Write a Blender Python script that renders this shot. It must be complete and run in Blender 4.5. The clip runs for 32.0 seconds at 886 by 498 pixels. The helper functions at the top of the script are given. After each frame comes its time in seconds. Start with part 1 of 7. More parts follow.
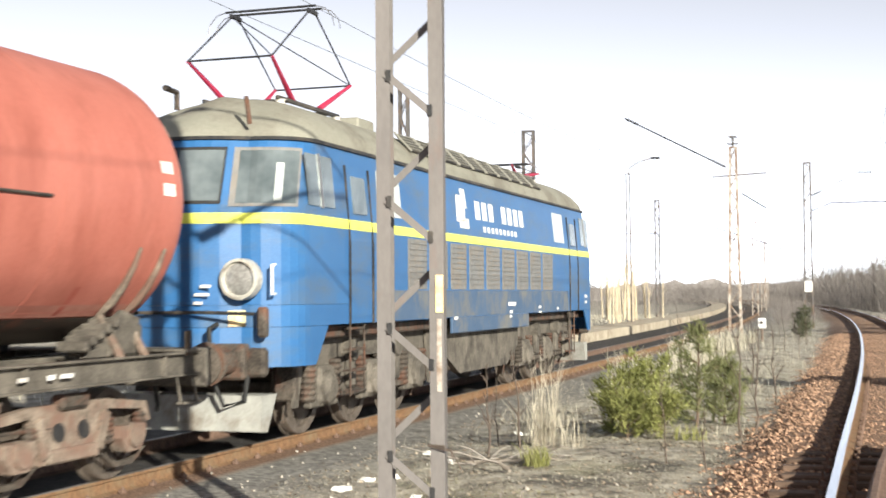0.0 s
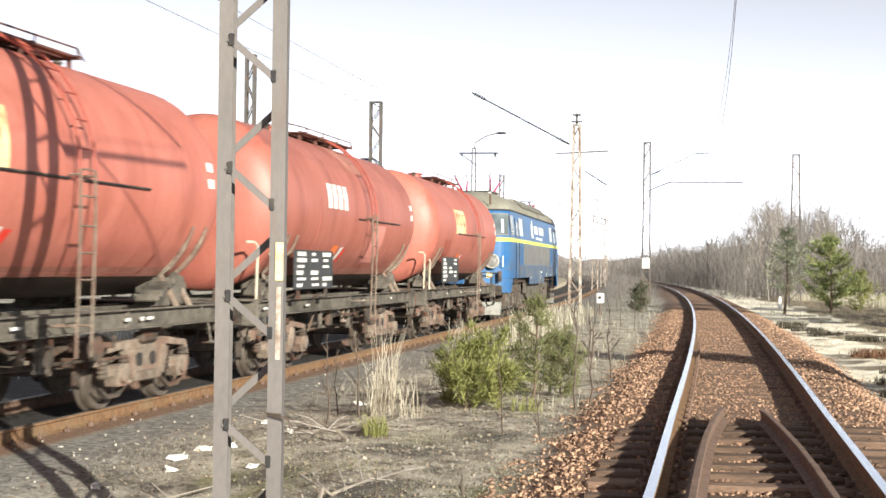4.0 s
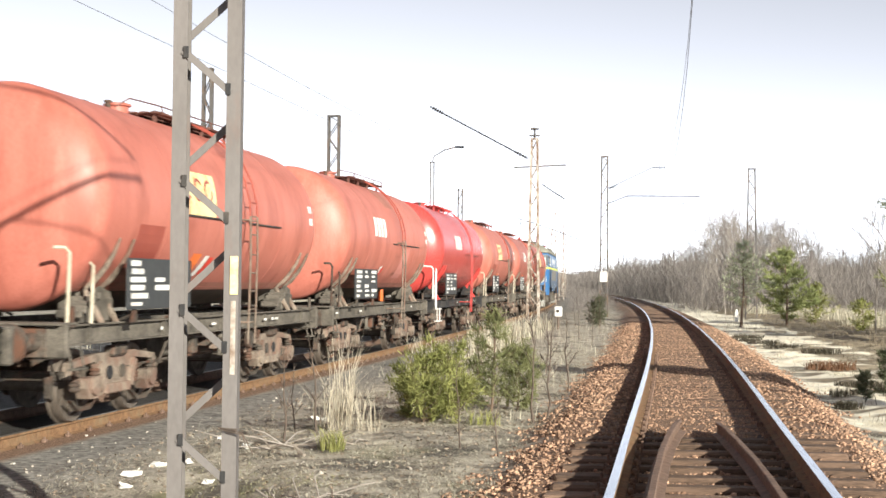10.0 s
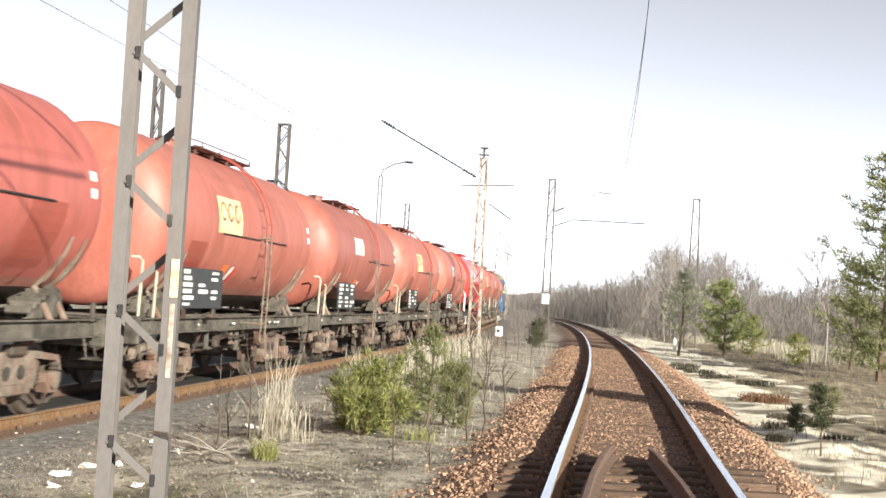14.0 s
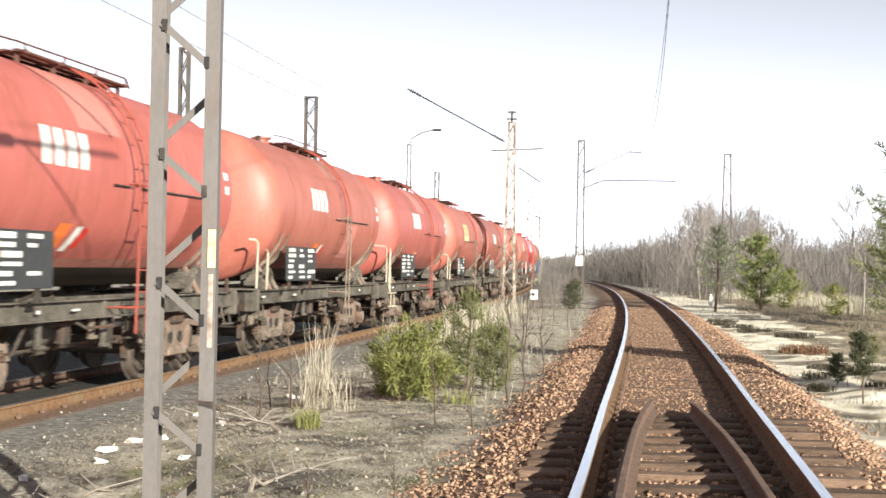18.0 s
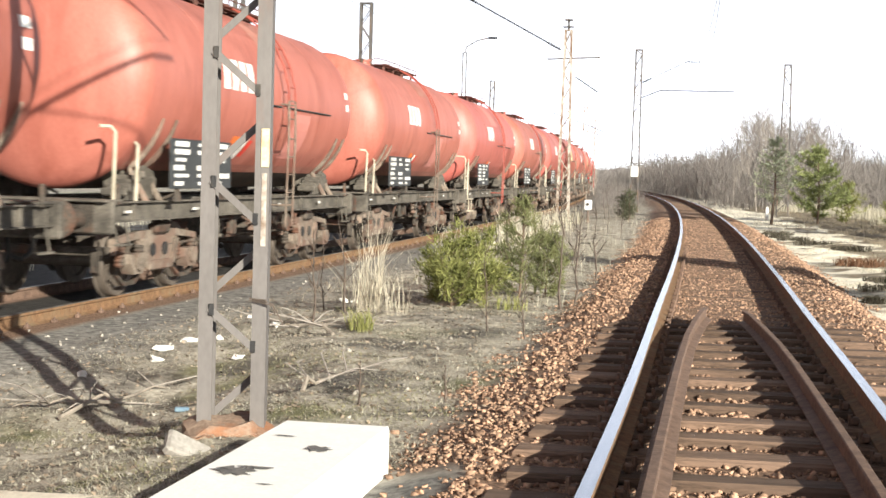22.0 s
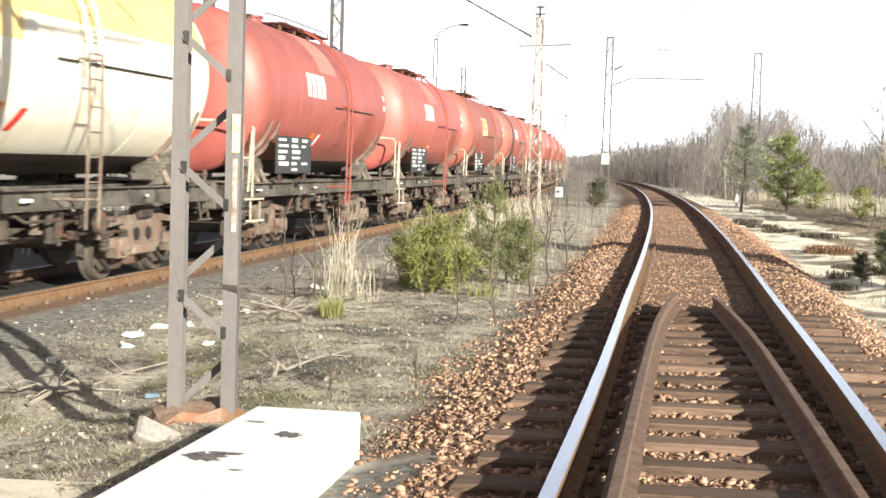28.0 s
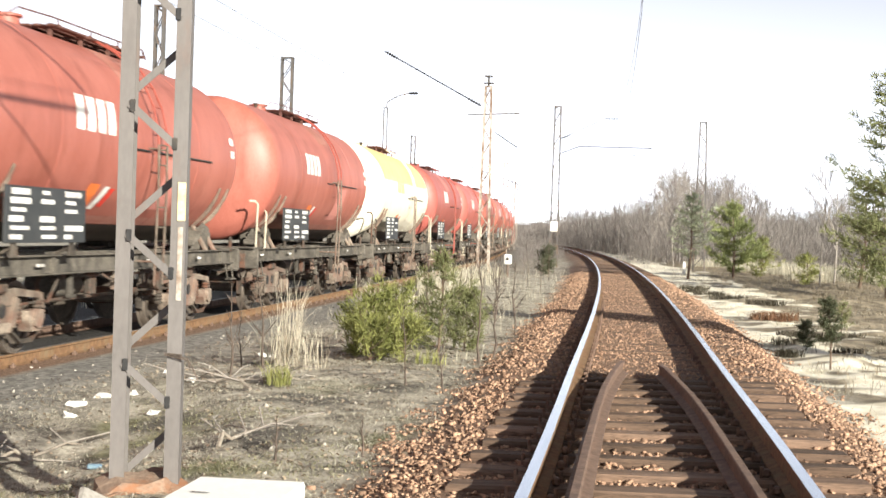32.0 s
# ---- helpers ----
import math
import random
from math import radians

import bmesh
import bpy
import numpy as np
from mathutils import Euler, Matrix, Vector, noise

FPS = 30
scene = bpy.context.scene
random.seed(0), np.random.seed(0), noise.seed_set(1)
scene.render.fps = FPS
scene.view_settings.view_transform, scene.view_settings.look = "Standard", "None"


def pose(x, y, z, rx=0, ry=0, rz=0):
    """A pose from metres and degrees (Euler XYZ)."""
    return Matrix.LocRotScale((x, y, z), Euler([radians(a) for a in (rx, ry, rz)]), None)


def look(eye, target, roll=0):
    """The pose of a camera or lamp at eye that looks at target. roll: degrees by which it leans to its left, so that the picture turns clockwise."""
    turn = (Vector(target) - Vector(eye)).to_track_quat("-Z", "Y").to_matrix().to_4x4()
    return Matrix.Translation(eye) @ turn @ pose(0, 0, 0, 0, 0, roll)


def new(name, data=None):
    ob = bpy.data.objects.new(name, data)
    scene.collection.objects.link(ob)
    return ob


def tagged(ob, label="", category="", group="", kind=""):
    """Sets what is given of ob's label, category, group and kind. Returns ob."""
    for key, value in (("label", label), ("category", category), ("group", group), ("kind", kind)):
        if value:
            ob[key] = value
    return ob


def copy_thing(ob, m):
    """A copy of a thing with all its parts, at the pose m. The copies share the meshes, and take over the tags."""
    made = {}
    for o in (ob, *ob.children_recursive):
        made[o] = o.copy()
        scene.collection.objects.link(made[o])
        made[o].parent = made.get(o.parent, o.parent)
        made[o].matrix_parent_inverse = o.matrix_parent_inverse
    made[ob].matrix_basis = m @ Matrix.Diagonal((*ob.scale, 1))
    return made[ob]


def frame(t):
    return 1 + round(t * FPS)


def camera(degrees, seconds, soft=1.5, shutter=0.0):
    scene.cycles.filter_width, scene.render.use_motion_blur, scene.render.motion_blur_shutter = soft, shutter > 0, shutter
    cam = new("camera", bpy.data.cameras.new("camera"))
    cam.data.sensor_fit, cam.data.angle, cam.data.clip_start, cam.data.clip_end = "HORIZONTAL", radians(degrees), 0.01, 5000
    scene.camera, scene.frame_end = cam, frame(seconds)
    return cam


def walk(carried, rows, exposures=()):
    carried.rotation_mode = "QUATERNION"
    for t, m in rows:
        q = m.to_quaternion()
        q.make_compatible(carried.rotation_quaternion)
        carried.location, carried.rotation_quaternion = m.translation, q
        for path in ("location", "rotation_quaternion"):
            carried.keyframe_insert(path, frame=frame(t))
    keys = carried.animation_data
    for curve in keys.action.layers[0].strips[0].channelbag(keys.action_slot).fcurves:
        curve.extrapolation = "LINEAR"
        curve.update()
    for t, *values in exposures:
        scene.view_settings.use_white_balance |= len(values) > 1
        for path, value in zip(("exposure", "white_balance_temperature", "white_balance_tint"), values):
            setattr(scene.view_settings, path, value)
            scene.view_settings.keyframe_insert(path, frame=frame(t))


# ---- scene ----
cam = camera(36.90, 32.0, soft=1.55, shutter=0.4)

# seconds, eye, yaw to the left of +y, pitch up, roll: a phone held in the hand
PATH = [
    (0.0, -0.038, 0.006, 1.448, 19.10, 2.01, -0.44),
    (0.5, -0.007, 0.014, 1.442, 17.10, 0.82, 0.02),
    (1.0, 0.002, 0.008, 1.441, 15.24, 1.24, -0.00),
    (1.5, 0.018, -0.004, 1.436, 13.53, 0.81, -0.39),
    (2.0, 0.010, 0.015, 1.443, 12.68, 0.75, -0.02),
    (2.5, 0.010, -0.002, 1.438, 12.28, 1.14, -0.11),
    (3.0, 0.003, 0.008, 1.439, 12.21, 1.06, 0.22),
    (3.5, -0.002, 0.007, 1.440, 12.24, 1.08, 0.32),
    (4.0, -0.010, 0.009, 1.438, 12.44, 0.78, 0.73),
    (4.5, -0.018, 0.012, 1.435, 12.57, 0.33, 0.99),
    (6.5, 0.011, 0.047, 1.420, 12.64, 0.55, 0.89),
    (7.0, 0.003, 0.066, 1.420, 13.15, -0.17, 0.98),
    (7.5, -0.004, 0.069, 1.426, 12.83, -0.59, 0.68),
    (8.0, -0.005, 0.071, 1.423, 12.66, -0.13, 0.57),
    (8.5, -0.003, 0.052, 1.432, 12.68, 0.33, 0.41),
    (9.0, 0.002, 0.036, 1.431, 11.68, 0.82, 0.89),
    (9.5, 0.003, 0.025, 1.433, 10.98, 1.11, 0.66),
    (10.0, 0.005, 0.029, 1.436, 10.67, 1.40, 0.60),
    (10.5, 0.007, 0.018, 1.433, 10.43, 1.38, 0.46),
    (11.0, 0.010, 0.011, 1.436, 9.66, 1.23, 0.62),
    (11.5, 0.005, 0.016, 1.433, 9.00, 1.30, 1.04),
    (12.0, 0.002, 0.025, 1.436, 9.49, 1.27, 0.75),
    (12.5, 0.007, 0.012, 1.437, 9.37, 1.39, 0.95),
    (13.0, 0.029, -0.017, 1.414, 9.85, 2.17, 1.04),
    (13.5, 0.023, 0.008, 1.373, 8.50, 2.23, 2.75),
    (14.0, 0.022, -0.002, 1.431, 8.31, 2.16, 3.45),
    (14.5, 0.022, 0.008, 1.373, 8.86, 2.08, 2.55),
    (15.0, -0.009, 0.006, 1.391, 10.22, 2.75, 0.68),
    (15.5, 0.010, 0.005, 1.376, 10.63, 2.24, 0.94),
    (17.5, -0.001, -0.009, 1.394, 9.94, 0.55, 2.42),
    (18.0, 0.005, -0.010, 1.380, 9.63, 0.72, 1.04),
    (18.5, 0.019, -0.038, 1.363, 10.62, -0.05, 1.38),
    (19.0, 0.028, -0.035, 1.360, 11.17, 0.28, 2.21),
    (19.5, 0.013, -0.010, 1.343, 11.05, -0.15, 0.55),
    (20.0, 0.027, -0.030, 1.328, 10.05, -0.64, 0.30),
    (20.5, -0.000, -0.020, 1.325, 10.97, -2.05, 0.37),
    (21.0, 0.004, -0.020, 1.321, 11.34, -2.57, 0.99),
    (21.5, 0.003, -0.002, 1.307, 11.32, -3.96, 1.78),
    (22.0, 0.010, 0.006, 1.326, 11.86, -3.21, 1.68),
    (22.5, 0.000, -0.006, 1.320, 12.16, -4.24, 2.33),
    (23.0, 0.000, -0.004, 1.315, 11.72, -4.31, 2.02),
    (23.5, -0.009, 0.008, 1.326, 11.57, -4.26, 2.13),
    (24.0, -0.004, 0.005, 1.317, 10.21, -3.96, 2.51),
    (24.5, 0.011, -0.001, 1.321, 9.05, -3.97, 2.48),
    (26.5, 0.019, 0.007, 1.312, 9.65, -3.75, 1.73),
    (27.0, 0.013, 0.008, 1.315, 9.68, -3.69, 1.43),
    (27.5, 0.013, -0.001, 1.317, 9.97, -3.62, 1.43),
    (28.0, 0.009, 0.003, 1.320, 10.59, -3.73, 1.84),
    (28.5, 0.015, 0.003, 1.317, 10.96, -3.13, 1.52),
    (29.0, 0.016, -0.001, 1.325, 10.58, -2.92, 1.92),
    (29.5, 0.022, -0.003, 1.329, 10.34, -1.23, 1.45),
    (30.0, 0.034, -0.001, 1.318, 9.84, -0.83, 1.33),
    (30.5, 0.042, -0.016, 1.322, 7.86, -0.84, 1.93),
    (31.0, 0.045, -0.011, 1.324, 7.84, -1.09, 1.45),
    (31.5, 0.035, -0.011, 1.323, 8.62, -1.46, 2.14),
    (32.0, 0.041, -0.021, 1.329, 8.53, -0.77, 1.87),
]


def held(x, y, z, yaw, pitch, roll):
    a, b = radians(yaw), radians(pitch)
    ahead = Vector((-math.sin(a) * math.cos(b), math.cos(a) * math.cos(b), math.sin(b)))
    return look((x, y, z), Vector((x, y, z)) + ahead, roll)


EXPOSURE = 0.98
walk(cam, [(row[0], held(*row[1:])) for row in PATH], [(0.0, EXPOSURE - 0.06), (4.0, EXPOSURE - 0.06), (9.0, EXPOSURE - 0.11), (12.5, EXPOSURE - 0.04), (18.0, EXPOSURE - 0.07), (20.5, EXPOSURE - 0.15), (23.0, EXPOSURE + 0.09), (28.0, EXPOSURE + 0.10), (32.0, EXPOSURE + 0.03)])

# ---------------------------------------------------------------- light
SUN_TO = Vector((0.665, -0.747, 0.0)).normalized()
SUN_UP = radians(18.5)
world = bpy.data.worlds.new("sky")
scene.world = world
world.use_nodes = True
wt = world.node_tree
sky = wt.nodes.new("ShaderNodeTexSky")
sky.sky_type, sky.sun_disc = "NISHITA", False
sky.sun_elevation, sky.sun_rotation = SUN_UP, math.atan2(SUN_TO.x, SUN_TO.y)
sky.air_density, sky.dust_density, sky.ozone_density = 0.2, 0.0, 1.0
haze = wt.nodes.new("ShaderNodeHueSaturation")          # thin bright haze
haze.inputs["Saturation"].default_value = 0.22
wt.links.new(sky.outputs[0], haze.inputs["Color"])
wt.links.new(haze.outputs[0], wt.nodes["Background"].inputs[0])
wt.nodes["Background"].inputs[1].default_value = 0.18
lamp = bpy.data.lights.new("sun", "SUN")
lamp.energy, lamp.angle, lamp.color = 5.0, radians(0.55), (1.0, 0.950, 0.815)
sun = new("sun", lamp)
sun.matrix_world = look((0, 0, 60), Vector((0, 0, 60)) - (SUN_TO * math.cos(SUN_UP) + Vector((0, 0, math.sin(SUN_UP)))))


# ---------------------------------------------------------------- materials
def node(tree, kind, **inputs):
    n = tree.nodes.new(kind)
    for key, value in inputs.items():
        n.inputs[key.replace("_", " ")].default_value = value
    return n


def material(name, low, high, scale=6.0, rough=0.8, metal=0.0, bump=0.3, dirt=None, dirt_scale=0.8, dirt_edge=0.55, by_object=0.0, by_island=0.0, stretch=(1, 1, 1), grain=40.0, spec=0.4):
    """Two colours mixed by grain at two sizes, a third one in worn or stained patches, and fine relief."""
    m = bpy.data.materials.new(name)
    m.use_nodes = True
    t = m.node_tree
    bsdf = t.nodes["Principled BSDF"]
    where = t.nodes.new("ShaderNodeTexCoord")
    shift = t.nodes.new("ShaderNodeVectorMath")
    shift.operation = "MULTIPLY_ADD"
    shift.inputs[1].default_value = stretch
    info = t.nodes.new("ShaderNodeObjectInfo")
    far = t.nodes.new("ShaderNodeMath")
    far.operation = "MULTIPLY"
    far.inputs[1].default_value = 37.0
    t.links.new(info.outputs["Random"], far.inputs[0])
    t.links.new(where.outputs["Object"], shift.inputs[0])
    t.links.new(far.outputs[0], shift.inputs[2])
    big = node(t, "ShaderNodeTexNoise", Scale=scale, Detail=5.0, Roughness=0.6)
    fine = node(t, "ShaderNodeTexNoise", Scale=grain, Detail=3.0, Roughness=0.6)
    for n in (big, fine):
        t.links.new(shift.outputs[0], n.inputs["Vector"])
    both = t.nodes.new("ShaderNodeMath")
    both.operation = "MULTIPLY_ADD"
    both.inputs[1].default_value = 0.45
    t.links.new(fine.outputs[0], both.inputs[0])
    half = t.nodes.new("ShaderNodeMath")
    half.operation = "MULTIPLY"
    half.inputs[1].default_value = 0.55
    t.links.new(big.outputs[0], half.inputs[0])
    t.links.new(half.outputs[0], both.inputs[2])
    ramp = t.nodes.new("ShaderNodeValToRGB")
    ramp.color_ramp.elements[0].position, ramp.color_ramp.elements[1].position = 0.36, 0.64
    ramp.color_ramp.elements[0].color, ramp.color_ramp.elements[1].color = (*low, 1), (*high, 1)
    t.links.new(both.outputs[0], ramp.inputs[0])
    colour = ramp.outputs[0]
    if dirt:
        patch = node(t, "ShaderNodeTexNoise", Scale=dirt_scale, Detail=6.0, Roughness=0.7)
        t.links.new(shift.outputs[0], patch.inputs["Vector"])
        edge = t.nodes.new("ShaderNodeValToRGB")
        edge.color_ramp.elements[0].position, edge.color_ramp.elements[1].position = dirt_edge - 0.07, dirt_edge + 0.1
        t.links.new(patch.outputs[0], edge.inputs[0])
        mix = t.nodes.new("ShaderNodeMix")
        mix.data_type = "RGBA"
        t.links.new(edge.outputs[0], mix.inputs[0])
        t.links.new(colour, mix.inputs[6])
        mix.inputs[7].default_value = (*dirt, 1)
        colour = mix.outputs[2]
    for amount, source in ((by_object, info.outputs["Random"]), (by_island, None)):
        if amount:
            if source is None:
                source = t.nodes.new("ShaderNodeNewGeometry").outputs["Random Per Island"]
            vary = t.nodes.new("ShaderNodeMapRange")
            vary.inputs["To Min"].default_value, vary.inputs["To Max"].default_value = 1 - amount, 1 + amount
            t.links.new(source, vary.inputs[0])
            hsv = t.nodes.new("ShaderNodeHueSaturation")
            t.links.new(vary.outputs[0], hsv.inputs["Value"])
            t.links.new(colour, hsv.inputs["Color"])
            colour = hsv.outputs[0]
    t.links.new(colour, bsdf.inputs["Base Color"])
    wear = t.nodes.new("ShaderNodeMapRange")
    wear.inputs["To Min"].default_value, wear.inputs["To Max"].default_value = max(0.05, rough - 0.1), min(1, rough + 0.12)
    t.links.new(fine.outputs[0], wear.inputs[0])
    t.links.new(wear.outputs[0], bsdf.inputs["Roughness"])
    bsdf.inputs["Metallic"].default_value = metal
    bsdf.inputs["Specular IOR Level"].default_value = spec
    if bump:
        b = t.nodes.new("ShaderNodeBump")
        b.inputs["Strength"].default_value, b.inputs["Distance"].default_value = bump, 0.02
        t.links.new(both.outputs[0], b.inputs["Height"])
        t.links.new(b.outputs[0], bsdf.inputs["Normal"])
    return m


def leafy(name, low, high, by_island=0.35):
    """Thin leaves, needles and blades, through which some light passes."""
    m = material(name, low, high, scale=1.2, rough=0.75, bump=0, by_island=by_island, grain=6.0, spec=0.2)
    t = m.node_tree
    bsdf = t.nodes["Principled BSDF"]
    thin = t.nodes.new("ShaderNodeBsdfTranslucent")
    t.links.new(bsdf.inputs["Base Color"].links[0].from_socket, thin.inputs[0])
    mix = t.nodes.new("ShaderNodeMixShader")
    mix.inputs[0].default_value = 0.25
    t.links.new(bsdf.outputs[0], mix.inputs[1])
    t.links.new(thin.outputs[0], mix.inputs[2])
    t.links.new(mix.outputs[0], t.nodes["Material Output"].inputs[0])
    return m


RED = material("faded_red_tank_paint", (0.345, 0.103, 0.076), (0.450, 0.160, 0.122), 1.4, 0.46, bump=0.03, dirt=(0.30, 0.092, 0.066), dirt_scale=1.1, dirt_edge=0.57, by_object=0.15, stretch=(1.4, 1.4, 0.35))
DEEPRED = material("worn_crimson_tank_paint", (0.345, 0.088, 0.072), (0.445, 0.136, 0.114), 1.4, 0.46, bump=0.03, dirt=(0.30, 0.086, 0.064), dirt_scale=1.1, dirt_edge=0.57, by_object=0.15, stretch=(1.4, 1.4, 0.35))
FRESH = material("fresh_red_tank_paint", (0.44, 0.052, 0.046), (0.49, 0.068, 0.060), 1.2, 0.26, bump=0.02, spec=0.6)
PALEYELLOW = material("pale_yellow_tank_paint", (0.74, 0.50, 0.19), (0.82, 0.60, 0.27), 1.6, 0.42, bump=0.03, dirt=(0.62, 0.46, 0.24), dirt_scale=1.3, dirt_edge=0.58, stretch=(1.4, 1.4, 0.35))
CREAM = material("white_tank_paint", (0.78, 0.725, 0.58), (0.87, 0.82, 0.70), 1.6, 0.42, bump=0.03, dirt=(0.70, 0.60, 0.42), dirt_scale=1.3, dirt_edge=0.62, stretch=(1.4, 1.4, 0.35))
# grimy steel, its colour lowered to deepen shade among the inner running gear
GRIME = material("brake_dust_dark_for_shade", (0.026, 0.022, 0.019), (0.120, 0.100, 0.081), 5, 0.85, 0.1, 0.4, dirt=(0.13, 0.06, 0.038), dirt_scale=2.2, by_object=0.25)
SILL = material("dusty_khaki_underframe", (0.062, 0.055, 0.046), (0.190, 0.168, 0.140), 3, 0.85, 0.1, 0.3, dirt=(0.045, 0.040, 0.034), dirt_scale=1.6, dirt_edge=0.56)
# brown oil grime, darkened further to paint the shade below the drum
BELLY = material("oil_and_shade_tank_belly", (0.024, 0.018, 0.015), (0.070, 0.050, 0.038), 2.2, 0.6, 0.0, 0.1, dirt=(0.12, 0.05, 0.035), dirt_scale=1.6, dirt_edge=0.62)
BOGIE = material("rusty_dusty_cast_steel", (0.095, 0.075, 0.060), (0.33, 0.270, 0.215), 6, 0.85, 0.1, 0.45, dirt=(0.19, 0.118, 0.090), dirt_scale=2.5, dirt_edge=0.52, by_object=0.2)
BLACK = material("black_underframe_paint", (0.014, 0.014, 0.016), (0.035, 0.034, 0.034), 5, 0.55, 0.0, 0.15, dirt=(0.09, 0.075, 0.06), dirt_scale=2)
SLATE = material("dark_marking_board", (0.030, 0.033, 0.036), (0.055, 0.058, 0.060), 6, 0.5, bump=0.05)
WHITE = material("white_marking_paint", (0.70, 0.70, 0.68), (0.82, 0.82, 0.80), 9, 0.5, bump=0.03, dirt=(0.55, 0.5, 0.45), dirt_scale=4)
MAROON = material("dark_maroon_walkway_steel", (0.075, 0.036, 0.030), (0.17, 0.080, 0.062), 5, 0.8, bump=0.2)
DUSTY = material("dust_greyed_red_paint", (0.36, 0.155, 0.120), (0.44, 0.205, 0.160), 1.6, 0.6, bump=0.02, dirt=(0.33, 0.12, 0.09), dirt_scale=1.5, dirt_edge=0.55)
PALEPATCH = material("chalky_pink_red_paint", (0.50, 0.185, 0.155), (0.57, 0.235, 0.200), 2, 0.5, bump=0.02)
PATCH = material("repainted_patch_red", (0.27, 0.062, 0.045), (0.34, 0.085, 0.062), 2, 0.45, bump=0.02)
YELLOW = material("yellow_marking_paint", (0.74, 0.61, 0.28), (0.84, 0.74, 0.44), 6, 0.5, bump=0.03, dirt=(0.58, 0.27, 0.13), dirt_scale=3)
ORANGE = material("orange_hazard_plate", (0.72, 0.15, 0.03), (0.78, 0.20, 0.05), 4, 0.45, bump=0.02)
SIGNRED = material("red_label_paint", (0.6, 0.03, 0.02), (0.68, 0.05, 0.03), 4, 0.5, bump=0.02)
STEEL = material("bare_worn_steel", (0.30, 0.29, 0.28), (0.50, 0.49, 0.47), 12, 0.35, 0.9, 0.1)
TREAD = material("wheel_tread_steel", (0.075, 0.062, 0.052), (0.19, 0.158, 0.130), 7, 0.6, 0.4, 0.2)
RUBBER = material("black_rubber", (0.012, 0.012, 0.012), (0.03, 0.03, 0.03), 9, 0.7, bump=0.1)
BLUE = material("blue_engine_paint", (0.024, 0.105, 0.265), (0.038, 0.140, 0.325), 1.3, 0.38, bump=0.03, dirt=(0.070, 0.120, 0.195), dirt_scale=0.9, dirt_edge=0.56, stretch=(0.6, 0.6, 1.4))
DULLBLUE = material("dusty_lower_blue_paint", (0.048, 0.092, 0.17), (0.080, 0.125, 0.20), 2, 0.6, bump=0.05, dirt=(0.15, 0.155, 0.155), dirt_scale=1.2, dirt_edge=0.52)
LIME = material("lime_stripe_paint", (0.66, 0.70, 0.10), (0.74, 0.78, 0.16), 5, 0.4, bump=0.02)
ROOF = material("grey_green_roof_paint", (0.21, 0.205, 0.165), (0.31, 0.30, 0.25), 2.2, 0.7, bump=0.1, dirt=(0.17, 0.155, 0.125), dirt_scale=1.1, dirt_edge=0.52)
LOUVRE = material("sooty_louvre", (0.135, 0.140, 0.145), (0.225, 0.225, 0.22), 5, 0.8, bump=0.2, dirt=(0.21, 0.18, 0.15), dirt_scale=1.5)
PLOUGH = material("pale_grey_plough_paint", (0.26, 0.26, 0.24), (0.38, 0.38, 0.35), 4, 0.7, bump=0.1, dirt=(0.18, 0.15, 0.12), dirt_scale=1.5)
CRIMSON = material("crimson_pantograph_paint", (0.30, 0.018, 0.055), (0.40, 0.03, 0.075), 5, 0.45, bump=0.05)
PIPE = material("dark_pantograph_tube", (0.04, 0.04, 0.045), (0.08, 0.08, 0.085), 8, 0.4, 0.6, 0.05)
PORCELAIN = material("white_porcelain", (0.72, 0.70, 0.66), (0.8, 0.78, 0.74), 8, 0.25, bump=0.02)
# pale and dark tones in the colour imitate uneven reflections on the panes
GLASS = material("reflecting_window_glass", (0.13, 0.17, 0.18), (0.44, 0.50, 0.51), 1.1, 0.09, 0.65, bump=0.0, spec=0.8, grain=1.7)
BLIND_GLARE = material("pale_blind_and_glare", (0.40, 0.43, 0.43), (0.58, 0.61, 0.60), 4, 0.3, bump=0.02, spec=0.6)
RIM = material("dull_lamp_rim", (0.42, 0.41, 0.37), (0.58, 0.56, 0.51), 9, 0.4, 0.1, 0.05, dirt=(0.28, 0.25, 0.21), dirt_scale=6)
LENS = material("headlamp_lens", (0.22, 0.22, 0.21), (0.50, 0.49, 0.47), 14, 0.12, 0.35, 0.15)
RAILSIDE = material("rusty_rail_side", (0.12, 0.066, 0.036), (0.28, 0.162, 0.085), 14, 0.9, 0.1, 0.3, dirt=(0.21, 0.15, 0.09), dirt_scale=3)
# blue in the steel's base colour stands in for the reflected sky
RAILTOP = material("polished_rail_head", (0.52, 0.58, 0.67), (0.70, 0.76, 0.85), 30, 0.20, 0.9, 0.02, stretch=(1, 0.05, 1))
RAILDULL = material("dull_rail_head", (0.16, 0.14, 0.125), (0.27, 0.25, 0.23), 20, 0.5, 0.6, 0.05)
GUARD = material("brown_guard_rail_steel", (0.10, 0.064, 0.048), (0.25, 0.165, 0.124), 9, 0.75, 0.2, 0.3)
TIMBER = material("creosoted_weathered_timber", (0.057, 0.037, 0.026), (0.236, 0.153, 0.108), 5, 0.85, bump=0.5, by_object=0.35, stretch=(0.35, 5, 2), dirt=(0.19, 0.125, 0.09), dirt_scale=2)
STONE = material("rusty_brown_ballast", (0.22, 0.127, 0.083), (0.50, 0.328, 0.224), 3, 0.9, bump=0.3, by_island=0.5)
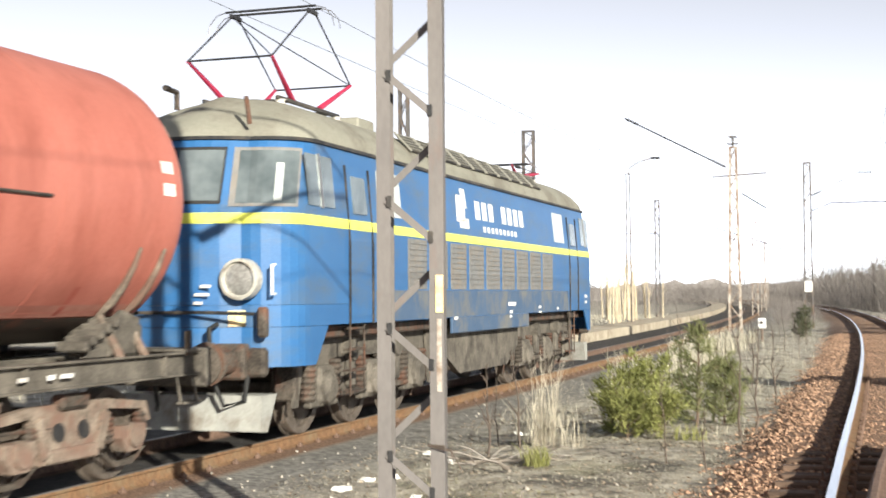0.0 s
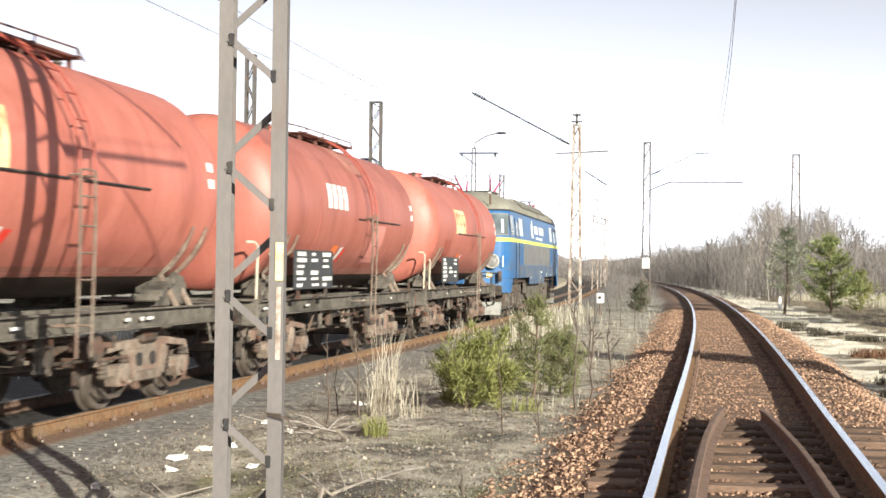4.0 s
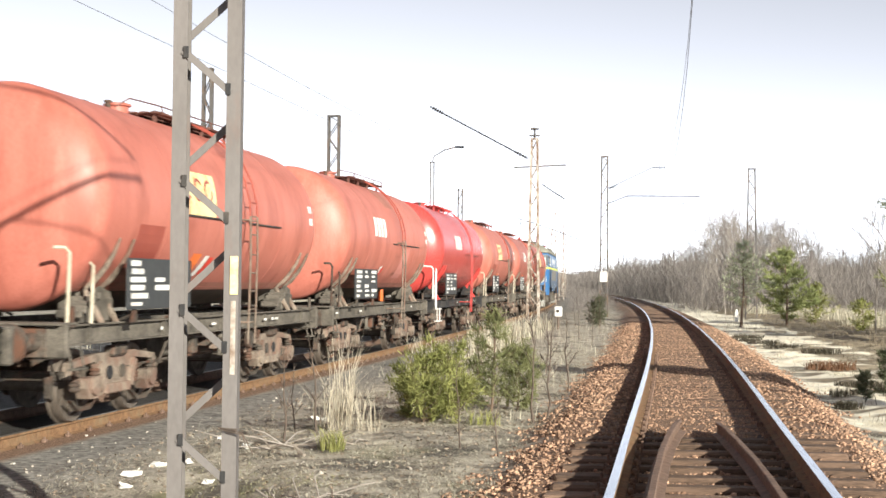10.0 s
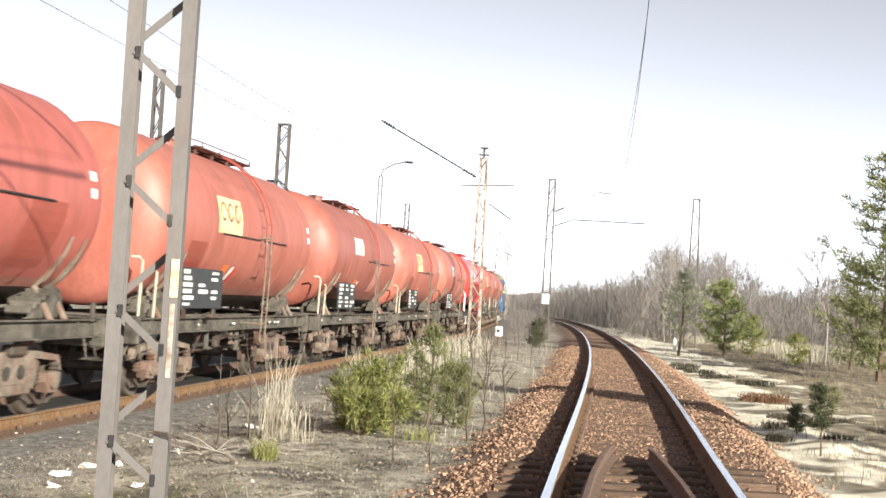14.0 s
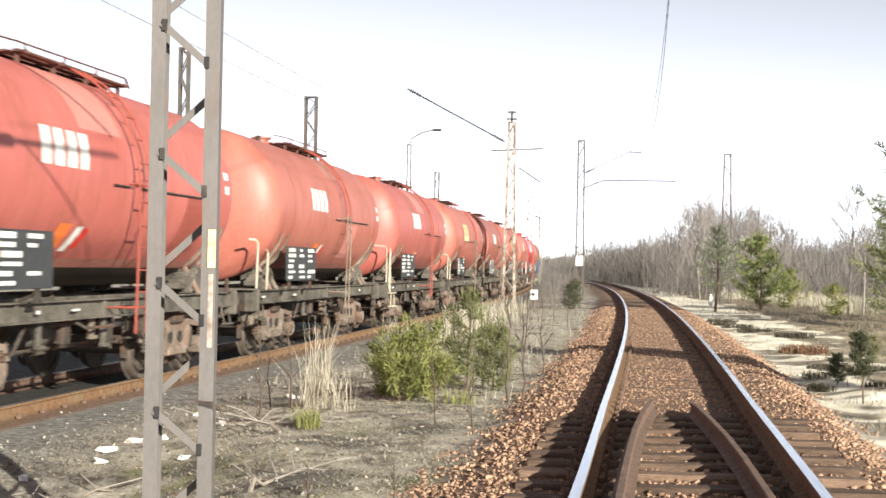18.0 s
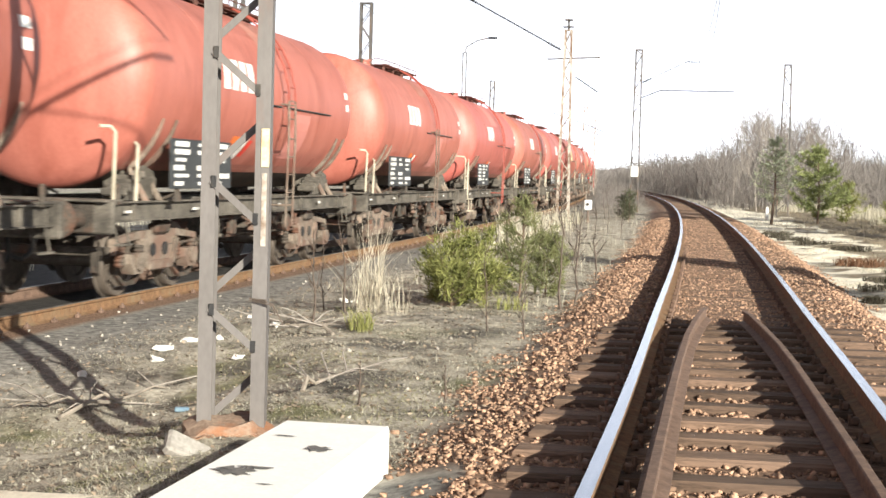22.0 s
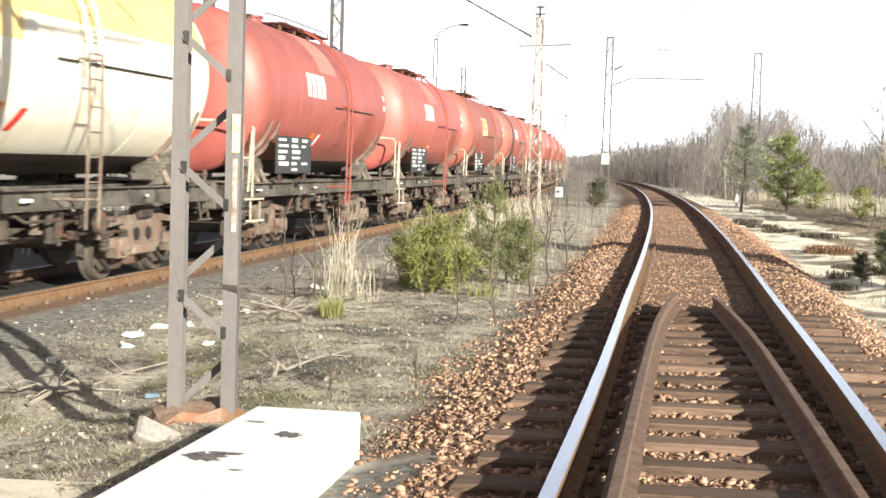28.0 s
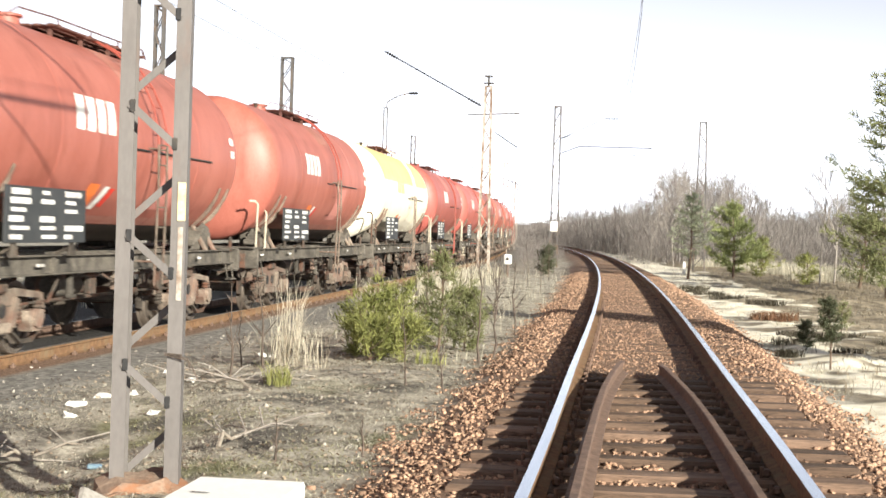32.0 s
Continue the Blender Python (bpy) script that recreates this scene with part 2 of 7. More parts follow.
CONCRETE = material("sunlit_bare_concrete", (0.84, 0.83, 0.80), (0.92, 0.91, 0.89), 5, 0.85, bump=0.2, dirt=(0.52, 0.49, 0.44), dirt_scale=2.5, dirt_edge=0.68)
SANDSLAB = material("sandy_worn_concrete", (0.60, 0.53, 0.43), (0.80, 0.73, 0.61), 4, 0.9, bump=0.3, dirt=(0.42, 0.36, 0.28), dirt_scale=1.8, dirt_edge=0.6)
GREYSTONE = material("grey_concrete_lump", (0.22, 0.20, 0.18), (0.38, 0.36, 0.33), 6, 0.9, bump=0.5)
TAR = material("dark_tar_stain", (0.10, 0.10, 0.10), (0.19, 0.18, 0.17), 12, 0.8, bump=0.1)
RUBBLE = material("pale_rubble", (0.20, 0.18, 0.155), (0.44, 0.41, 0.36), 5, 0.9, bump=0.3, by_island=0.4)
SCRAP = material("white_scrap", (0.66, 0.65, 0.62), (0.80, 0.79, 0.76), 9, 0.8, bump=0.4)
RUSTSTONE = material("rust_stained_footing", (0.155, 0.100, 0.072), (0.33, 0.245, 0.185), 5, 0.9, bump=0.5, dirt=(0.32, 0.15, 0.08), dirt_scale=3)
MAST = material("grey_brown_mast_paint", (0.140, 0.128, 0.122), (0.185, 0.170, 0.163), 3, 0.65, 0.1, 0.08, dirt=(0.18, 0.125, 0.105), dirt_scale=2.0, dirt_edge=0.64, stretch=(1, 1, 0.4))
MASTFAR = material("weathered_steel_mast", (0.075, 0.072, 0.072), (0.14, 0.132, 0.128), 3, 0.75, 0.1, 0.1, dirt=(0.15, 0.10, 0.07), dirt_scale=1.2)
BIRD = material("pale_mast_concrete", (0.33, 0.295, 0.255), (0.56, 0.515, 0.46), 3, 0.85, bump=0.2, dirt=(0.15, 0.085, 0.05), dirt_scale=2.2, dirt_edge=0.5)
COPPER = material("weathered_wire", (0.13, 0.14, 0.13), (0.20, 0.21, 0.20), 20, 0.5, 0.5, 0)
BARK = material("grey_bare_bark", (0.20, 0.175, 0.155), (0.36, 0.325, 0.29), 6, 0.9, bump=0.4, by_island=0.25)
BIRCH = material("pale_sapling_bark", (0.42, 0.34, 0.23), (0.62, 0.53, 0.38), 5, 0.85, bump=0.2, by_island=0.3)
TWIG = material("dark_dry_stem", (0.060, 0.045, 0.036), (0.13, 0.10, 0.08), 8, 0.9, bump=0.2, by_island=0.3)
PINEBARK = material("pine_bark", (0.085, 0.060, 0.044), (0.18, 0.125, 0.09), 8, 0.9, bump=0.5)
NEEDLE = leafy("pine_needles", (0.130, 0.148, 0.044), (0.31, 0.315, 0.115), 0.55)
NEEDLE_DARK = leafy("dark_pine_needles", (0.130, 0.148, 0.062), (0.265, 0.272, 0.130))
NEEDLE_GREY = leafy("grey_green_pine_needles", (0.32, 0.36, 0.23), (0.50, 0.54, 0.38))
NEEDLE_SUN = leafy("sunlit_pine_needles", (0.17, 0.205, 0.08), (0.34, 0.37, 0.165))
NEEDLE_DEEP = leafy("deep_green_pine_needles", (0.06, 0.07, 0.04), (0.14, 0.15, 0.09))
STRAW = leafy("dry_straw_grass", (0.42, 0.385, 0.30), (0.68, 0.64, 0.52))
REED = leafy("pale_dead_reed", (0.44, 0.39, 0.30), (0.72, 0.66, 0.54), 0.25)
MOSSGRASS = leafy("dull_moss_grass", (0.27, 0.265, 0.14), (0.46, 0.44, 0.27))
FRESHGRASS = leafy("fresh_grass", (0.26, 0.275, 0.09), (0.46, 0.45, 0.20))
FIELDGRASS = leafy("dull_field_grass", (0.20, 0.162, 0.110), (0.38, 0.320, 0.235))
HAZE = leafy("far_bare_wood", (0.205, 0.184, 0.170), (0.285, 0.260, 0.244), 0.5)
# wood colour paled to paint in the haze of distance
FARHAZE = leafy("haze_painted_wood", (0.30, 0.275, 0.265), (0.42, 0.39, 0.38), 0.0)


# ---------------------------------------------------------------- building blocks
class Shape:
    """Gathers vertices and faces of one mesh."""

    def __init__(self):
        self.v, self.f, self.k = [], [], []

    def add(self, verts, faces, m=None, k=0):
        n = len(self.v)
        self.v += [tuple(m @ Vector(p)) if m is not None else tuple(p) for p in verts]
        self.f += [tuple(n + i for i in f) for f in faces]
        self.k += [k] * len(faces)
        return self

    def box(self, c, s, b=0.0, m=None, k=0):
        """A box round c of size s with chamfered edges."""
        h = [q / 2 for q in s]
        b = min(b, *(0.45 * q for q in h)) if b else 0
        if not b:
            pts = [(c[0] + i * h[0], c[1] + j * h[1], c[2] + l * h[2]) for i in (-1, 1) for j in (-1, 1) for l in (-1, 1)]
            return self.add(pts, [(0, 1, 3, 2), (4, 6, 7, 5), (0, 4, 5, 1), (2, 3, 7, 6), (0, 2, 6, 4), (1, 5, 7, 3)], m, k)
        pts, at = [], {}
        for i in (-1, 1):
            for j in (-1, 1):
                for l in (-1, 1):
                    for a in range(3):
                        q = [h[0] - b, h[1] - b, h[2] - b]
                        q[a] = h[a]
                        at[i, j, l, a] = len(pts)
                        pts.append((c[0] + i * q[0], c[1] + j * q[1], c[2] + l * q[2]))
        faces = []
        for s1 in (-1, 1):
            faces.append([at[s1, p, q, 0] for p, q in ((-1, -1), (1, -1), (1, 1), (-1, 1))][::s1])
            faces.append([at[p, s1, q, 1] for p, q in ((-1, -1), (1, -1), (1, 1), (-1, 1))][::-s1])
            faces.append([at[p, q, s1, 2] for p, q in ((-1, -1), (1, -1), (1, 1), (-1, 1))][::s1])
            for s2 in (-1, 1):
                faces.append([at[s1, s2, -1, 0], at[s1, s2, -1, 1], at[s1, s2, 1, 1], at[s1, s2, 1, 0]][:: s1 * s2])
                faces.append([at[s1, -1, s2, 0], at[s1, 1, s2, 0], at[s1, 1, s2, 2], at[s1, -1, s2, 2]][:: s1 * s2])
                faces.append([at[-1, s1, s2, 1], at[-1, s1, s2, 2], at[1, s1, s2, 2], at[1, s1, s2, 1]][:: s1 * s2])
                for s3 in (-1, 1):
                    faces.append([at[s1, s2, s3, 0], at[s1, s2, s3, 1], at[s1, s2, s3, 2]][:: s1 * s2 * s3])
        return self.add(pts, faces, m, k)

    def tube(self, path, r, n=6, m=None, k=0, caps=True):
        """A tube along points; r is a radius or one per point."""
        path = [Vector(p) for p in path]
        rr = r if hasattr(r, "__len__") else [r] * len(path)
        pts = []
        side = None
        for i, p in enumerate(path):
            d = (path[min(i + 1, len(path) - 1)] - path[max(i - 1, 0)]).normalized()
            if side is None:
                side = d.orthogonal().normalized()
            side = (side - d * side.dot(d)).normalized()
            up = d.cross(side)
            pts += [p + (side * math.cos(a) + up * math.sin(a)) * rr[i] for a in (2 * math.pi * q / n for q in range(n))]
        faces = [(i * n + q, i * n + (q + 1) % n, (i + 1) * n + (q + 1) % n, (i + 1) * n + q) for i in range(len(path) - 1) for q in range(n)]
        if caps:
            faces += [tuple(range(n))[::-1], tuple((len(path) - 1) * n + q for q in range(n))]
        return self.add(pts, faces, m, k)

    def lathe(self, profile, n=24, m=None, k=0):
        """Turns a profile of (along x, radius) round the x axis."""
        pts = [(x, r * math.cos(a), r * math.sin(a)) for x, r in profile for a in (2 * math.pi * q / n for q in range(n))]
        faces = [(i * n + q, (i + 1) * n + q, (i + 1) * n + (q + 1) % n, i * n + (q + 1) % n) for i in range(len(profile) - 1) for q in range(n)]
        faces += [tuple(range(n)), tuple((len(profile) - 1) * n + q for q in range(n))[::-1]]
        return self.add(pts, faces, m, k)

    def prism(self, outline, y0, y1, m=None, k=0):
        """An outline of (x, z) drawn out along y."""
        n = len(outline)
        pts = [(x, y0, z) for x, z in outline] + [(x, y1, z) for x, z in outline]
        faces = [tuple(range(n)), tuple(range(n, 2 * n))[::-1]] + [(i, n + i, n + (i + 1) % n, (i + 1) % n) for i in range(n)]
        return self.add(pts, faces, m, k)

    def mesh(self, name, mats, smooth=False):
        me = bpy.data.meshes.new(name)
        me.from_pydata(self.v, [], self.f)
        for m in mats if isinstance(mats, (list, tuple)) else [mats]:
            me.materials.append(m)
        if any(self.k):
            me.polygons.foreach_set("material_index", self.k)
        if smooth:
            me.shade_smooth()
            me.set_sharp_from_angle(angle=radians(35))
        me.validate()
        me.update()
        return me


def part(name, shape, mat, parent, label="", smooth=False, at=None):
    ob = new(name, shape.mesh(name, mat, smooth) if isinstance(shape, Shape) else shape)
    ob.parent = parent
    if at is not None:
        ob.matrix_basis = at
    return tagged(ob, label)


def thing(name, label, category, group="", kind="", at=None):
    ob = new(name)
    ob.empty_display_size = 0.2
    if at is not None:
        ob.matrix_basis = at
    return tagged(ob, label, category, group, kind)


def single(name, shape, mat, label, category="", group="", kind="", smooth=False, at=None):
    ob = new(name, shape.mesh(name, mat, smooth) if isinstance(shape, Shape) else shape)
    if at is not None:
        ob.matrix_basis = at
    return tagged(ob, label, category, group, kind)


def arrays(name, verts, quads, mat, smooth=False):
    """A mesh from arrays of places and of faces, all with the same number of corners."""
    me = bpy.data.meshes.new(name)
    verts, quads = np.asarray(verts, float), np.asarray(quads, int)
    me.vertices.add(len(verts))
    me.vertices.foreach_set("co", verts.ravel())
    me.loops.add(quads.size)
    me.loops.foreach_set("vertex_index", quads.ravel())
    me.polygons.add(len(quads))
    me.polygons.foreach_set("loop_start", np.arange(0, quads.size, quads.shape[1]))
    me.update(calc_edges=True)
    for m in mat if isinstance(mat, (list, tuple)) else [mat]:
        me.materials.append(m)
    if smooth:
        me.shade_smooth()
    return me


# ---------------------------------------------------------------- the lie of the land
RAIL_T = -0.37          # top of the rails on the goods track; the near track's left rail top is 0


def near_x(y):
    """Middle of the near track."""
    return 0.21 - 0.0004 * np.maximum(y, 0) ** 2 + 0.04 * step(15.0, 7.0, np.asarray(y, float))


def goods_x(y):
    """Middle of the goods track."""
    return -8.4 - 0.00036 * np.maximum(np.asarray(y, float) - 5, 0) ** 2


def step(a, b, v):
    q = np.clip((v - a) / (b - a), 0, 1)
    return q * q * (3 - 2 * q)


def lumps(x, y, scale, seed):
    """Smooth random relief, 0 to 1."""
    rng = np.random.RandomState(seed)
    total = 0
    for i in range(5):
        a, b, c = rng.uniform(0, 6.28, 3)
        k = scale * rng.uniform(0.6, 1.8)
        total = total + np.sin(k * (x * math.cos(a) + y * math.sin(a)) + b) * np.sin(k * 0.8 * (y * math.cos(a) - x * math.sin(a)) + c)
    return 0.5 + total / 10


def ground_z(x, y):
    x, y = np.asarray(x, float), np.asarray(y, float)
    d, e = x - near_x(y), x - goods_x(y)
    z = -0.36 - 0.16 * step(-3.0, -6.0, x + 0.0004 * np.maximum(y, 0) ** 2) - 0.15 * step(-3.0, -3.7, x) * step(12.5, 9.5, y) + 0.05 * (lumps(x, y, 1.1, 3) - 0.5) + 0.02 * (lumps(x, y, 4.0, 5) - 0.5) + 0.07 * (lumps(x, y, 8.0, 6) - 0.5) * step(-2.0, -2.6, x - near_x(y)) * step(1.6, 2.6, x - goods_x(y))
    z = np.where(d > 0, -0.42 + 0.06 * (lumps(x, y, 2.6, 8) - 0.5) * step(1.9, 2.6, d) + 0.08 * step(2.2, 3.0, d) * step(0.45, 0.65, lumps(x, y, 1.7, 12)) + 0.07 * (lumps(x, y, 5.0, 13) - 0.5) * step(1.9, 2.6, d) - 0.2 * step(4, 18, d), z)
    z = z - 0.17 * step(-3.5, -4.6, x) * step(1.8, 4.0, x - goods_x(y)) * step(13.5, 10.5, y)
    bed = np.where(y < 13.6, -0.212, np.where(y > 15, -0.17, -0.212 + 0.042 * step(13.6, 15.0, y))) + 0.015 * (lumps(x, y, 6.0, 9) - 0.5) + 0.017 * (d / 1.5)
    near = step(2.15, 1.38, np.abs(d + 0.06 * (lumps(x, y, 2.4, 4) - 0.5)))
    z = z * (1 - near) + bed * near
    far = step(1.55, 1.05, np.abs(e))
    z = z * (1 - far) + (RAIL_T - 0.155) * far
    return z


def spread(lo, hi, fine, ends, grow=1.12):
    """Steps: fine ones from lo to hi, growing ones out to the two ends."""
    out = list(np.arange(lo, hi, fine))
    d = fine
    while out[-1] < ends[1]:
        d *= grow
        out.append(out[-1] + d)
    d, head = fine, []
    while (head[0] if head else lo) > ends[0]:
        d *= grow
        head.insert(0, (head[0] if head else lo) - d)
    return np.array(head + out)


gx, gy = spread(-9.6, 5.0, 0.10, (-2500, 2500), 1.13), spread(3.0, 42.0, 0.12, (-400, 3500), 1.11)
mx, my = np.meshgrid(gx, gy)
mz = ground_z(mx, my)
n = len(gx)
rows_, cols_ = np.meshgrid(np.arange(len(gy) - 1), np.arange(n - 1), indexing="ij")
a = (rows_ * n + cols_).ravel()


def ground_material():
    """Soil whose covering changes across the plan: ballast, cinder, dry grass, sand and litter."""
    m = material("trackside_ground", (0.165, 0.145, 0.115), (0.60, 0.555, 0.465), 2.6, 0.95, bump=1.0, grain=26, dirt=(0.060, 0.050, 0.040), dirt_scale=1.5, dirt_edge=0.55)
    t = m.node_tree
    bsdf = t.nodes["Principled BSDF"]
    base = bsdf.inputs["Base Color"].links[0].from_socket
    kinds = t.nodes.new("ShaderNodeVertexColor")
    kinds.layer_name = "cover"
    split = t.nodes.new("ShaderNodeSeparateColor")
    t.links.new(kinds.outputs[0], split.inputs[0])
    where = t.nodes.new("ShaderNodeTexCoord")

    def layer(colour, low, high, scale, amount, detail=6.0):
        tex = node(t, "ShaderNodeTexNoise", Scale=scale, Detail=detail, Roughness=0.65)
        t.links.new(where.outputs["Object"], tex.inputs["Vector"])
        ramp = t.nodes.new("ShaderNodeValToRGB")
        ramp.color_ramp.elements[0].position, ramp.color_ramp.elements[1].position = 0.38, 0.62
        ramp.color_ramp.elements[0].color, ramp.color_ramp.elements[1].color = (*low, 1), (*high, 1)
        t.links.new(tex.outputs[0], ramp.inputs[0])
        mix = t.nodes.new("ShaderNodeMix")
        mix.data_type = "RGBA"
        t.links.new(amount, mix.inputs[0])
        t.links.new(colour, mix.inputs[6])
        t.links.new(ramp.outputs[0], mix.inputs[7])
        return mix.outputs[2]

    base = layer(base, (0.080, 0.046, 0.030), (0.30, 0.185, 0.122), 34, split.outputs[0])
    base = layer(base, (0.74, 0.67, 0.52), (0.93, 0.88, 0.75), 3.2, split.outputs[1])
    base = layer(base, (0.10, 0.095, 0.087), (0.30, 0.285, 0.258), 11, split.outputs[2])
    # near-black tone: painted shade under the train and beside rails, plus burnt patches
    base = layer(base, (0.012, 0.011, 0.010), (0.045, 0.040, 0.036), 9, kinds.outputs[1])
    more = t.nodes.new("ShaderNodeVertexColor")
    more.layer_name = "field"
    other = t.nodes.new("ShaderNodeSeparateColor")
    t.links.new(more.outputs[0], other.inputs[0])
    base = layer(base, (0.115, 0.092, 0.062), (0.34, 0.285, 0.205), 2.4, other.outputs[0], 9.0)
    base = layer(base, (0.070, 0.078, 0.030), (0.20, 0.195, 0.085), 7.0, other.outputs[1])
    t.links.new(base, bsdf.inputs["Base Color"])
    return m


ground_mesh = arrays("ground", np.stack([mx, my, mz], -1).reshape(-1, 3), np.stack([a, a + 1, a + n + 1, a + n], 1), ground_material(), True)
dx, ex = mx - near_x(my), mx - goods_x(my)
ballast = step(2.2, 1.7, np.abs(dx) + 0.9 * (lumps(mx, my, 3.1, 21) - 0.5))
sand = step(1.85, 2.15, dx) * step(0.500, 0.545, lumps(mx, my, 1.0, 14) * 0.30 + 0.36 * lumps(mx, my, 2.6, 15) + 0.34 * lumps(mx, my, 6.0, 16) + 0.05 * step(4.2, 2.4, dx) - 0.22 * step(4.2, 6.0, dx) + 0.09 * step(34, 48, my) * step(7.5, 4.0, dx))
field = step(2.1, 2.6, dx)
beside = step(-1.2, -1.4, mx) * step(-1.9, -1.75, mx) * step(7.2, 6.8, my + 0.5 * (lumps(mx, my, 4.0, 71) - 0.5))
cinder = step(-2.0, -3.4, mx) * step(3.6, 1.7, np.abs(ex) + 1.2 * (lumps(mx, my, 1.6, 31) - 0.5)) * (ex > 0) * step(0.25, 0.45, lumps(mx, my, 1.2, 33) + 0.25)
earth = step(1.35, 1.15, np.abs(ex))
# shade painted into the ground below and behind the train, and in guard-rail gaps
shade_and_burnt = np.clip(step(0.72, 0.62, np.abs(ex)) + step(-0.75, -0.9, ex) * step(-7.4, -5.6, ex) + 0.9 * step(0.50, 0.56, np.abs(dx)) * step(0.86, 0.80, np.abs(dx)) * step(15.5, 14.5, my), 0, 1)
burnt = np.zeros_like(mx)
for bx, by, br, bl in ((-2.82, 10.35, 0.55, 0.75), (-3.2, 12.6, 0.75, 0.5), (-2.5, 13.9, 0.5, 0.6), (-4.3, 11.7, 0.5, 0.35), (-3.9, 8.9, 0.5, 0.4), (-3.6, 6.6, 0.9, 0.25)):
    burnt = np.maximum(burnt, step(1.15, 0.45, np.hypot((mx - bx) / br, (my - by) / bl) + 0.9 * (lumps(mx, my, 7.0, 91) - 0.5)))
shade_and_burnt = np.maximum(shade_and_burnt, 0.72 * burnt)
cover = np.stack([np.clip(ballast * (1 - beside) + earth, 0, 1), sand * (1 - ballast), np.maximum(cinder * (1 - earth), beside), shade_and_burnt], -1).reshape(-1, 4)
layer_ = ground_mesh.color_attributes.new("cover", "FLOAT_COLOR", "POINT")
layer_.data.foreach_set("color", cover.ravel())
moss = 0.9 * step(0.55, 0.68, lumps(mx, my, 1.7, 61) * 0.6 + 0.4 * lumps(mx, my, 6.0, 62)) * step(-1.8, -2.1, dx) * step(2.6, 3.4, ex) * step(16, 11, my)
extra = np.stack([field * (1 - sand) * (1 - ballast), moss, 0 * mx, 0 * mx + 1], -1).reshape(-1, 4)
layer_ = ground_mesh.color_attributes.new("field", "FLOAT_COLOR", "POINT")
layer_.data.foreach_set("color", extra.ravel())
ground = tagged(new("ground", ground_mesh), "flat trackside ground of cinders, dry grass, sand and brown ballast", "ground", kind="structure")


# ---------------------------------------------------------------- tracks
RAIL = [(-0.0335, 0), (0.0335, 0), (0.0345, -0.028), (0.009, -0.042), (0.009, -0.135), (0.075, -0.155), (0.075, -0.168), (-0.075, -0.168), (-0.075, -0.155), (-0.009, -0.135), (-0.009, -0.042), (-0.0345, -0.028)]


def sweep(line, profile, top=True):
    """A rail: the profile carried along a line of (x, y, z)."""
    s = Shape()
    n = len(profile)
    for i, p in enumerate(line):
        q = Vector(line[min(i + 1, len(line) - 1)]) - Vector(line[max(i - 1, 0)])
        side = Vector((q.y, -q.x, 0)).normalized()
        s.v += [tuple(Vector(p) + side * u + Vector((0, 0, w))) for u, w in profile]
    for i in range(len(line) - 1):
        for j in range(n):
            s.f.append((i * n + j, i * n + (j + 1) % n, (i + 1) * n + (j + 1) % n, (i + 1) * n + j))
            s.k.append(1 if top and j == 0 else 0)
    s.f += [tuple(range(n))[::-1], tuple((len(line) - 1) * n + j for j in range(n))]
    s.k += [0, 0]
    return s


def along(f, y0, y1, side, z):
    out = []
    for y in np.concatenate([np.arange(y0, min(60, y1), 1.5), np.arange(60, y1, 4.0)]):
        g = float(f(y + 0.5) - f(y - 0.5))
        out.append((float(f(y)) + side / math.sqrt(1 + g * g), y - side * g, z))
    return out


near_track = thing("railway_track", "single railway track with shiny rails on dark timber sleepers", "railway track", kind="structure")
part("rail", sweep(along(near_x, -30, 420, -0.753, 0.0), RAIL), [RAILSIDE, RAILTOP], near_track, "steel rail with polished head and rusty web")
part("rail", sweep(along(near_x, -30, 420, 0.753, 0.025), RAIL), [RAILSIDE, RAILTOP], near_track, "steel rail with polished head and rusty web")
GUARD_PROFILE = [(-0.022, 0), (0.022, 0), (0.029, -0.008), (0.029, -0.032), (0.012, -0.042), (0.012, -0.108), (0.075, -0.126), (0.075, -0.138), (-0.075, -0.138), (-0.075, -0.126), (-0.012, -0.108), (-0.012, -0.042), (-0.029, -0.032), (-0.029, -0.008)]
GUARD_LINE = {-1: ((-8, 0.49), (2, 0.49), (7, 0.488), (8.6, 0.48), (10.1, 0.458), (11.6, 0.422), (12.8, 0.365), (13.8, 0.30), (14.4, 0.26)),
              1: ((-8, 0.56), (2, 0.56), (5.5, 0.535), (7.4, 0.48), (9, 0.435), (10.4, 0.40), (11.6, 0.355), (12.8, 0.285), (14.0, 0.20), (14.6, 0.155))}
for side in (-1, 1):
    line = [(float(near_x(y)) + side * o, y, (0.018 if side < 0 else -0.022) - (0.02 if y > 14.1 else 0)) for y, o in GUARD_LINE[side]]
    part("guard_rail", sweep(line, GUARD_PROFILE, False), GUARD, near_track, "rusty brown inner guard rail bent inwards at its end")

goods_track = thing("railway_track", "rusty-sided goods track bedded in brown earth under the train", "railway track", kind="structure")
for side in (-1, 1):
    # far rail takes the browner steel to paint in the train's shade
    part("rail", sweep(along(goods_x, -60, 420, 0.753 * side, RAIL_T), RAIL), [RAILSIDE if side > 0 else GUARD, RAILDULL], goods_track, "steel rail with orange rusty web" if side > 0 else "steel rail with web darkened for shade under the train")


def sleeper_mesh(seed):
    rng = random.Random(seed)
    s = Shape().box((0, 0, -0.075), (2.6, 0.245, 0.15), 0.016)
    s.v = [(x + rng.uniform(-0.012, 0.012), y + rng.uniform(-0.01, 0.01), z + rng.uniform(-0.006, 0.006)) for x, y, z in s.v]
    return s.mesh("sleeper", TIMBER)


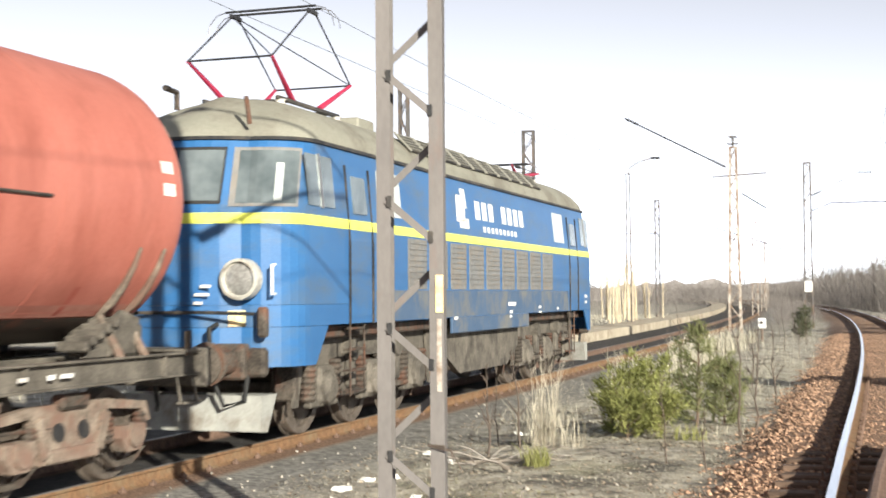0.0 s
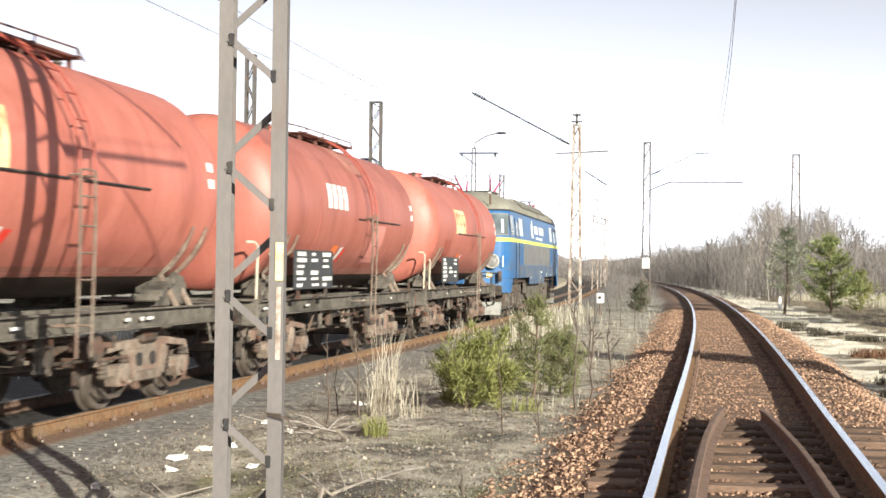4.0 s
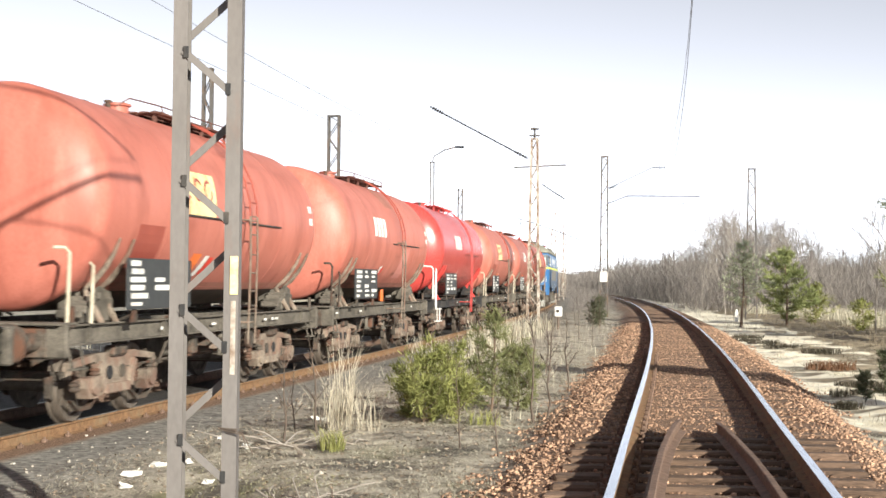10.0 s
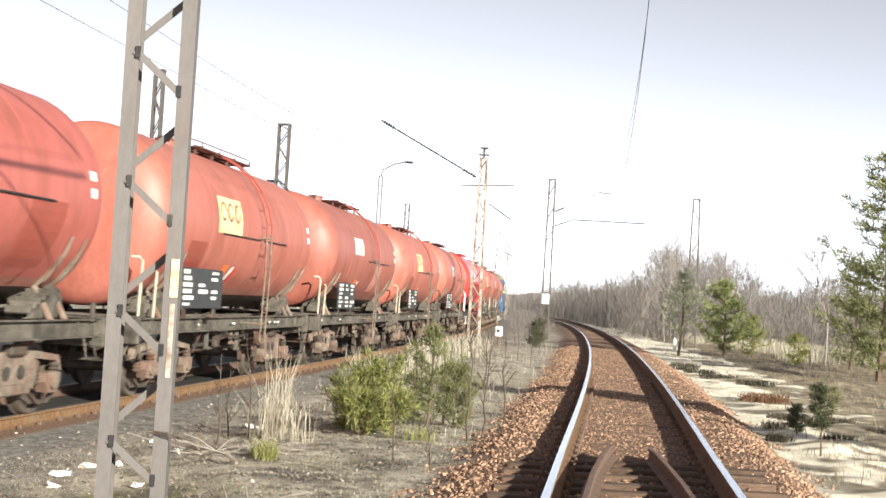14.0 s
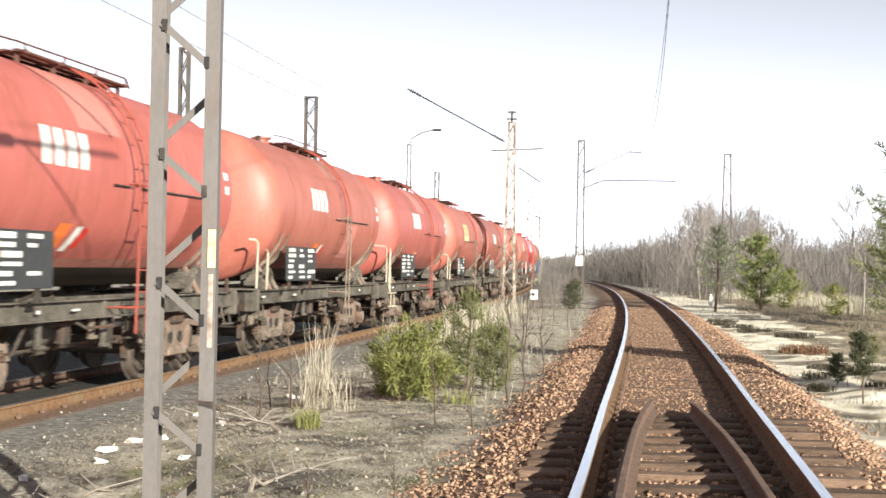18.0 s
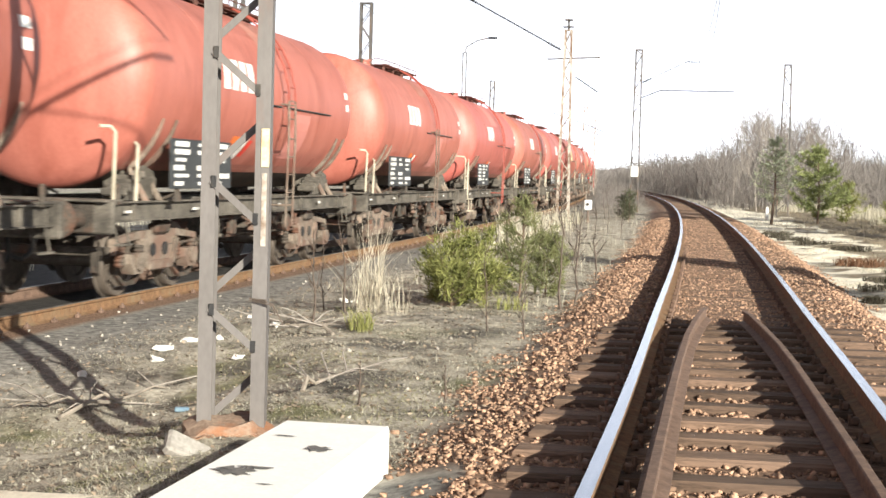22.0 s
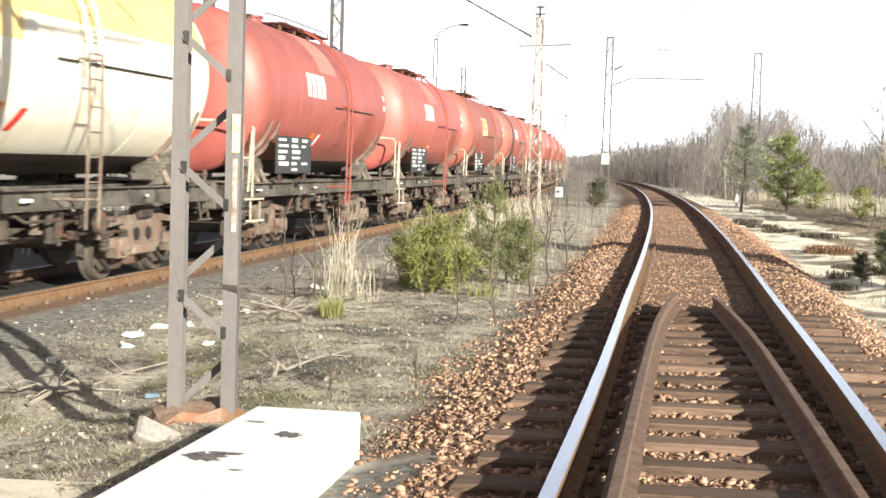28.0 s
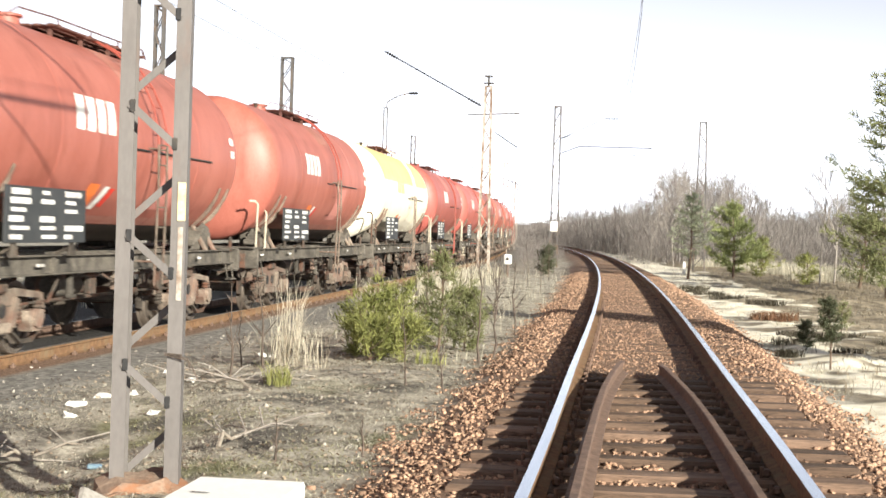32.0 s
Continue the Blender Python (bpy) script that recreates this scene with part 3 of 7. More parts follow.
SLEEPERS = [sleeper_mesh(i) for i in range(6)]
clips = Shape()
rng = random.Random(5)
y = 2.2
while y < 96:
    g = math.degrees(math.atan(float(near_x(y + 0.5) - near_x(y - 0.5))))
    ob = part("sleeper", rng.choice(SLEEPERS), TIMBER, near_track, at=pose(float(near_x(y)) + rng.uniform(-0.03, 0.03), y, -0.165 + rng.uniform(-0.008, 0.004), 0, -0.95, -g + rng.uniform(-1.0, 1.0)))
    if y < 30:
        for side in (-1, 1):
            for k in (-0.11, 0.11):
                clips.box((float(near_x(y)) + side * 0.753 + k, y, -0.135 + 0.012 * side), (0.05, 0.07, 0.05), 0.012)
                clips.tube([(float(near_x(y)) + side * 0.753 + k * 1.25, y, -0.16), (float(near_x(y)) + side * 0.753 + k * 1.25, y, -0.085)], 0.014, 6)
    y += rng.uniform(0.53, 0.60)
part("rail_fastenings", clips, GUARD, near_track, "rusty clips and screws holding the rails", smooth=False)["kind"] = "stuff"
clips = Shape()
y = -6.0
while y < 60:
    x = float(goods_x(y))
    part("sleeper", rng.choice(SLEEPERS), TIMBER, goods_track, at=pose(x, y, RAIL_T - 0.166, 0, 0, rng.uniform(-1, 1)))
    for k in (0.62, 0.885):
        clips.box((x + k, y, RAIL_T - 0.137), (0.06, 0.08, 0.045), 0.012)
        clips.tube([(x + k, y, RAIL_T - 0.16), (x + k, y, RAIL_T - 0.09)], 0.016, 6)
    y += rng.uniform(0.58, 0.64)
part("rail_fastenings", clips, GUARD, goods_track, "rusty clips and screws along the goods rail")["kind"] = "stuff"


def stones(name, count, place, size, mat, label, seed, category):
    """Many loose angular stones in one mesh."""
    rng = np.random.RandomState(seed)
    cube = np.array([(i, j, k) for i in (-1, 1) for j in (-1, 1) for k in (-1, 1)], float) * 0.5
    quads = np.array([(0, 1, 3, 2), (4, 6, 7, 5), (0, 4, 5, 1), (2, 3, 7, 6), (0, 2, 6, 4), (1, 5, 7, 3)])
    x, y = place(rng, count)
    count = len(x)
    r = (size[0] + (size[1] - size[0]) * rng.rand(count) ** 2.2) * (1 - 0.35 * (np.abs(x - near_x(y)) < 0.72) * (y > 13.5))
    v = cube[None] * rng.uniform(0.5, 1.25, (count, 1, 3)) * np.array([1, 1, 0.7]) + rng.uniform(-0.30, 0.30, (count, 8, 3))
    a, b = rng.uniform(0, 6.28, count), rng.uniform(-0.7, 0.7, count)
    ca, sa, cb, sb = np.cos(a), np.sin(a), np.cos(b), np.sin(b)
    turn = np.stack([np.stack([ca * cb, -sa, ca * sb], -1), np.stack([sa * cb, ca, sa * sb], -1), np.stack([-sb, 0 * a, cb], -1)], 1)
    v = np.einsum("nij,nkj->nki", turn, v) * r[:, None, None]
    v += np.stack([x, y, ground_z(x, y) + 0.22 * r], -1)[:, None]
    f = quads[None] + 8 * np.arange(count)[:, None, None]
    return tagged(new(name, arrays(name, v.reshape(-1, 3), f.reshape(-1, 4), mat)), label, category, kind="stuff")


def in_bed(rng, count):
    y = 3.8 + 52 * rng.rand(count) ** 2.1
    d = rng.uniform(-2.25, 2.3, count)
    d = d + 0.0
    keep = rng.rand(count) < np.where(np.abs(d) < 1.3, np.where(y > 13.5, 0.8, 0.5), 1.0) * step(2.25, 1.7, np.abs(d) + 1.1 * (lumps(near_x(y) + d, y, 3.1, 21) - 0.5) + 0.3 * (rng.rand(count) - 0.5))
    x = near_x(y) + d
    keep &= ~((x < -1.28) & (y < 7.0) & (rng.rand(count) < 0.82))
    keep &= rng.rand(count) < np.where(np.abs(d) > 0.85, 0.40 + 0.60 * step(0.38, 0.60, lumps(x, y, 4.5, 81)), 1.0)
    return x[keep], y[keep]


stones("ballast_stones", 105000, in_bed, (0.011, 0.040), STONE, "loose angular rust-brown ballast stones along the track", 1, "ballast")


def on_dirt(rng, count):
    y = 5 + 26 * rng.rand(count) ** 1.5
    x = rng.uniform(-7.4, -1.9, count)
    return x, y


stones("rubble_bits", 1300, on_dirt, (0.006, 0.040), RUBBLE, "small pale stones and litter on the ground", 2, "rubble")


# ---------------------------------------------------------------- the train: x ahead, y to the left, z up from the rail
TRAIN, WHEELS = [], []
TIMES = [q * 1.0 for q in range(33)]
PITCH = 12.1            # length of a wagon over its buffers


def run(t):
    """How far the train has come, in metres, by t seconds."""
    return 7.445 * t - 0.0168 * t * t + 0.000225 * t ** 3


_y = np.arange(-320, 420, 0.5)
_s = np.concatenate([[0], np.cumsum(np.hypot(np.diff(goods_x(_y)), np.diff(_y)))])
_s += 5 - np.interp(5, _y, _s)


def on_track(s):
    y = float(np.interp(s, _s, _y))
    g = float(goods_x(y + 3) - goods_x(y - 3)) / 6
    return pose(float(goods_x(y)), y, RAIL_T, 0, 0, 90 - math.degrees(math.atan(g)))


def wheelset_mesh(r):
    s = Shape()
    prof = [(-0.765, 0.09), (-0.765, 0.11), (-0.74, r * 0.5), (-0.765, r * 0.82), (-0.80, r * 0.84), (-0.815, r - 0.01), (-0.80, r), (-0.705, r + 0.004), (-0.69, r + 0.028), (-0.675, r + 0.028), (-0.675, r * 0.84), (-0.70, r * 0.8), (-0.695, r * 0.5), (-0.66, 0.12), (-0.66, 0.075)]
    turn = Matrix.Rotation(math.pi / 2, 4, "Z")
    s.lathe([(-1.0, 0.06), (-0.82, 0.065), (-0.78, 0.085), (-0.66, 0.085), (0.66, 0.085), (0.78, 0.085), (0.82, 0.065), (1.0, 0.06)], 10, turn)
    for sign in (1, -1):
        s.lathe([(sign * x, q) for x, q in prof], 28, turn)
        for a in range(0, 360, 45):
            m = Matrix.Rotation(radians(a), 4, "Y")
            s.box((0, sign * 0.765, r * 0.66), (0.05, 0.012, 0.11), 0, m)
    return s.mesh("wheelset", TREAD, True)


WAGON_WHEEL, ENGINE_WHEEL = wheelset_mesh(0.46), wheelset_mesh(0.625)


def both(f):
    """One shape holding what f(shape, side) makes on either side."""
    s = Shape()
    for side in (-1, 1):
        f(s, side)
    return s


SPRING = Shape().lathe([(z, 0.075 if n % 2 else 0.055) for n, z in enumerate(np.linspace(0.40, 0.66, 11))], 10, Matrix.Rotation(-math.pi / 2, 4, "Y")).mesh("spring", GRIME)
COIL = Shape().lathe([(z, 0.12 if n % 2 else 0.085) for n, z in enumerate(np.linspace(0.46, 0.98, 15))], 12, Matrix.Rotation(-math.pi / 2, 4, "Y")).mesh("coil_spring", GRIME)


def bogie(parent, x):
    """A two-axle cast bogie with axle boxes, springs and brake gear."""
    root = new("bogie", Shape().box((0, 0, 0.62), (0.5, 1.7, 0.20), 0.03).box((0, 0, 0.50), (0.34, 0.5, 0.22), 0.03).mesh("bogie", GRIME))
    root.parent = parent
    root.matrix_basis = pose(x, 0, 0)
    tagged(root, "rusty two-axle cast-steel bogie")
    beam = [(-1.40, 0.56), (-1.32, 0.76), (-0.60, 0.84), (0.60, 0.84), (1.32, 0.76), (1.40, 0.56), (1.31, 0.56), (1.25, 0.69), (0.62, 0.74), (0.50, 0.60), (0.46, 0.30), (-0.46, 0.30), (-0.50, 0.60), (-0.62, 0.74), (-1.25, 0.69), (-1.31, 0.56)]
    for side in (-1, 1):
        s = Shape()
        n = len(beam)
        left = [(0, 1, 14, 15), (1, 2, 13, 14), (2, 12, 13), (2, 3, 9, 12), (3, 8, 9), (3, 4, 7, 8), (4, 5, 6, 7), (9, 10, 11, 12)]
        s.v = [(x, side * 0.93 - 0.05, z) for x, z in beam] + [(x, side * 0.93 + 0.05, z) for x, z in beam]
        s.f = left + [tuple(n + q for q in f)[::-1] for f in left] + [(q, n + q, n + (q + 1) % n, (q + 1) % n) for q in range(n)]
        s.k = [0] * len(s.f)
        part("side_frame", s, BOGIE, root)
        part("spring_plank", Shape().box((0, side * 0.99, 0.37), (0.78, 0.10, 0.13), 0.02), BOGIE, root)
        part("bolster_end", Shape().box((0, side * 0.98, 0.86), (0.44, 0.16, 0.14), 0.03), GRIME, root)
        for i in (-1, 1):
            part("damper", Shape().prism([(i * 0.60, 0.70), (i * 0.50, 0.74), (i * 0.36, 0.40), (i * 0.47, 0.36)][::i], side * 0.98 - 0.05, side * 0.98 + 0.06), BOGIE, root)
            part("pocket", Shape().tube([(i * 0.20, side * 1.0, 0.58), (i * 0.20, side * 0.92, 0.58)], 0.09, 10), BLACK, root)
            c = i * 0.9
            s = Shape().prism([(c - 0.22, 0.56), (c + 0.22, 0.56), (c + 0.22, 0.44), (c + 0.12, 0.30), (c - 0.12, 0.30), (c - 0.22, 0.44)], side * 0.93, side * 1.10)
            s.tube([(c, side * 1.08, 0.46), (c, side * 1.14, 0.46)], 0.12, 12)
            box = part("axle_box", s, BOGIE, root, "dusty axle box")
            part("tie_bar", Shape().prism([(c - 0.40, 0.30), (c - 0.34, 0.30), (c - 0.14, 0.20), (c + 0.14, 0.20), (c + 0.34, 0.30), (c + 0.40, 0.30), (c + 0.16, 0.15), (c - 0.16, 0.15)], side * 0.95 - 0.03, side * 0.95 + 0.03), GRIME, root)
            for k in (-0.29, 0.29):
                part("spring", SPRING, GRIME, root, at=pose(c + k, side * 0.97, 0))
    for i in (-1, 1):
        part("cross_beam", Shape().box((i * 1.38, 0, 0.60), (0.07, 1.86, 0.12), 0.015), GRIME, root)
        part("brake_beam", Shape().box((i * 0.35, 0, 0.36), (0.10, 1.6, 0.07), 0.01), GRIME, root)
        for j in (-1, 1):
            for side in (-1, 1):
                part("brake_block", Shape().prism([(i * 0.9 + j * 0.48, 0.30), (i * 0.9 + j * 0.56, 0.34), (i * 0.9 + j * 0.57, 0.60), (i * 0.9 + j * 0.49, 0.62)][::j], side * 0.75 - 0.04, side * 0.75 + 0.04), GRIME, root)
    for i in (-1, 1):
        w = part("wheelset", WAGON_WHEEL, TREAD, root, "worn steel wheelset", at=pose(i * 0.9, 0, 0.46))
        WHEELS.append((w, 0.46, pose(i * 0.9, 0, 0.46)))
    return root


AXIS, RAD = 2.81, 1.44  # height of the tank's middle line, its radius


def skin(angle, x, lift=0.0):
    """A place on the tank's side: angle in degrees above the level, on the side y < 0."""
    a = radians(angle)
    return (x, -(RAD + lift) * math.cos(a), AXIS + (RAD + lift) * math.sin(a))


def sheet(x0, x1, a0, a1, lift=0.006, side=-1, lean=0.0, nx=2):
    """A curved patch lying on the tank, from x0 to x1 and between two angles."""
    s = Shape()
    na = max(2, int(abs(a1 - a0) / 5) + 1)
    for depth in (lift, 0.001):
        for i in range(nx):
            for j in range(na):
                f = j / (na - 1)
                p = skin(a0 + (a1 - a0) * f, x0 + (x1 - x0) * i / (nx - 1) + lean * f, depth)
                s.v.append((p[0], p[1] * -side, p[2]))
    for i in range(nx - 1):
        for j in range(na - 1):
            q = i * na + j
            s.f.append((q, q + na, q + na + 1, q + 1))
            s.k.append(0)
    return s


def tank_wagon(name_label, paint, sill, mark, rail_paint, seed, extras=()):
    """A four-axle tank wagon; built about its middle."""
    rng = random.Random(seed)
    w = thing("tank_wagon", name_label, "tank wagon", "wagons of the train")
    # tank: long drum with dished ends
    end = [(5.10 - 0.52 * (1 - math.cos(q)), RAD * math.sin(q) if q < 1.5 else RAD) for q in np.linspace(0.03, math.pi / 2, 12)]
    prof = [(-x, r) for x, r in end] + [(x, RAD) for x in np.linspace(-4.4, 4.4, 12)] + [(x, r) for x, r in end[::-1]]
    s = Shape().lathe(prof, 56, Matrix.Translation((0, 0, AXIS)))
    tank = part("tank", s, paint, w, smooth=True)
    # band on the drum's underside: oil stain with its shade in the colour
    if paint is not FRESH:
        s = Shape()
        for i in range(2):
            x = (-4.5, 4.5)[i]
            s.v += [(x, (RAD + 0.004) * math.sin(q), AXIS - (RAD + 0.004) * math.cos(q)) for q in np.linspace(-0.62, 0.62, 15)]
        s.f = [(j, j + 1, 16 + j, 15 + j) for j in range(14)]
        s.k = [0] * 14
        part("belly_plate", s, BELLY, tank, "brown oil and painted shade under the drum", smooth=True)
    if paint is CREAM:
        s = Shape()
        xs = np.linspace(-4.5, 4.5, 10)
        for x in xs:
            s.v += [(x, (RAD + 0.004) * math.cos(q), AXIS + (RAD + 0.004) * math.sin(q)) for q in np.linspace(radians(14), radians(166), 25)]
        s.f = [(25 * i + j, 25 * i + j + 1, 25 * i + j + 26, 25 * i + j + 25) for i in range(9) for j in range(24)]
        s.k = [0] * len(s.f)
        part("upper_coat", s, PALEYELLOW, tank, "pale yellow upper half of the drum", smooth=True)
    for side in (-1, 1):
        if seed == 6:
            part("paint_patch", sheet(-3.6, -2.75, -42, -12, 0.003, side, 0.0, 3), PATCH, tank, "darker repainted red patch")
        if seed == 7:
            part("paint_patch", sheet(2.5, 3.5, -40, -4, 0.003, side, 0.1, 3), PATCH, tank, "darker repainted red patch")
        if seed == 3:
            part("paint_patch", sheet(1.15, 2.05, -40, -7, 0.003, side, 0.0, 3), PALEPATCH, tank, "chalky pale repainted patch")
            part("dusty_patch", sheet(-0.1, 0.95, 34, 74, 0.002, side, 0.0, 3), DUSTY, tank, "dust-greyed plate beside the ladder")
        if seed == 7:
            part("dusty_patch", sheet(-1.0, 0.3, 22, 70, 0.002, side, 0.0, 3), PALEPATCH, tank, "chalky faded plate of the drum")
        if paint is not FRESH and seed != 11:
            part("dust_band", sheet(-4.4, 4.4, -54, -47, 0.002, side, 0.0, 12), DUSTY, tank, "brown road dust along the lower drum")
            for x, lo, hi in ((-0.9, -62, -42), (1.6, -64, -46), (3.2, -62, -38), (-2.9, -63, -45)):
                part("rust_streak", sheet(x, x + 0.05 + 0.02 * seed / 3, lo, hi, 0.003, side, 0.0, 2), PATCH, tank, "dark run-off streak")
    for x in (-2.6, 2.6):
        part("weld_seam", Shape().lathe([(x - 0.012, RAD - 0.01), (x - 0.008, RAD + 0.003), (x + 0.008, RAD + 0.003), (x + 0.012, RAD - 0.01)], 56, Matrix.Translation((0, 0, AXIS))), paint, tank, smooth=True)
    # underframe
    for side in (-1, 1):
        s = Shape().prism([(-5.40, 1.00), (5.40, 1.00), (5.40, 1.24), (-5.40, 1.24)], side * 1.14 - 0.012, side * 1.14 + 0.012)
        s.box((0, side * 1.175, 1.235), (10.8, 0.10, 0.022), 0.004).box((0, side * 1.175, 1.005), (10.8, 0.10, 0.022), 0.004)
        for x in (-4.6, -2.2, 0.2, 2.4, 4.7):
            s.box((x, side * 1.17, 1.12), (0.02, 0.07, 0.21), 0)
        rail_ = part("side_sill", s, sill, w)
        s = Shape()
        for k in range(5):
            x = rng.uniform(-5.0, 5.0)
            s.box((x, side * 1.23, 1.12), (rng.uniform(0.06, 0.22), 0.006, rng.uniform(0.025, 0.05)))
        part("sill_lettering", s, WHITE, rail_, "white stencilled bars, too small to read")["kind"] = "stuff"
    part("centre_sill", Shape().box((0, -0.25, 1.08), (10.6, 0.10, 0.30), 0.01).box((0, 0.25, 1.08), (10.6, 0.10, 0.30), 0.01), sill, w)
    for i in (-1, 1):
        part("headstock", Shape().box((i * 5.40, 0, 1.06), (0.10, 2.6, 0.40), 0.02).box((i * 5.30, 0, 1.26), (0.5, 2.5, 0.03), 0.008), sill, w)
        for side in (-1, 1):
            turn = Matrix.Translation((i * 5.42, side * 0.875, 1.05)) @ Matrix.Rotation(0 if i > 0 else math.pi, 4, "Z")
            s = Shape().box((0.02, 0, 0), (0.04, 0.36, 0.36), 0.02, turn).lathe([(0.03, 0.12), (0.05, 0.115), (0.30, 0.105), (0.31, 0.085), (0.56, 0.085), (0.565, 0.10)], 16, turn)
            b = part("buffer", s, GRIME, w)
            part("buffer_plate", Shape().lathe([(0.56, 0.06), (0.57, 0.20), (0.58, 0.235), (0.612, 0.235), (0.625, 0.20), (0.63, 0.06)], 20, turn), GRIME, b, smooth=True)
        s = Shape().box((i * 5.58, 0, 1.02), (0.30, 0.06, 0.10), 0.01).tube([(i * 5.70, 0, 1.05), (i * 5.84, 0, 0.98), (i * 5.98, 0, 0.94), (i * 6.04, 0, 0.93)], 0.035, 6)
        part("coupling", s, GRIME, w)
        hose = [(i * 5.45, -0.45, 0.95), (i * 5.70, -0.46, 0.85), (i * 5.82, -0.42, 0.62), (i * 5.90, -0.36, 0.55), (i * 6.02, -0.30, 0.60)]
        part("brake_hose", Shape().tube(hose, 0.028, 7), RUBBER, w, smooth=True)
        # saddle under the tank's end: ribbed wedge and gusset
        for side in (-1, 1):
            s = Shape()
            x = i * 4.05
            s.prism([(x - 0.55, 1.25), (x + 0.50, 1.25), (x + 0.42, 1.62), (x + 0.10, 1.70), (x - 0.05, 1.62)], side * 0.98, side * 1.02)
            for k in range(5):
                s.box((x - 0.62 + 0.13 * k, side * 0.95, 1.36 + 0.055 * k), (0.085, 0.34, 0.10), 0.02, None)
            s.box((x + 0.15, side * 0.80, 1.40), (0.6, 0.5, 0.32), 0.03)
            part("saddle", s, SILL if sill is not BLACK else BLACK, w, "riveted dusty saddle")
            for k in (-0.12, 0.32):
                path = [(x + k, side * 1.16, 1.22)] + [(q[0], q[1] * -side, q[2]) for q in (skin(ang, x + k, 0.03) for ang in (-52, -44, -36, -28, -20))]
                part("tank_strap", Shape().tube(path, [0.045, 0.045, 0.042, 0.038, 0.03, 0.018], 7), BOGIE if paint is not FRESH else paint, w, smooth=True)
    bogie(w, -3.35)
    bogie(w, 3.35)
    # brake gear between the bogies
    part("air_tank", Shape().tube([(-0.9, -0.55, 0.78), (-0.15, -0.55, 0.78)], 0.16, 14), SILL, w, "dusty air reservoir", smooth=True)
    part("air_tank", Shape().tube([(0.5, 0.3, 0.75), (1.5, 0.3, 0.75)], 0.19, 14), GRIME, w, "dusty air reservoir", smooth=True)
    for k, (x, z, h) in enumerate(((-1.45, 0.84, 0.3), (0.05, 0.86, 0.24), (0.42, 0.8, 0.36), (1.75, 0.86, 0.26))):
        part("hanger", Shape().box((x, -1.08, z), (0.09, 0.07, h), 0.015).box((x, -1.10, z - h / 2), (0.16, 0.09, 0.05), 0.01), (SILL, BOGIE)[k % 2], w)
    for i in (-1, 1):
        part("step_iron", Shape().box((i * 5.05, -1.26, 0.72), (0.36, 0.10, 0.025), 0.004).tube([(i * 5.05 - 0.16, -1.26, 0.72), (i * 5.05 - 0.16, -1.2, 1.02)], 0.014, 5).tube([(i * 5.05 + 0.16, -1.26, 0.72), (i * 5.05 + 0.16, -1.2, 1.02)], 0.014, 5), SILL, w)
        part("brake_lever", Shape().tube([(i * 2.0, -1.02, 0.62), (i * 1.75, -1.06, 0.95)], 0.022, 6).tube([(i * 1.2, -0.98, 0.66), (i * 3.4, -0.96, 0.62)], 0.02, 6), GRIME, w)
    s = Shape().box((0.75, -0.95, 0.82), (0.34, 0.12, 0.34), 0.02).box((-0.55, -0.98, 0.82), (0.22, 0.10, 0.30), 0.02).box((1.35, -1.0, 0.9), (0.10, 0.08, 0.26), 0.02)
    s.tube([(-1.5, -0.7, 0.60), (1.7, -0.7, 0.62)], 0.025, 6).tube([(-1.6, -1.02, 0.94), (1.6, -1.02, 0.92)], 0.022, 6).tube([(0.75, -1.0, 0.70), (0.75, -1.04, 0.55)], 0.03, 6)
    part("brake_gear", s, GRIME, w)
    part("pull_rod", Shape().tube([(-0.6, -1.16, 0.96), (-0.45, -1.24, 0.88), (0.4, -1.24, 0.88), (0.55, -1.16, 0.96)], 0.02, 6), GRIME, w)
    s = Shape().tube([(1.0, 0, 1.3), (1.0, 0, 0.55)], 0.11, 12).lathe([(0, 0.14), (0.03, 0.14), (0.05, 0.12)], 14, Matrix.Translation((1.0, 0, 0.55)) @ Matrix.Rotation(math.pi / 2, 4, "Y"))
    part("outlet_valve", s, GRIME, w)
    for side in (-1, 1):
        s = Shape().tube([(1.75, side * 1.05, 0.83), (2.0, side * 1.18, 0.83), (2.0, side * 1.2, 0.95)], 0.04, 6).lathe([(0, 0.15), (0.06, 0.15), (0.08, 0.05)], 14, Matrix.Translation((1.55, side * 1.16, 0.80)) @ Matrix.Rotation(side * math.pi / 2, 4, "Z"))
        part("drain_valve", s, GRIME, w, smooth=True)
        # marking board with unreadable bars
        x0, x1 = -4.0, -1.78
        y = side * 1.40
        b = part("marking_board", Shape().box(((x0 + x1) / 2, y, 1.735), (x1 - x0, 0.025, 0.66), 0.006), SLATE, w, "dark grey marking board with white bars")
        s = Shape()
        for r in range(6):
            for c0, c1 in ((0.04, 0.34), (0.40, 0.66), (0.70, 0.97)):
                if rng.random() < (0.9 if c0 < 0.1 or r < 2 else 0.55):
                    q0 = x0 + (x1 - x0) * (c0 + rng.uniform(0, 0.03))
                    q1 = x0 + (x1 - x0) * (c1 - rng.uniform(0, 0.16))
                    s.box(((q0 + q1) / 2, y + side * 0.015, 2.0 - 0.105 * r), (q1 - q0, 0.004, rng.choice((0.045, 0.055, 0.07))))
        part("board_lettering", s, WHITE, b, "white bars of lettering too small to read")["kind"] = "stuff"
        for k in (-3.7, -2.1):
            part("board_bracket", Shape().prism([(k - 0.12, 1.24), (k + 0.12, 1.24), (k + 0.05, 1.42), (k - 0.05, 1.42)], y - side * 0.03, y - side * 0.012).tube([(k, y - side * 0.02, 1.35), (k, side * 1.16, 1.26)], 0.02, 5), GRIME, w)
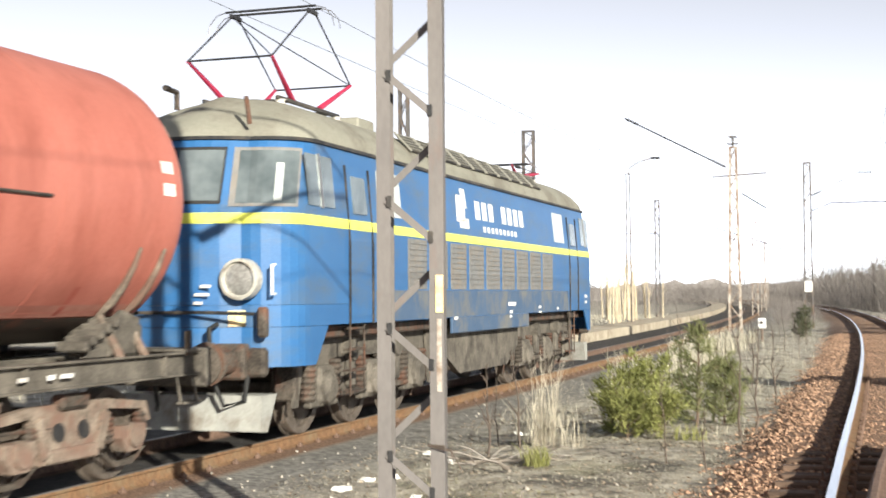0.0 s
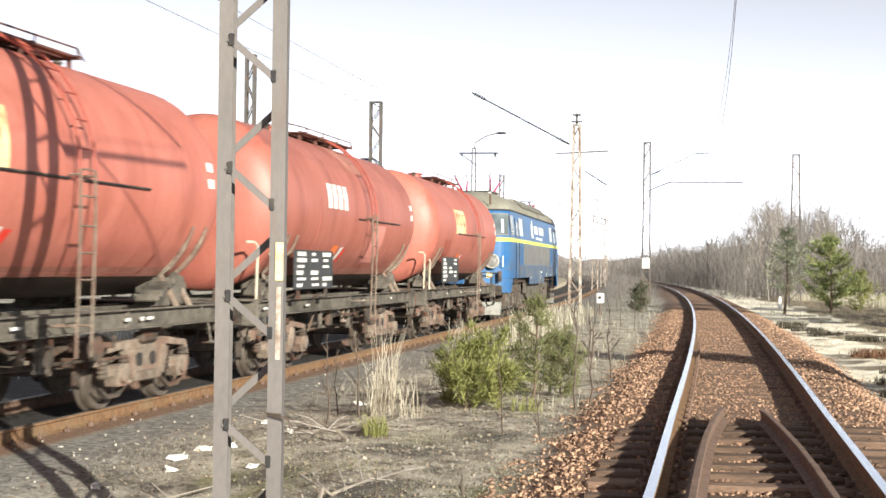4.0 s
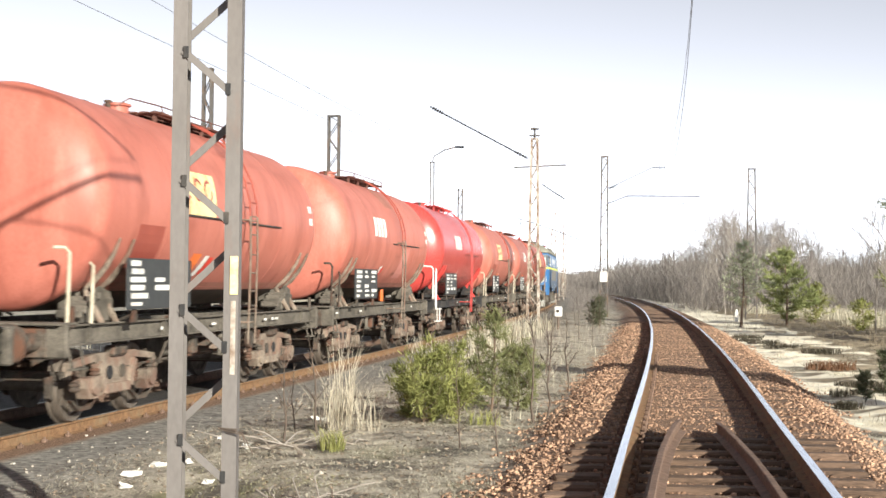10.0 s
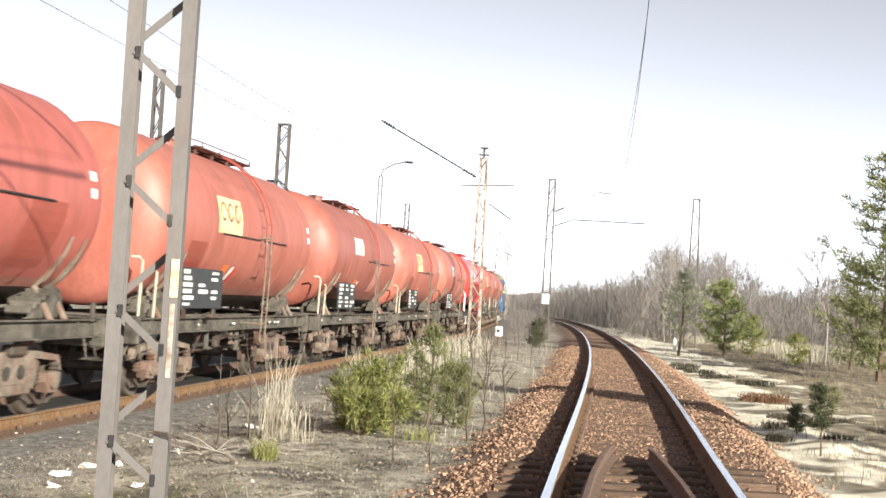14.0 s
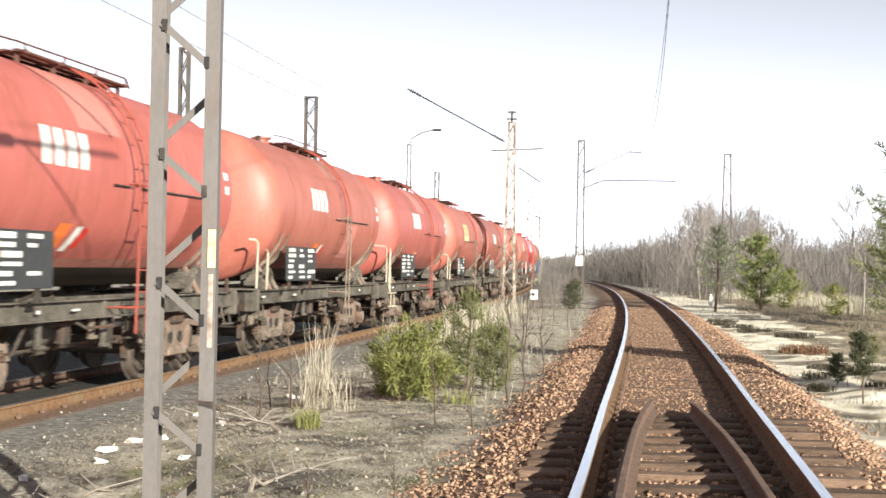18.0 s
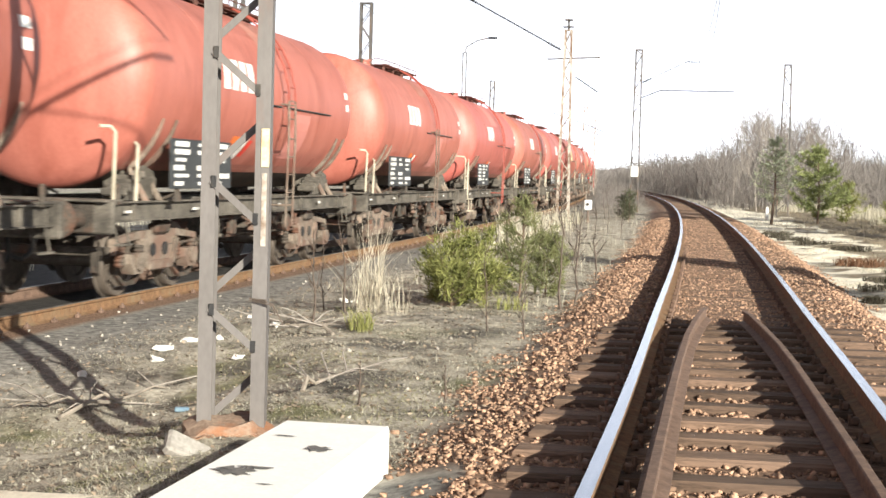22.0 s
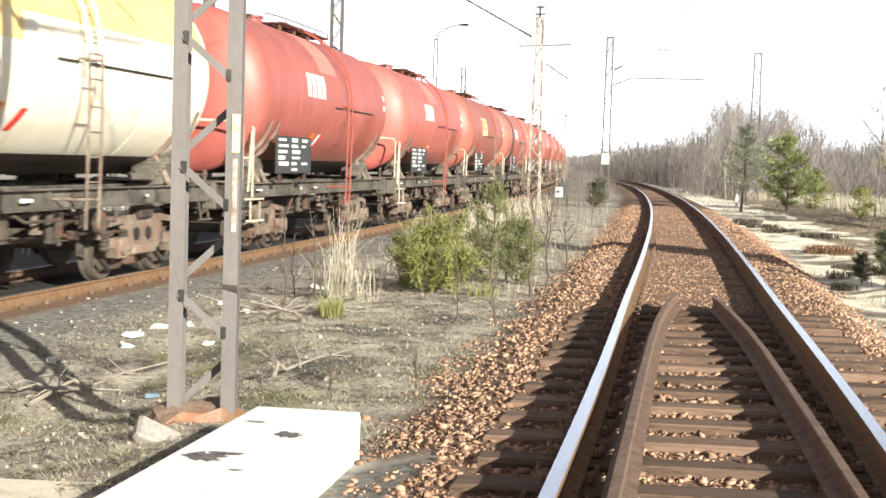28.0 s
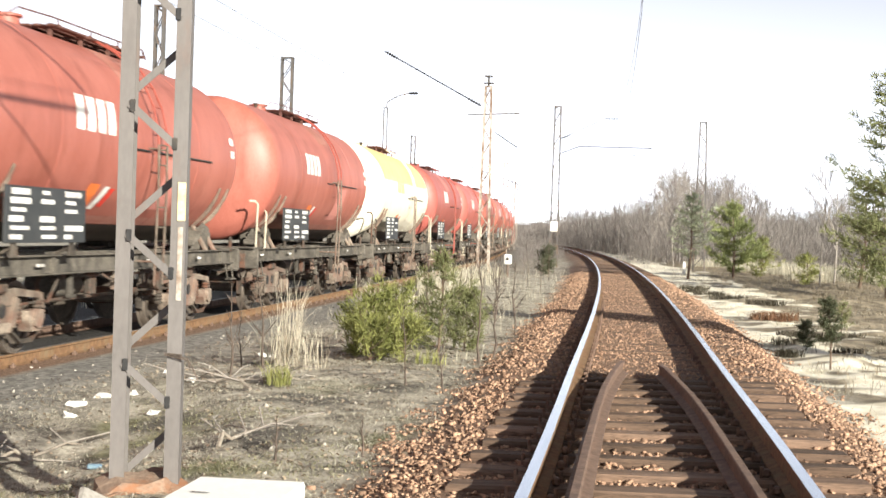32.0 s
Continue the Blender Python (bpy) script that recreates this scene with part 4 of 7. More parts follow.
        # company mark: slanted plain letters-like blocks
        s = Shape()
        for k in range(4):
            q = -2.2 + 0.34 * k
            if mark is not YELLOW:
                p = sheet(q, q + 0.26, 1, 19, 0.006, side, 0.06)
                s.add(p.v, p.f)
        if mark is YELLOW:
            p = sheet(-2.3, -0.85, -4, 22, 0.005, side, 0.05)
            s.add(p.v, p.f)
            t = Shape()
            for k in range(3):
                cx, ca = -1.98 + 0.42 * k, 11.5
                ring_ = [(math.cos(q), math.sin(q)) for q in np.linspace(0.5 * k, 0.5 * k + 5.4, 15)]
                base_ = len(t.v)
                for u, v in ring_:
                    for f_ in (0.72, 1.0):
                        p = skin(ca + 7.0 * f_ * v, cx + 0.17 * f_ * u + 0.02 * v, 0.010)
                        t.v.append((p[0], p[1] * -side, p[2]))
                t.f += [(base_ + 2 * q, base_ + 2 * q + 1, base_ + 2 * q + 3, base_ + 2 * q + 2) for q in range(14)]
                t.k += [0] * 14
            part("mark_loops", t, PATCH, tank, "plain red loops on the yellow panel")["kind"] = "stuff"
        part("company_mark", s, mark, tank, "faded yellow painted panel" if mark is YELLOW else "white painted mark of plain blocks")["kind"] = "stuff"
        # hazard plate, diamonds and small labels
        if "orange" in extras:
            part("hazard_plate", Shape().box((-1.05, side * 1.36, 1.46), (0.30, 0.012, 0.28), 0.004).box((-1.05, side * 1.32, 1.44), (0.04, 0.07, 0.22)), ORANGE, w, "plain orange hazard plate")
        part("danger_label", sheet(-1.02, -0.84, -42, -27, 0.006, side, 0.16), WHITE, tank, "white diamond label")
        dia = sheet(-0.76, -0.60, -40, -28, 0.006, side, 0.12)
        part("danger_label", dia, SIGNRED, tank, "red diamond label")
        if "orange_label" in extras:
            part("hazard_label", sheet(-1.44, -1.10, -40, -26, 0.007, side, 0.06), ORANGE, tank, "orange hazard label")
        s = Shape()
        for q in ((4.25, 10, 15), (4.25, 1, 6)):
            p = sheet(q[0], q[0] + 0.22, q[1], q[2], 0.006, side)
            s.add(p.v, p.f)
        part("tank_label", s, WHITE, tank, "two small white label bars")
        # drip rail along the drum
        s = Shape()
        for q0, q1 in ((-0.15, 0.36), (0.70, 3.2)) if seed % 2 else ((-2.0, 0.36), (0.70, 2.4)):
            p0, p1 = skin(-4, q0, 0.015), skin(-4, q1, 0.015)
            s.tube([(p0[0], p0[1] * -side, p0[2]), (p1[0], p1[1] * -side, p1[2])], 0.016, 5)
        part("drip_rail", s, BLACK, tank)
        # ladder following the drum up to the roof walk
        s = Shape()
        arc = [(0, -side * q[1], q[2]) for q in (skin(ang, 0, 0.14) for ang in (80, 68, 56, 44, 32, 20, 8, 0))]
        path = arc + [(0, side * 1.59, 2.2), (0, side * 1.56, 0.78)]
        lower = Shape()
        for k in (0.36, 0.70):
            s.tube([(k, q[1], q[2]) for q in arc], 0.018, 6)
            lower.tube([(k, q[1], q[2]) for q in path[len(arc) - 1:]], 0.018, 6)
        for n_, (p, q) in enumerate(zip(path, path[1:])):
            d = math.dist(p, q)
            for j in range(max(1, int(d / 0.29))):
                c_ = [u + (v - u) * min(1, j * 0.29 / d) for u, v in zip(p, q)]
                (s if n_ < len(arc) - 1 else lower).tube([(0.36, c_[1], c_[2]), (0.70, c_[1], c_[2])], 0.012, 5)
        for z in (1.12, 2.75):
            for k in (0.36, 0.70):
                lower.tube([(k, side * (1.56 if z < 2 else 1.60), z), (k, side * (1.15 if z < 2 else 1.42), z)], 0.014, 5)
        ladder = part("ladder", s, FRESH if paint is FRESH else CREAM if paint is CREAM else PATCH, w, "painted steel ladder curving over the drum", smooth=True)
        part("lower_ladder", lower, FRESH if paint is FRESH else BOGIE if seed != 7 else PATCH, ladder, "dusty lower end of the ladder", smooth=True)
        # hand rails at the brake end
        if "cage" in extras:
            for k in (-5.28, -4.72):
                part("hand_rail", Shape().tube([(k, side * 1.22, 1.0), (k, side * 1.22, 2.16), (k - 0.02, side * 1.18, 2.24), (k - 0.02, side * 0.95, 2.26), (k - 0.02, side * 0.0, 2.26)], 0.024, 7), rail_paint, w, "white tubular hand rail", smooth=True)
            part("hand_rail", Shape().tube([(-5.28, side * 1.22, 1.66), (-4.72, side * 1.22, 1.66)], 0.02, 6).tube([(-4.95, side * 1.22, 1.10), (-4.78, side * 1.22, 2.10)], 0.022, 6), rail_paint, w, "white tubular hand rail")
            part("foot_step", Shape().box((-4.85, side * 1.30, 0.98), (0.60, 0.16, 0.03), 0.005).box((-4.85, side * 1.32, 0.62), (0.60, 0.14, 0.03), 0.005).tube([(-5.1, side * 1.32, 1.0), (-5.1, side * 1.32, 0.62)], 0.014, 5).tube([(-4.6, side * 1.32, 1.0), (-4.6, side * 1.32, 0.62)], 0.014, 5), rail_paint, w, "pale steel foot step")
        else:
            for k, h in ((-5.2, 2.1), (-4.55, 1.95)):
                part("hand_rail", Shape().tube([(k, side * 1.18, 1.22), (k, side * 1.20, h), (k - 0.05, side * 1.16, h + 0.06), (k - 0.18, side * 1.08, h + 0.06)], 0.022, 7), rail_paint, w, "bent tubular hand rail", smooth=True)
        for k in (-5.15, 5.1):
            part("lifting_lug", Shape().box((k, side * 1.22, 1.34), (0.07, 0.05, 0.26), 0.01), GRIME, w)
    # roof walk, manhole and low railing
    top = AXIS + RAD
    s = Shape()
    for k in range(7):
        s.box((0.55, -0.54 + 0.18 * k, top + 0.045), (3.3, 0.13, 0.03), 0.006)
    for x in (-1.0, 0.0, 1.0, 2.1):
        s.box((x, 0, top + 0.035), (0.06, 1.3, 0.05), 0.008).box((x, -0.5, top - 0.02), (0.05, 0.05, 0.20)).box((x, 0.5, top - 0.02), (0.05, 0.05, 0.20))
    part("roof_walk", s, FRESH if paint is FRESH else MAROON, w, "slatted steel walkway on top of the tank")
    for side in (-1, 1):
        s = Shape().tube([(-2.2, side * 0.40, top - 0.02), (-2.05, side * 0.55, top + 0.12), (-1.2, side * 0.62, top + 0.13), (2.0, side * 0.66, top + 0.13), (2.3, side * 0.60, top + 0.02)], 0.012, 6)
        for x in (-1.1, 0.0, 1.0, 2.0):
            s.tube([(x, side * 0.66, top + 0.02), (x, side * 0.66, top + 0.13)], 0.012, 5)
        part("walk_railing", s, FRESH if paint is FRESH else MAROON, w)
    s = Shape().lathe([(top - 0.1, 0.17), (top + 0.08, 0.17), (top + 0.09, 0.21), (top + 0.12, 0.21), (top + 0.135, 0.15), (top + 0.14, 0.05)], 20, Matrix.Translation((-1.45, -0.1, 0)) @ Matrix.Rotation(-math.pi / 2, 4, "Y"))
    part("manhole", s, paint, w, smooth=True)
    for x, y in ((-2.05, 0.15), (-2.0, -0.2), (2.75, 0.0)):
        part("safety_valve", Shape().lathe([(top - 0.05, 0.04), (top + 0.07, 0.04), (top + 0.075, 0.065), (top + 0.10, 0.065), (top + 0.11, 0.03), (top + 0.115, 0.01)], 10, Matrix.Translation((x, y, 0)) @ Matrix.Rotation(-math.pi / 2, 4, "Y")), GRIME, w, smooth=True)
    return w


kinds = {
    "white": tank_wagon("faded red tank wagon with white mark and dusty underframe", RED, SILL, WHITE, REED, 3, ("orange_label",)),
    "plated": tank_wagon("faded red tank wagon with white mark and orange plate", RED, SILL, WHITE, GRIME, 3, ("orange",)),
    "yellow": tank_wagon("faded red tank wagon with yellow mark and rusty bogies", RED, SILL, YELLOW, REED, 6, ("orange_label",)),
    "caged": tank_wagon("faded crimson tank wagon with pale hand rails and white mark", DEEPRED, SILL, WHITE, REED, 7, ("cage", "orange_label")),
    "fresh": tank_wagon("glossy fresh red tank wagon with white rails and black underframe", FRESH, BLACK, WHITE, WHITE, 9, ("cage",)),
    "cream": tank_wagon("white tank wagon with pale yellow upper half, stained brown below", CREAM, SILL, PALEYELLOW, GRIME, 11, ("orange_label",)),
}
ORDER = "yellow white yellow fresh plated yellow white yellow caged white caged white white yellow caged caged cream white white white caged".split()
used = set()
for n_, kind_ in enumerate(ORDER):
    off = -33.0 + 4.0 + PITCH * (3 - n_)
    if kind_ in used:
        base = kinds[kind_]
        w = copy_thing(base, on_track(off))
        for c in w.children_recursive:
            if c.name.startswith("wheelset"):
                i = 1 if c.matrix_basis.translation.x > 0 else -1
                WHEELS.append((c, 0.46, pose(i * 0.9, 0, 0.46)))
    else:
        w = kinds[kind_]
        w.matrix_basis = on_track(off)
        used.add(kind_)
    TRAIN.append((w, off, 0))
for w in (k for q, k in kinds.items() if q not in used):
    bpy.data.objects.remove(w)


# ---------------------------------------------------------------- the engine
def outline(z, grow=0.0):
    """Plan of the engine's body at a height: a long box with bowed, raked ends. Points go round from the rear right."""
    lean = max(0.0, z - 2.75)
    half = 9.05 - 0.42 * lean - (0.25 * (z - 3.77) + 1.4 * (z - 3.77) ** 2 if z > 3.77 else 0) + grow
    wide = (1.50 if z < 2.75 else 1.50 - 0.10 * lean) + grow
    if z > 3.77:
        wide = 1.40 * math.sqrt(max(0.02, 1 - ((z - 3.77) / 0.70) ** 2)) + grow
    pts = []
    corner = min(0.62, wide * 0.5)
    for q in np.linspace(0, 1, 9):
        a = q * math.pi / 2
        pts.append((half - 0.30 - corner + corner * math.sin(a), wide - corner + corner * math.cos(a)))
    for q in np.linspace(1, -1, 9)[1:-1]:
        y = q * (wide - corner)
        pts.append((half - 0.30 * (y / max(0.01, wide - corner)) ** 2, y))
    front = pts + [(x, -y) for x, y in pts[:9][::-1]]
    return [(x, y) for x, y in front] + [(-x, -y) for x, y in front]


def body_shell(z_list, grow=0.0, cap=False):
    s = Shape()
    rings = [outline(z, grow) for z in z_list]
    n = len(rings[0])
    for ring, z in zip(rings, z_list):
        s.v += [(x, y, z) for x, y in ring]
    for i in range(len(rings) - 1):
        for j in range(n):
            s.f.append((i * n + j, (i + 1) * n + j, (i + 1) * n + (j + 1) % n, i * n + (j + 1) % n)[::-1])
    s.f.append(tuple(range(n))[::-1])
    s.f.append(tuple((len(rings) - 1) * n + j for j in range(n)))
    s.k = [0] * len(s.f)
    return s


def side_patch(x0, x1, z0, z1, lift, side=-1, lean=0.0):
    """A plate on the engine's flat side."""
    s = Shape()
    pts = []
    for g in (0.001, lift):
        for z in (z0, (z0 + z1) / 2, z1):
            wide = (1.50 if z < 2.75 else 1.50 - 0.10 * (z - 2.75)) + g
            pts += [(x0 + lean * (z - z0), side * wide, z), (x1 + lean * (z - z0), side * wide, z)]
    faces = [(0, 2, 8, 6), (2, 4, 10, 8), (1, 7, 9, 3), (3, 9, 11, 5), (0, 6, 7, 1), (4, 5, 11, 10), (6, 8, 9, 7), (8, 10, 11, 9)]
    return s.add(pts, faces)


def end_patch(i0, i1, z0, z1, lift, back):
    """A curved plate on the engine's end, between two steps of the plan (0 is one side, 24 the other)."""
    s = Shape()
    zs = np.linspace(z0, z1, 4)
    off = 25 if back else 0
    n = 0
    for g in (0.001, lift):
        for z in zs:
            ring = outline(float(z), g)
            idx = np.linspace(i0, i1, 9)
            for q in idx:
                a, b = int(q), min(int(q) + 1, 24)
                f = q - a
                p, r = ring[off + a], ring[off + b]
                s.v.append((p[0] + (r[0] - p[0]) * f, p[1] + (r[1] - p[1]) * f, float(z)))
    for g in (0, 1):
        for i in range(3):
            for j in range(8):
                q = g * 36 + i * 9 + j
                s.f.append((q, q + 9, q + 10, q + 1))
    for j in range(8):
        s.f += [(j, j + 1, 36 + j + 1, 36 + j), (27 + j, 63 + j, 64 + j, 28 + j)]
    for i in range(3):
        s.f += [(9 * i, 36 + 9 * i, 45 + 9 * i, 9 * i + 9), (9 * i + 8, 9 * i + 17, 53 + 9 * i, 44 + 9 * i)]
    s.k = [0] * len(s.f)
    return s


def pantograph(parent, x, raised):
    root = new("pantograph", Shape().box((0, 0.55, 0.22), (2.1, 0.05, 0.06), 0.01).box((0, -0.55, 0.22), (2.1, 0.05, 0.06), 0.01).box((-0.7, 0, 0.22), (0.05, 1.15, 0.06), 0.01).box((0.7, 0, 0.22), (0.05, 1.15, 0.06), 0.01).mesh("pantograph", BLACK))
    root.parent = parent
    root.matrix_basis = pose(x, 0, 4.26)
    tagged(root, "raised pantograph with crimson lower arms" if raised else "folded pantograph on the roof")
    for i in (-1, 1):
        for j in (-1, 1):
            s = Shape().lathe([(q, 0.05 if n % 2 else 0.09) for n, q in enumerate(np.linspace(-0.05, 0.2, 9))], 10, Matrix.Translation((i * 0.95, j * 0.55, 0)) @ Matrix.Rotation(-math.pi / 2, 4, "Y"))
            part("insulator", s, PORCELAIN, root, smooth=True)
    knee, head = ((1.35, 0.72), (0.60, 1.57)) if raised else ((1.15, 0.36), (0.45, 0.42))
    for i in (-1, 1):
        for j in (-1, 1):
            part("lower_arm", Shape().tube([(i * 0.45, j * 0.50, 0.26), (i * knee[0], j * 0.62, knee[1])], [0.045, 0.024], 7), CRIMSON, root, smooth=True)
            part("upper_arm", Shape().tube([(i * knee[0], j * 0.62, knee[1]), (i * 0.10, j * head[0], head[1])], 0.013, 6), PIPE, root)
        part("cross_tube", Shape().tube([(i * knee[0], -0.62, knee[1]), (i * knee[0], 0.62, knee[1])], 0.014, 6).tube([(i * knee[0], -0.62, knee[1]), (i * 0.10, head[0], head[1])], 0.010, 5), PIPE, root)
        part("contact_strip", Shape().tube([(i * 0.11, -0.70, head[1] + 0.06), (i * 0.11, 0.70, head[1] + 0.06)], 0.017, 6), PIPE, root)
        for j in (-1, 1):
            horn = [(i * 0.11, j * 0.70, head[1] + 0.06), (i * 0.11, j * 0.84, head[1] + 0.02), (i * 0.11, j * 0.95, head[1] - 0.10), (i * 0.11, j * 0.98, head[1] - 0.24)]
            part("horn", Shape().tube(horn, 0.007, 5), STEEL, root, "thin pale horn")
    for j in (-1, 1):
        part("head_tube", Shape().tube([(-0.14, j * head[0], head[1]), (0.14, j * head[0], head[1])], 0.035, 6), PIPE, root)
    return root


PALEROOF = material("pale_roof_grille", (0.19, 0.185, 0.155), (0.27, 0.26, 0.225), 3, 0.7, bump=0.1)


def engine_bogie(parent, x):
    root = new("bogie", Shape().box((0, 0, 0.95), (4.6, 1.9, 0.22), 0.04).mesh("bogie", GRIME))
    root.parent = parent
    root.matrix_basis = pose(x, 0, 0)
    tagged(root, "dusty grey three-axle bogie with coil springs")
    for side in (-1, 1):
        s = Shape().prism([(-2.65, 1.02), (-2.45, 1.26), (2.45, 1.26), (2.65, 1.02), (2.40, 0.80), (1.2, 0.92), (0.6, 0.98), (-0.6, 0.98), (-1.2, 0.92), (-2.40, 0.80)], side * 1.02 - 0.06, side * 1.02 + 0.06)
        for k in (-0.87, 0.87):
            s.prism([(k - 0.34, 0.98), (k + 0.34, 0.98), (k + 0.24, 0.52), (k - 0.24, 0.52)], side * 1.06 - 0.05, side * 1.06 + 0.05)
        part("side_frame", s, SILL, root, "dusty grey bogie frame")
        for k in (-0.87, 0.87):
            part("swing_link", Shape().tube([(k, side * 1.0, 1.08), (k, side * 1.24, 1.08)], 0.15, 12).box((k, side * 1.16, 0.80), (0.22, 0.10, 0.44), 0.03), SILL, root)
            part("cross_tie", Shape().box((k, side * 1.13, 0.50), (0.90, 0.07, 0.09), 0.02), GRIME, root)
        for k in (-2.45, 2.45):
            part("guard_iron", Shape().prism([(k - 0.10, 1.30), (k + 0.14, 1.30), (k + (0.22 if k > 0 else -0.10), 0.42), (k + (0.08 if k > 0 else -0.24), 0.42)], side * 1.10, side * 1.14), SILL, root, "slanted dusty guard iron")
        for k in (-1.75, 0, 1.75):
            s = Shape().box((k, side * 1.10, 0.66), (0.50, 0.22, 0.50), 0.07).box((k, side * 1.10, 0.42), (0.90, 0.12, 0.09), 0.03).lathe([(0, 0.23), (0.08, 0.22), (0.13, 0.13)], 14, Matrix.Translation((k, side * 1.17, 0.63)) @ Matrix.Rotation(side * math.pi / 2, 4, "Z"))
            part("axle_box", s, SILL, root, "bulky dusty axle box")
            for d in (-0.42, 0.42):
                part("coil_spring", COIL, GRIME, root, at=pose(k + d, side * 1.10, 0))
        for i in (-1, 1):
            part("sand_pipe", Shape().tube([(i * 2.45, side * 1.0, 1.25), (i * 2.55, side * 0.98, 0.7), (i * 2.4, side * 0.85, 0.22)], 0.03, 6).box((i * 2.6, side * 1.0, 0.75), (0.14, 0.3, 0.5), 0.03), GRIME, root)
    for k in (-1.75, 0, 1.75):
        w = part("wheelset", ENGINE_WHEEL, TREAD, root, "worn steel wheelset", at=pose(k, 0, 0.625))
        WHEELS.append((w, 0.625, pose(k, 0, 0.625)))


def engine():
    e = thing("electric_locomotive", "blue six-axle electric locomotive with lime stripe and grey roof", "locomotive")
    part("lower_body", body_shell([1.46, 1.6, 1.72]), BLUE, e, "lower body side of blue paint")
    apron = body_shell([0.98, 1.2, 1.455])
    for sgn in (-1, 1):
        s = Shape()
        keep_ = [f for f in apron.f if len(f) == 4 and all(sgn * apron.v[q][0] > 7.55 for q in f)]
        order_ = {q: n_ for n_, q in enumerate(sorted({q for f in keep_ for q in f}))}
        s.v, s.f, s.k = [apron.v[q] for q in order_], [tuple(order_[q] for q in f) for f in keep_], [0] * len(keep_)
        part("end_apron", s, BLUE, e, "blue apron reaching down at the engine's end")
        for side in (-1, 1):
            part("end_apron", Shape().prism([(sgn * 7.55, 1.455), (sgn * 8.14, 1.455), (sgn * 8.14, 0.98), (sgn * 7.95, 0.98)][::sgn], side * 1.47, side * 1.499), BLUE, e)
    part("body", body_shell([1.724, 2.0, 2.4, 2.75, 3.1, 3.45, 3.77]), BLUE, e, "bright blue painted body")
    part("stripe", body_shell([2.70, 2.75, 2.83], 0.007), LIME, e, "lime-yellow stripe round the body")
    part("gutter", body_shell([3.755, 3.80], 0.03), BLACK, e)
    part("roof", body_shell([3.79, 3.88, 3.98, 4.08, 4.18, 4.27, 4.34, 4.40, 4.44]), ROOF, e, "grey-green arched roof", smooth=True)
    for side in (-1, 1):
        for sgn in (-1, 1):
            # doors with dark joints, side windows
            d = part("door", side_patch(sgn * 6.45 - 0.36, sgn * 6.45 + 0.36, 1.55, 3.55, 0.012, side), BLUE, e, "blue cab door")
            part("door_window", side_patch(sgn * 6.45 - 0.24, sgn * 6.45 + 0.24, 2.92, 3.42, 0.02, side), GLASS, d)
            s = Shape()
            for k in (-0.43, 0.40):
                p = side_patch(sgn * 6.45 + k, sgn * 6.45 + k + 0.02, 1.45, 3.55, 0.03, side)
                s.add(p.v, p.f)
            part("hand_rail", s, BLACK, d)
            part("engine_room_window", side_patch(sgn * 5.2 - 0.50, sgn * 5.2 + 0.40, 2.95, 3.58, 0.012, side), BLIND_GLARE, e, "pale blinded window")
            c = part("cab_window", side_patch(sgn * 7.72 - 0.40, sgn * 7.72 + 0.42, 2.95, 3.60, 0.015, side), GLASS, e)
            part("window_frame", side_patch(sgn * 7.72 - 0.03, sgn * 7.72 + 0.03, 2.93, 3.62, 0.03, side), STEEL, c)
            st = Shape()
            for k in range(4):
                st.box((sgn * 6.45, side * 1.40, 0.55 + 0.28 * k), (0.5, 0.14, 0.03), 0.006)
            for k in (-0.25, 0.25):
                st.tube([(sgn * 6.45 + k, side * 1.44, 0.5), (sgn * 6.45 + k, side * 1.44, 1.5)], 0.016, 5)
            part("cab_steps", st, GRIME, e)
        part("dusty_skirt", side_patch(-5.9, 5.9, 1.47, 1.90, 0.004, side), DULLBLUE, e, "lower side greyed by brake dust")
        for k in range(9):
            x = -4.6 + 1.02 * k
            g = part("louvre_panel", side_patch(x, x + 0.84, 1.92, 2.67, 0.012, side), LOUVRE, e, "sooty brown ventilation louvre")
            s = Shape()
            for z in np.arange(2.0, 2.64, 0.085):
                p = side_patch(x + 0.03, x + 0.81, float(z), float(z) + 0.03, 0.024, side)
                s.add(p.v, p.f)
            part("slats", s, LOUVRE, g)["kind"] = "stuff"
        # company mark as plain white shapes
        s = Shape()
        for q in ((-2.1, -1.65, 3.05, 3.50, 0.1), (-1.95, -1.45, 2.95, 3.12, 0.0), (-1.75, -1.5, 3.3, 3.62, -0.2)):
            p = side_patch(q[0] * -side, q[1] * -side, q[2], q[3], 0.008, side, q[4])
            s.add(p.v, p.f)
        for k in range(8):
            if k == 3:
                continue
            x = -1.0 + 0.42 * k
            p = side_patch(x, x + 0.27, 3.14, 3.46, 0.008, side)
            s.add(p.v, p.f)
        for k in range(9):
            p = side_patch(-0.6 + 0.26 * k, -0.46 + 0.26 * k, 2.93, 3.03, 0.008, side)
            s.add(p.v, p.f)
        part("company_mark", s, WHITE, e, "white mark and plain letter blocks on the side")["kind"] = "stuff"
        s = Shape()
        for x, z, w_, h_ in ((0.9, 1.62, 0.55, 0.07), (1.0, 1.48, 0.20, 0.05), (1.0, 1.40, 0.16, 0.04), (3.2, 1.55, 0.2, 0.05), (3.2, 1.45, 0.25, 0.04), (4.8, 1.5, 0.15, 0.05), (-2.4, 1.42, 0.2, 0.05), (7.6, 1.75, 0.25, 0.06), (7.6, 1.62, 0.2, 0.05)):
            p = side_patch(x, x + w_, z, z + h_, 0.008, side)
            s.add(p.v, p.f)
        part("side_lettering", s, WHITE, e, "small white bars too small to read")["kind"] = "stuff"
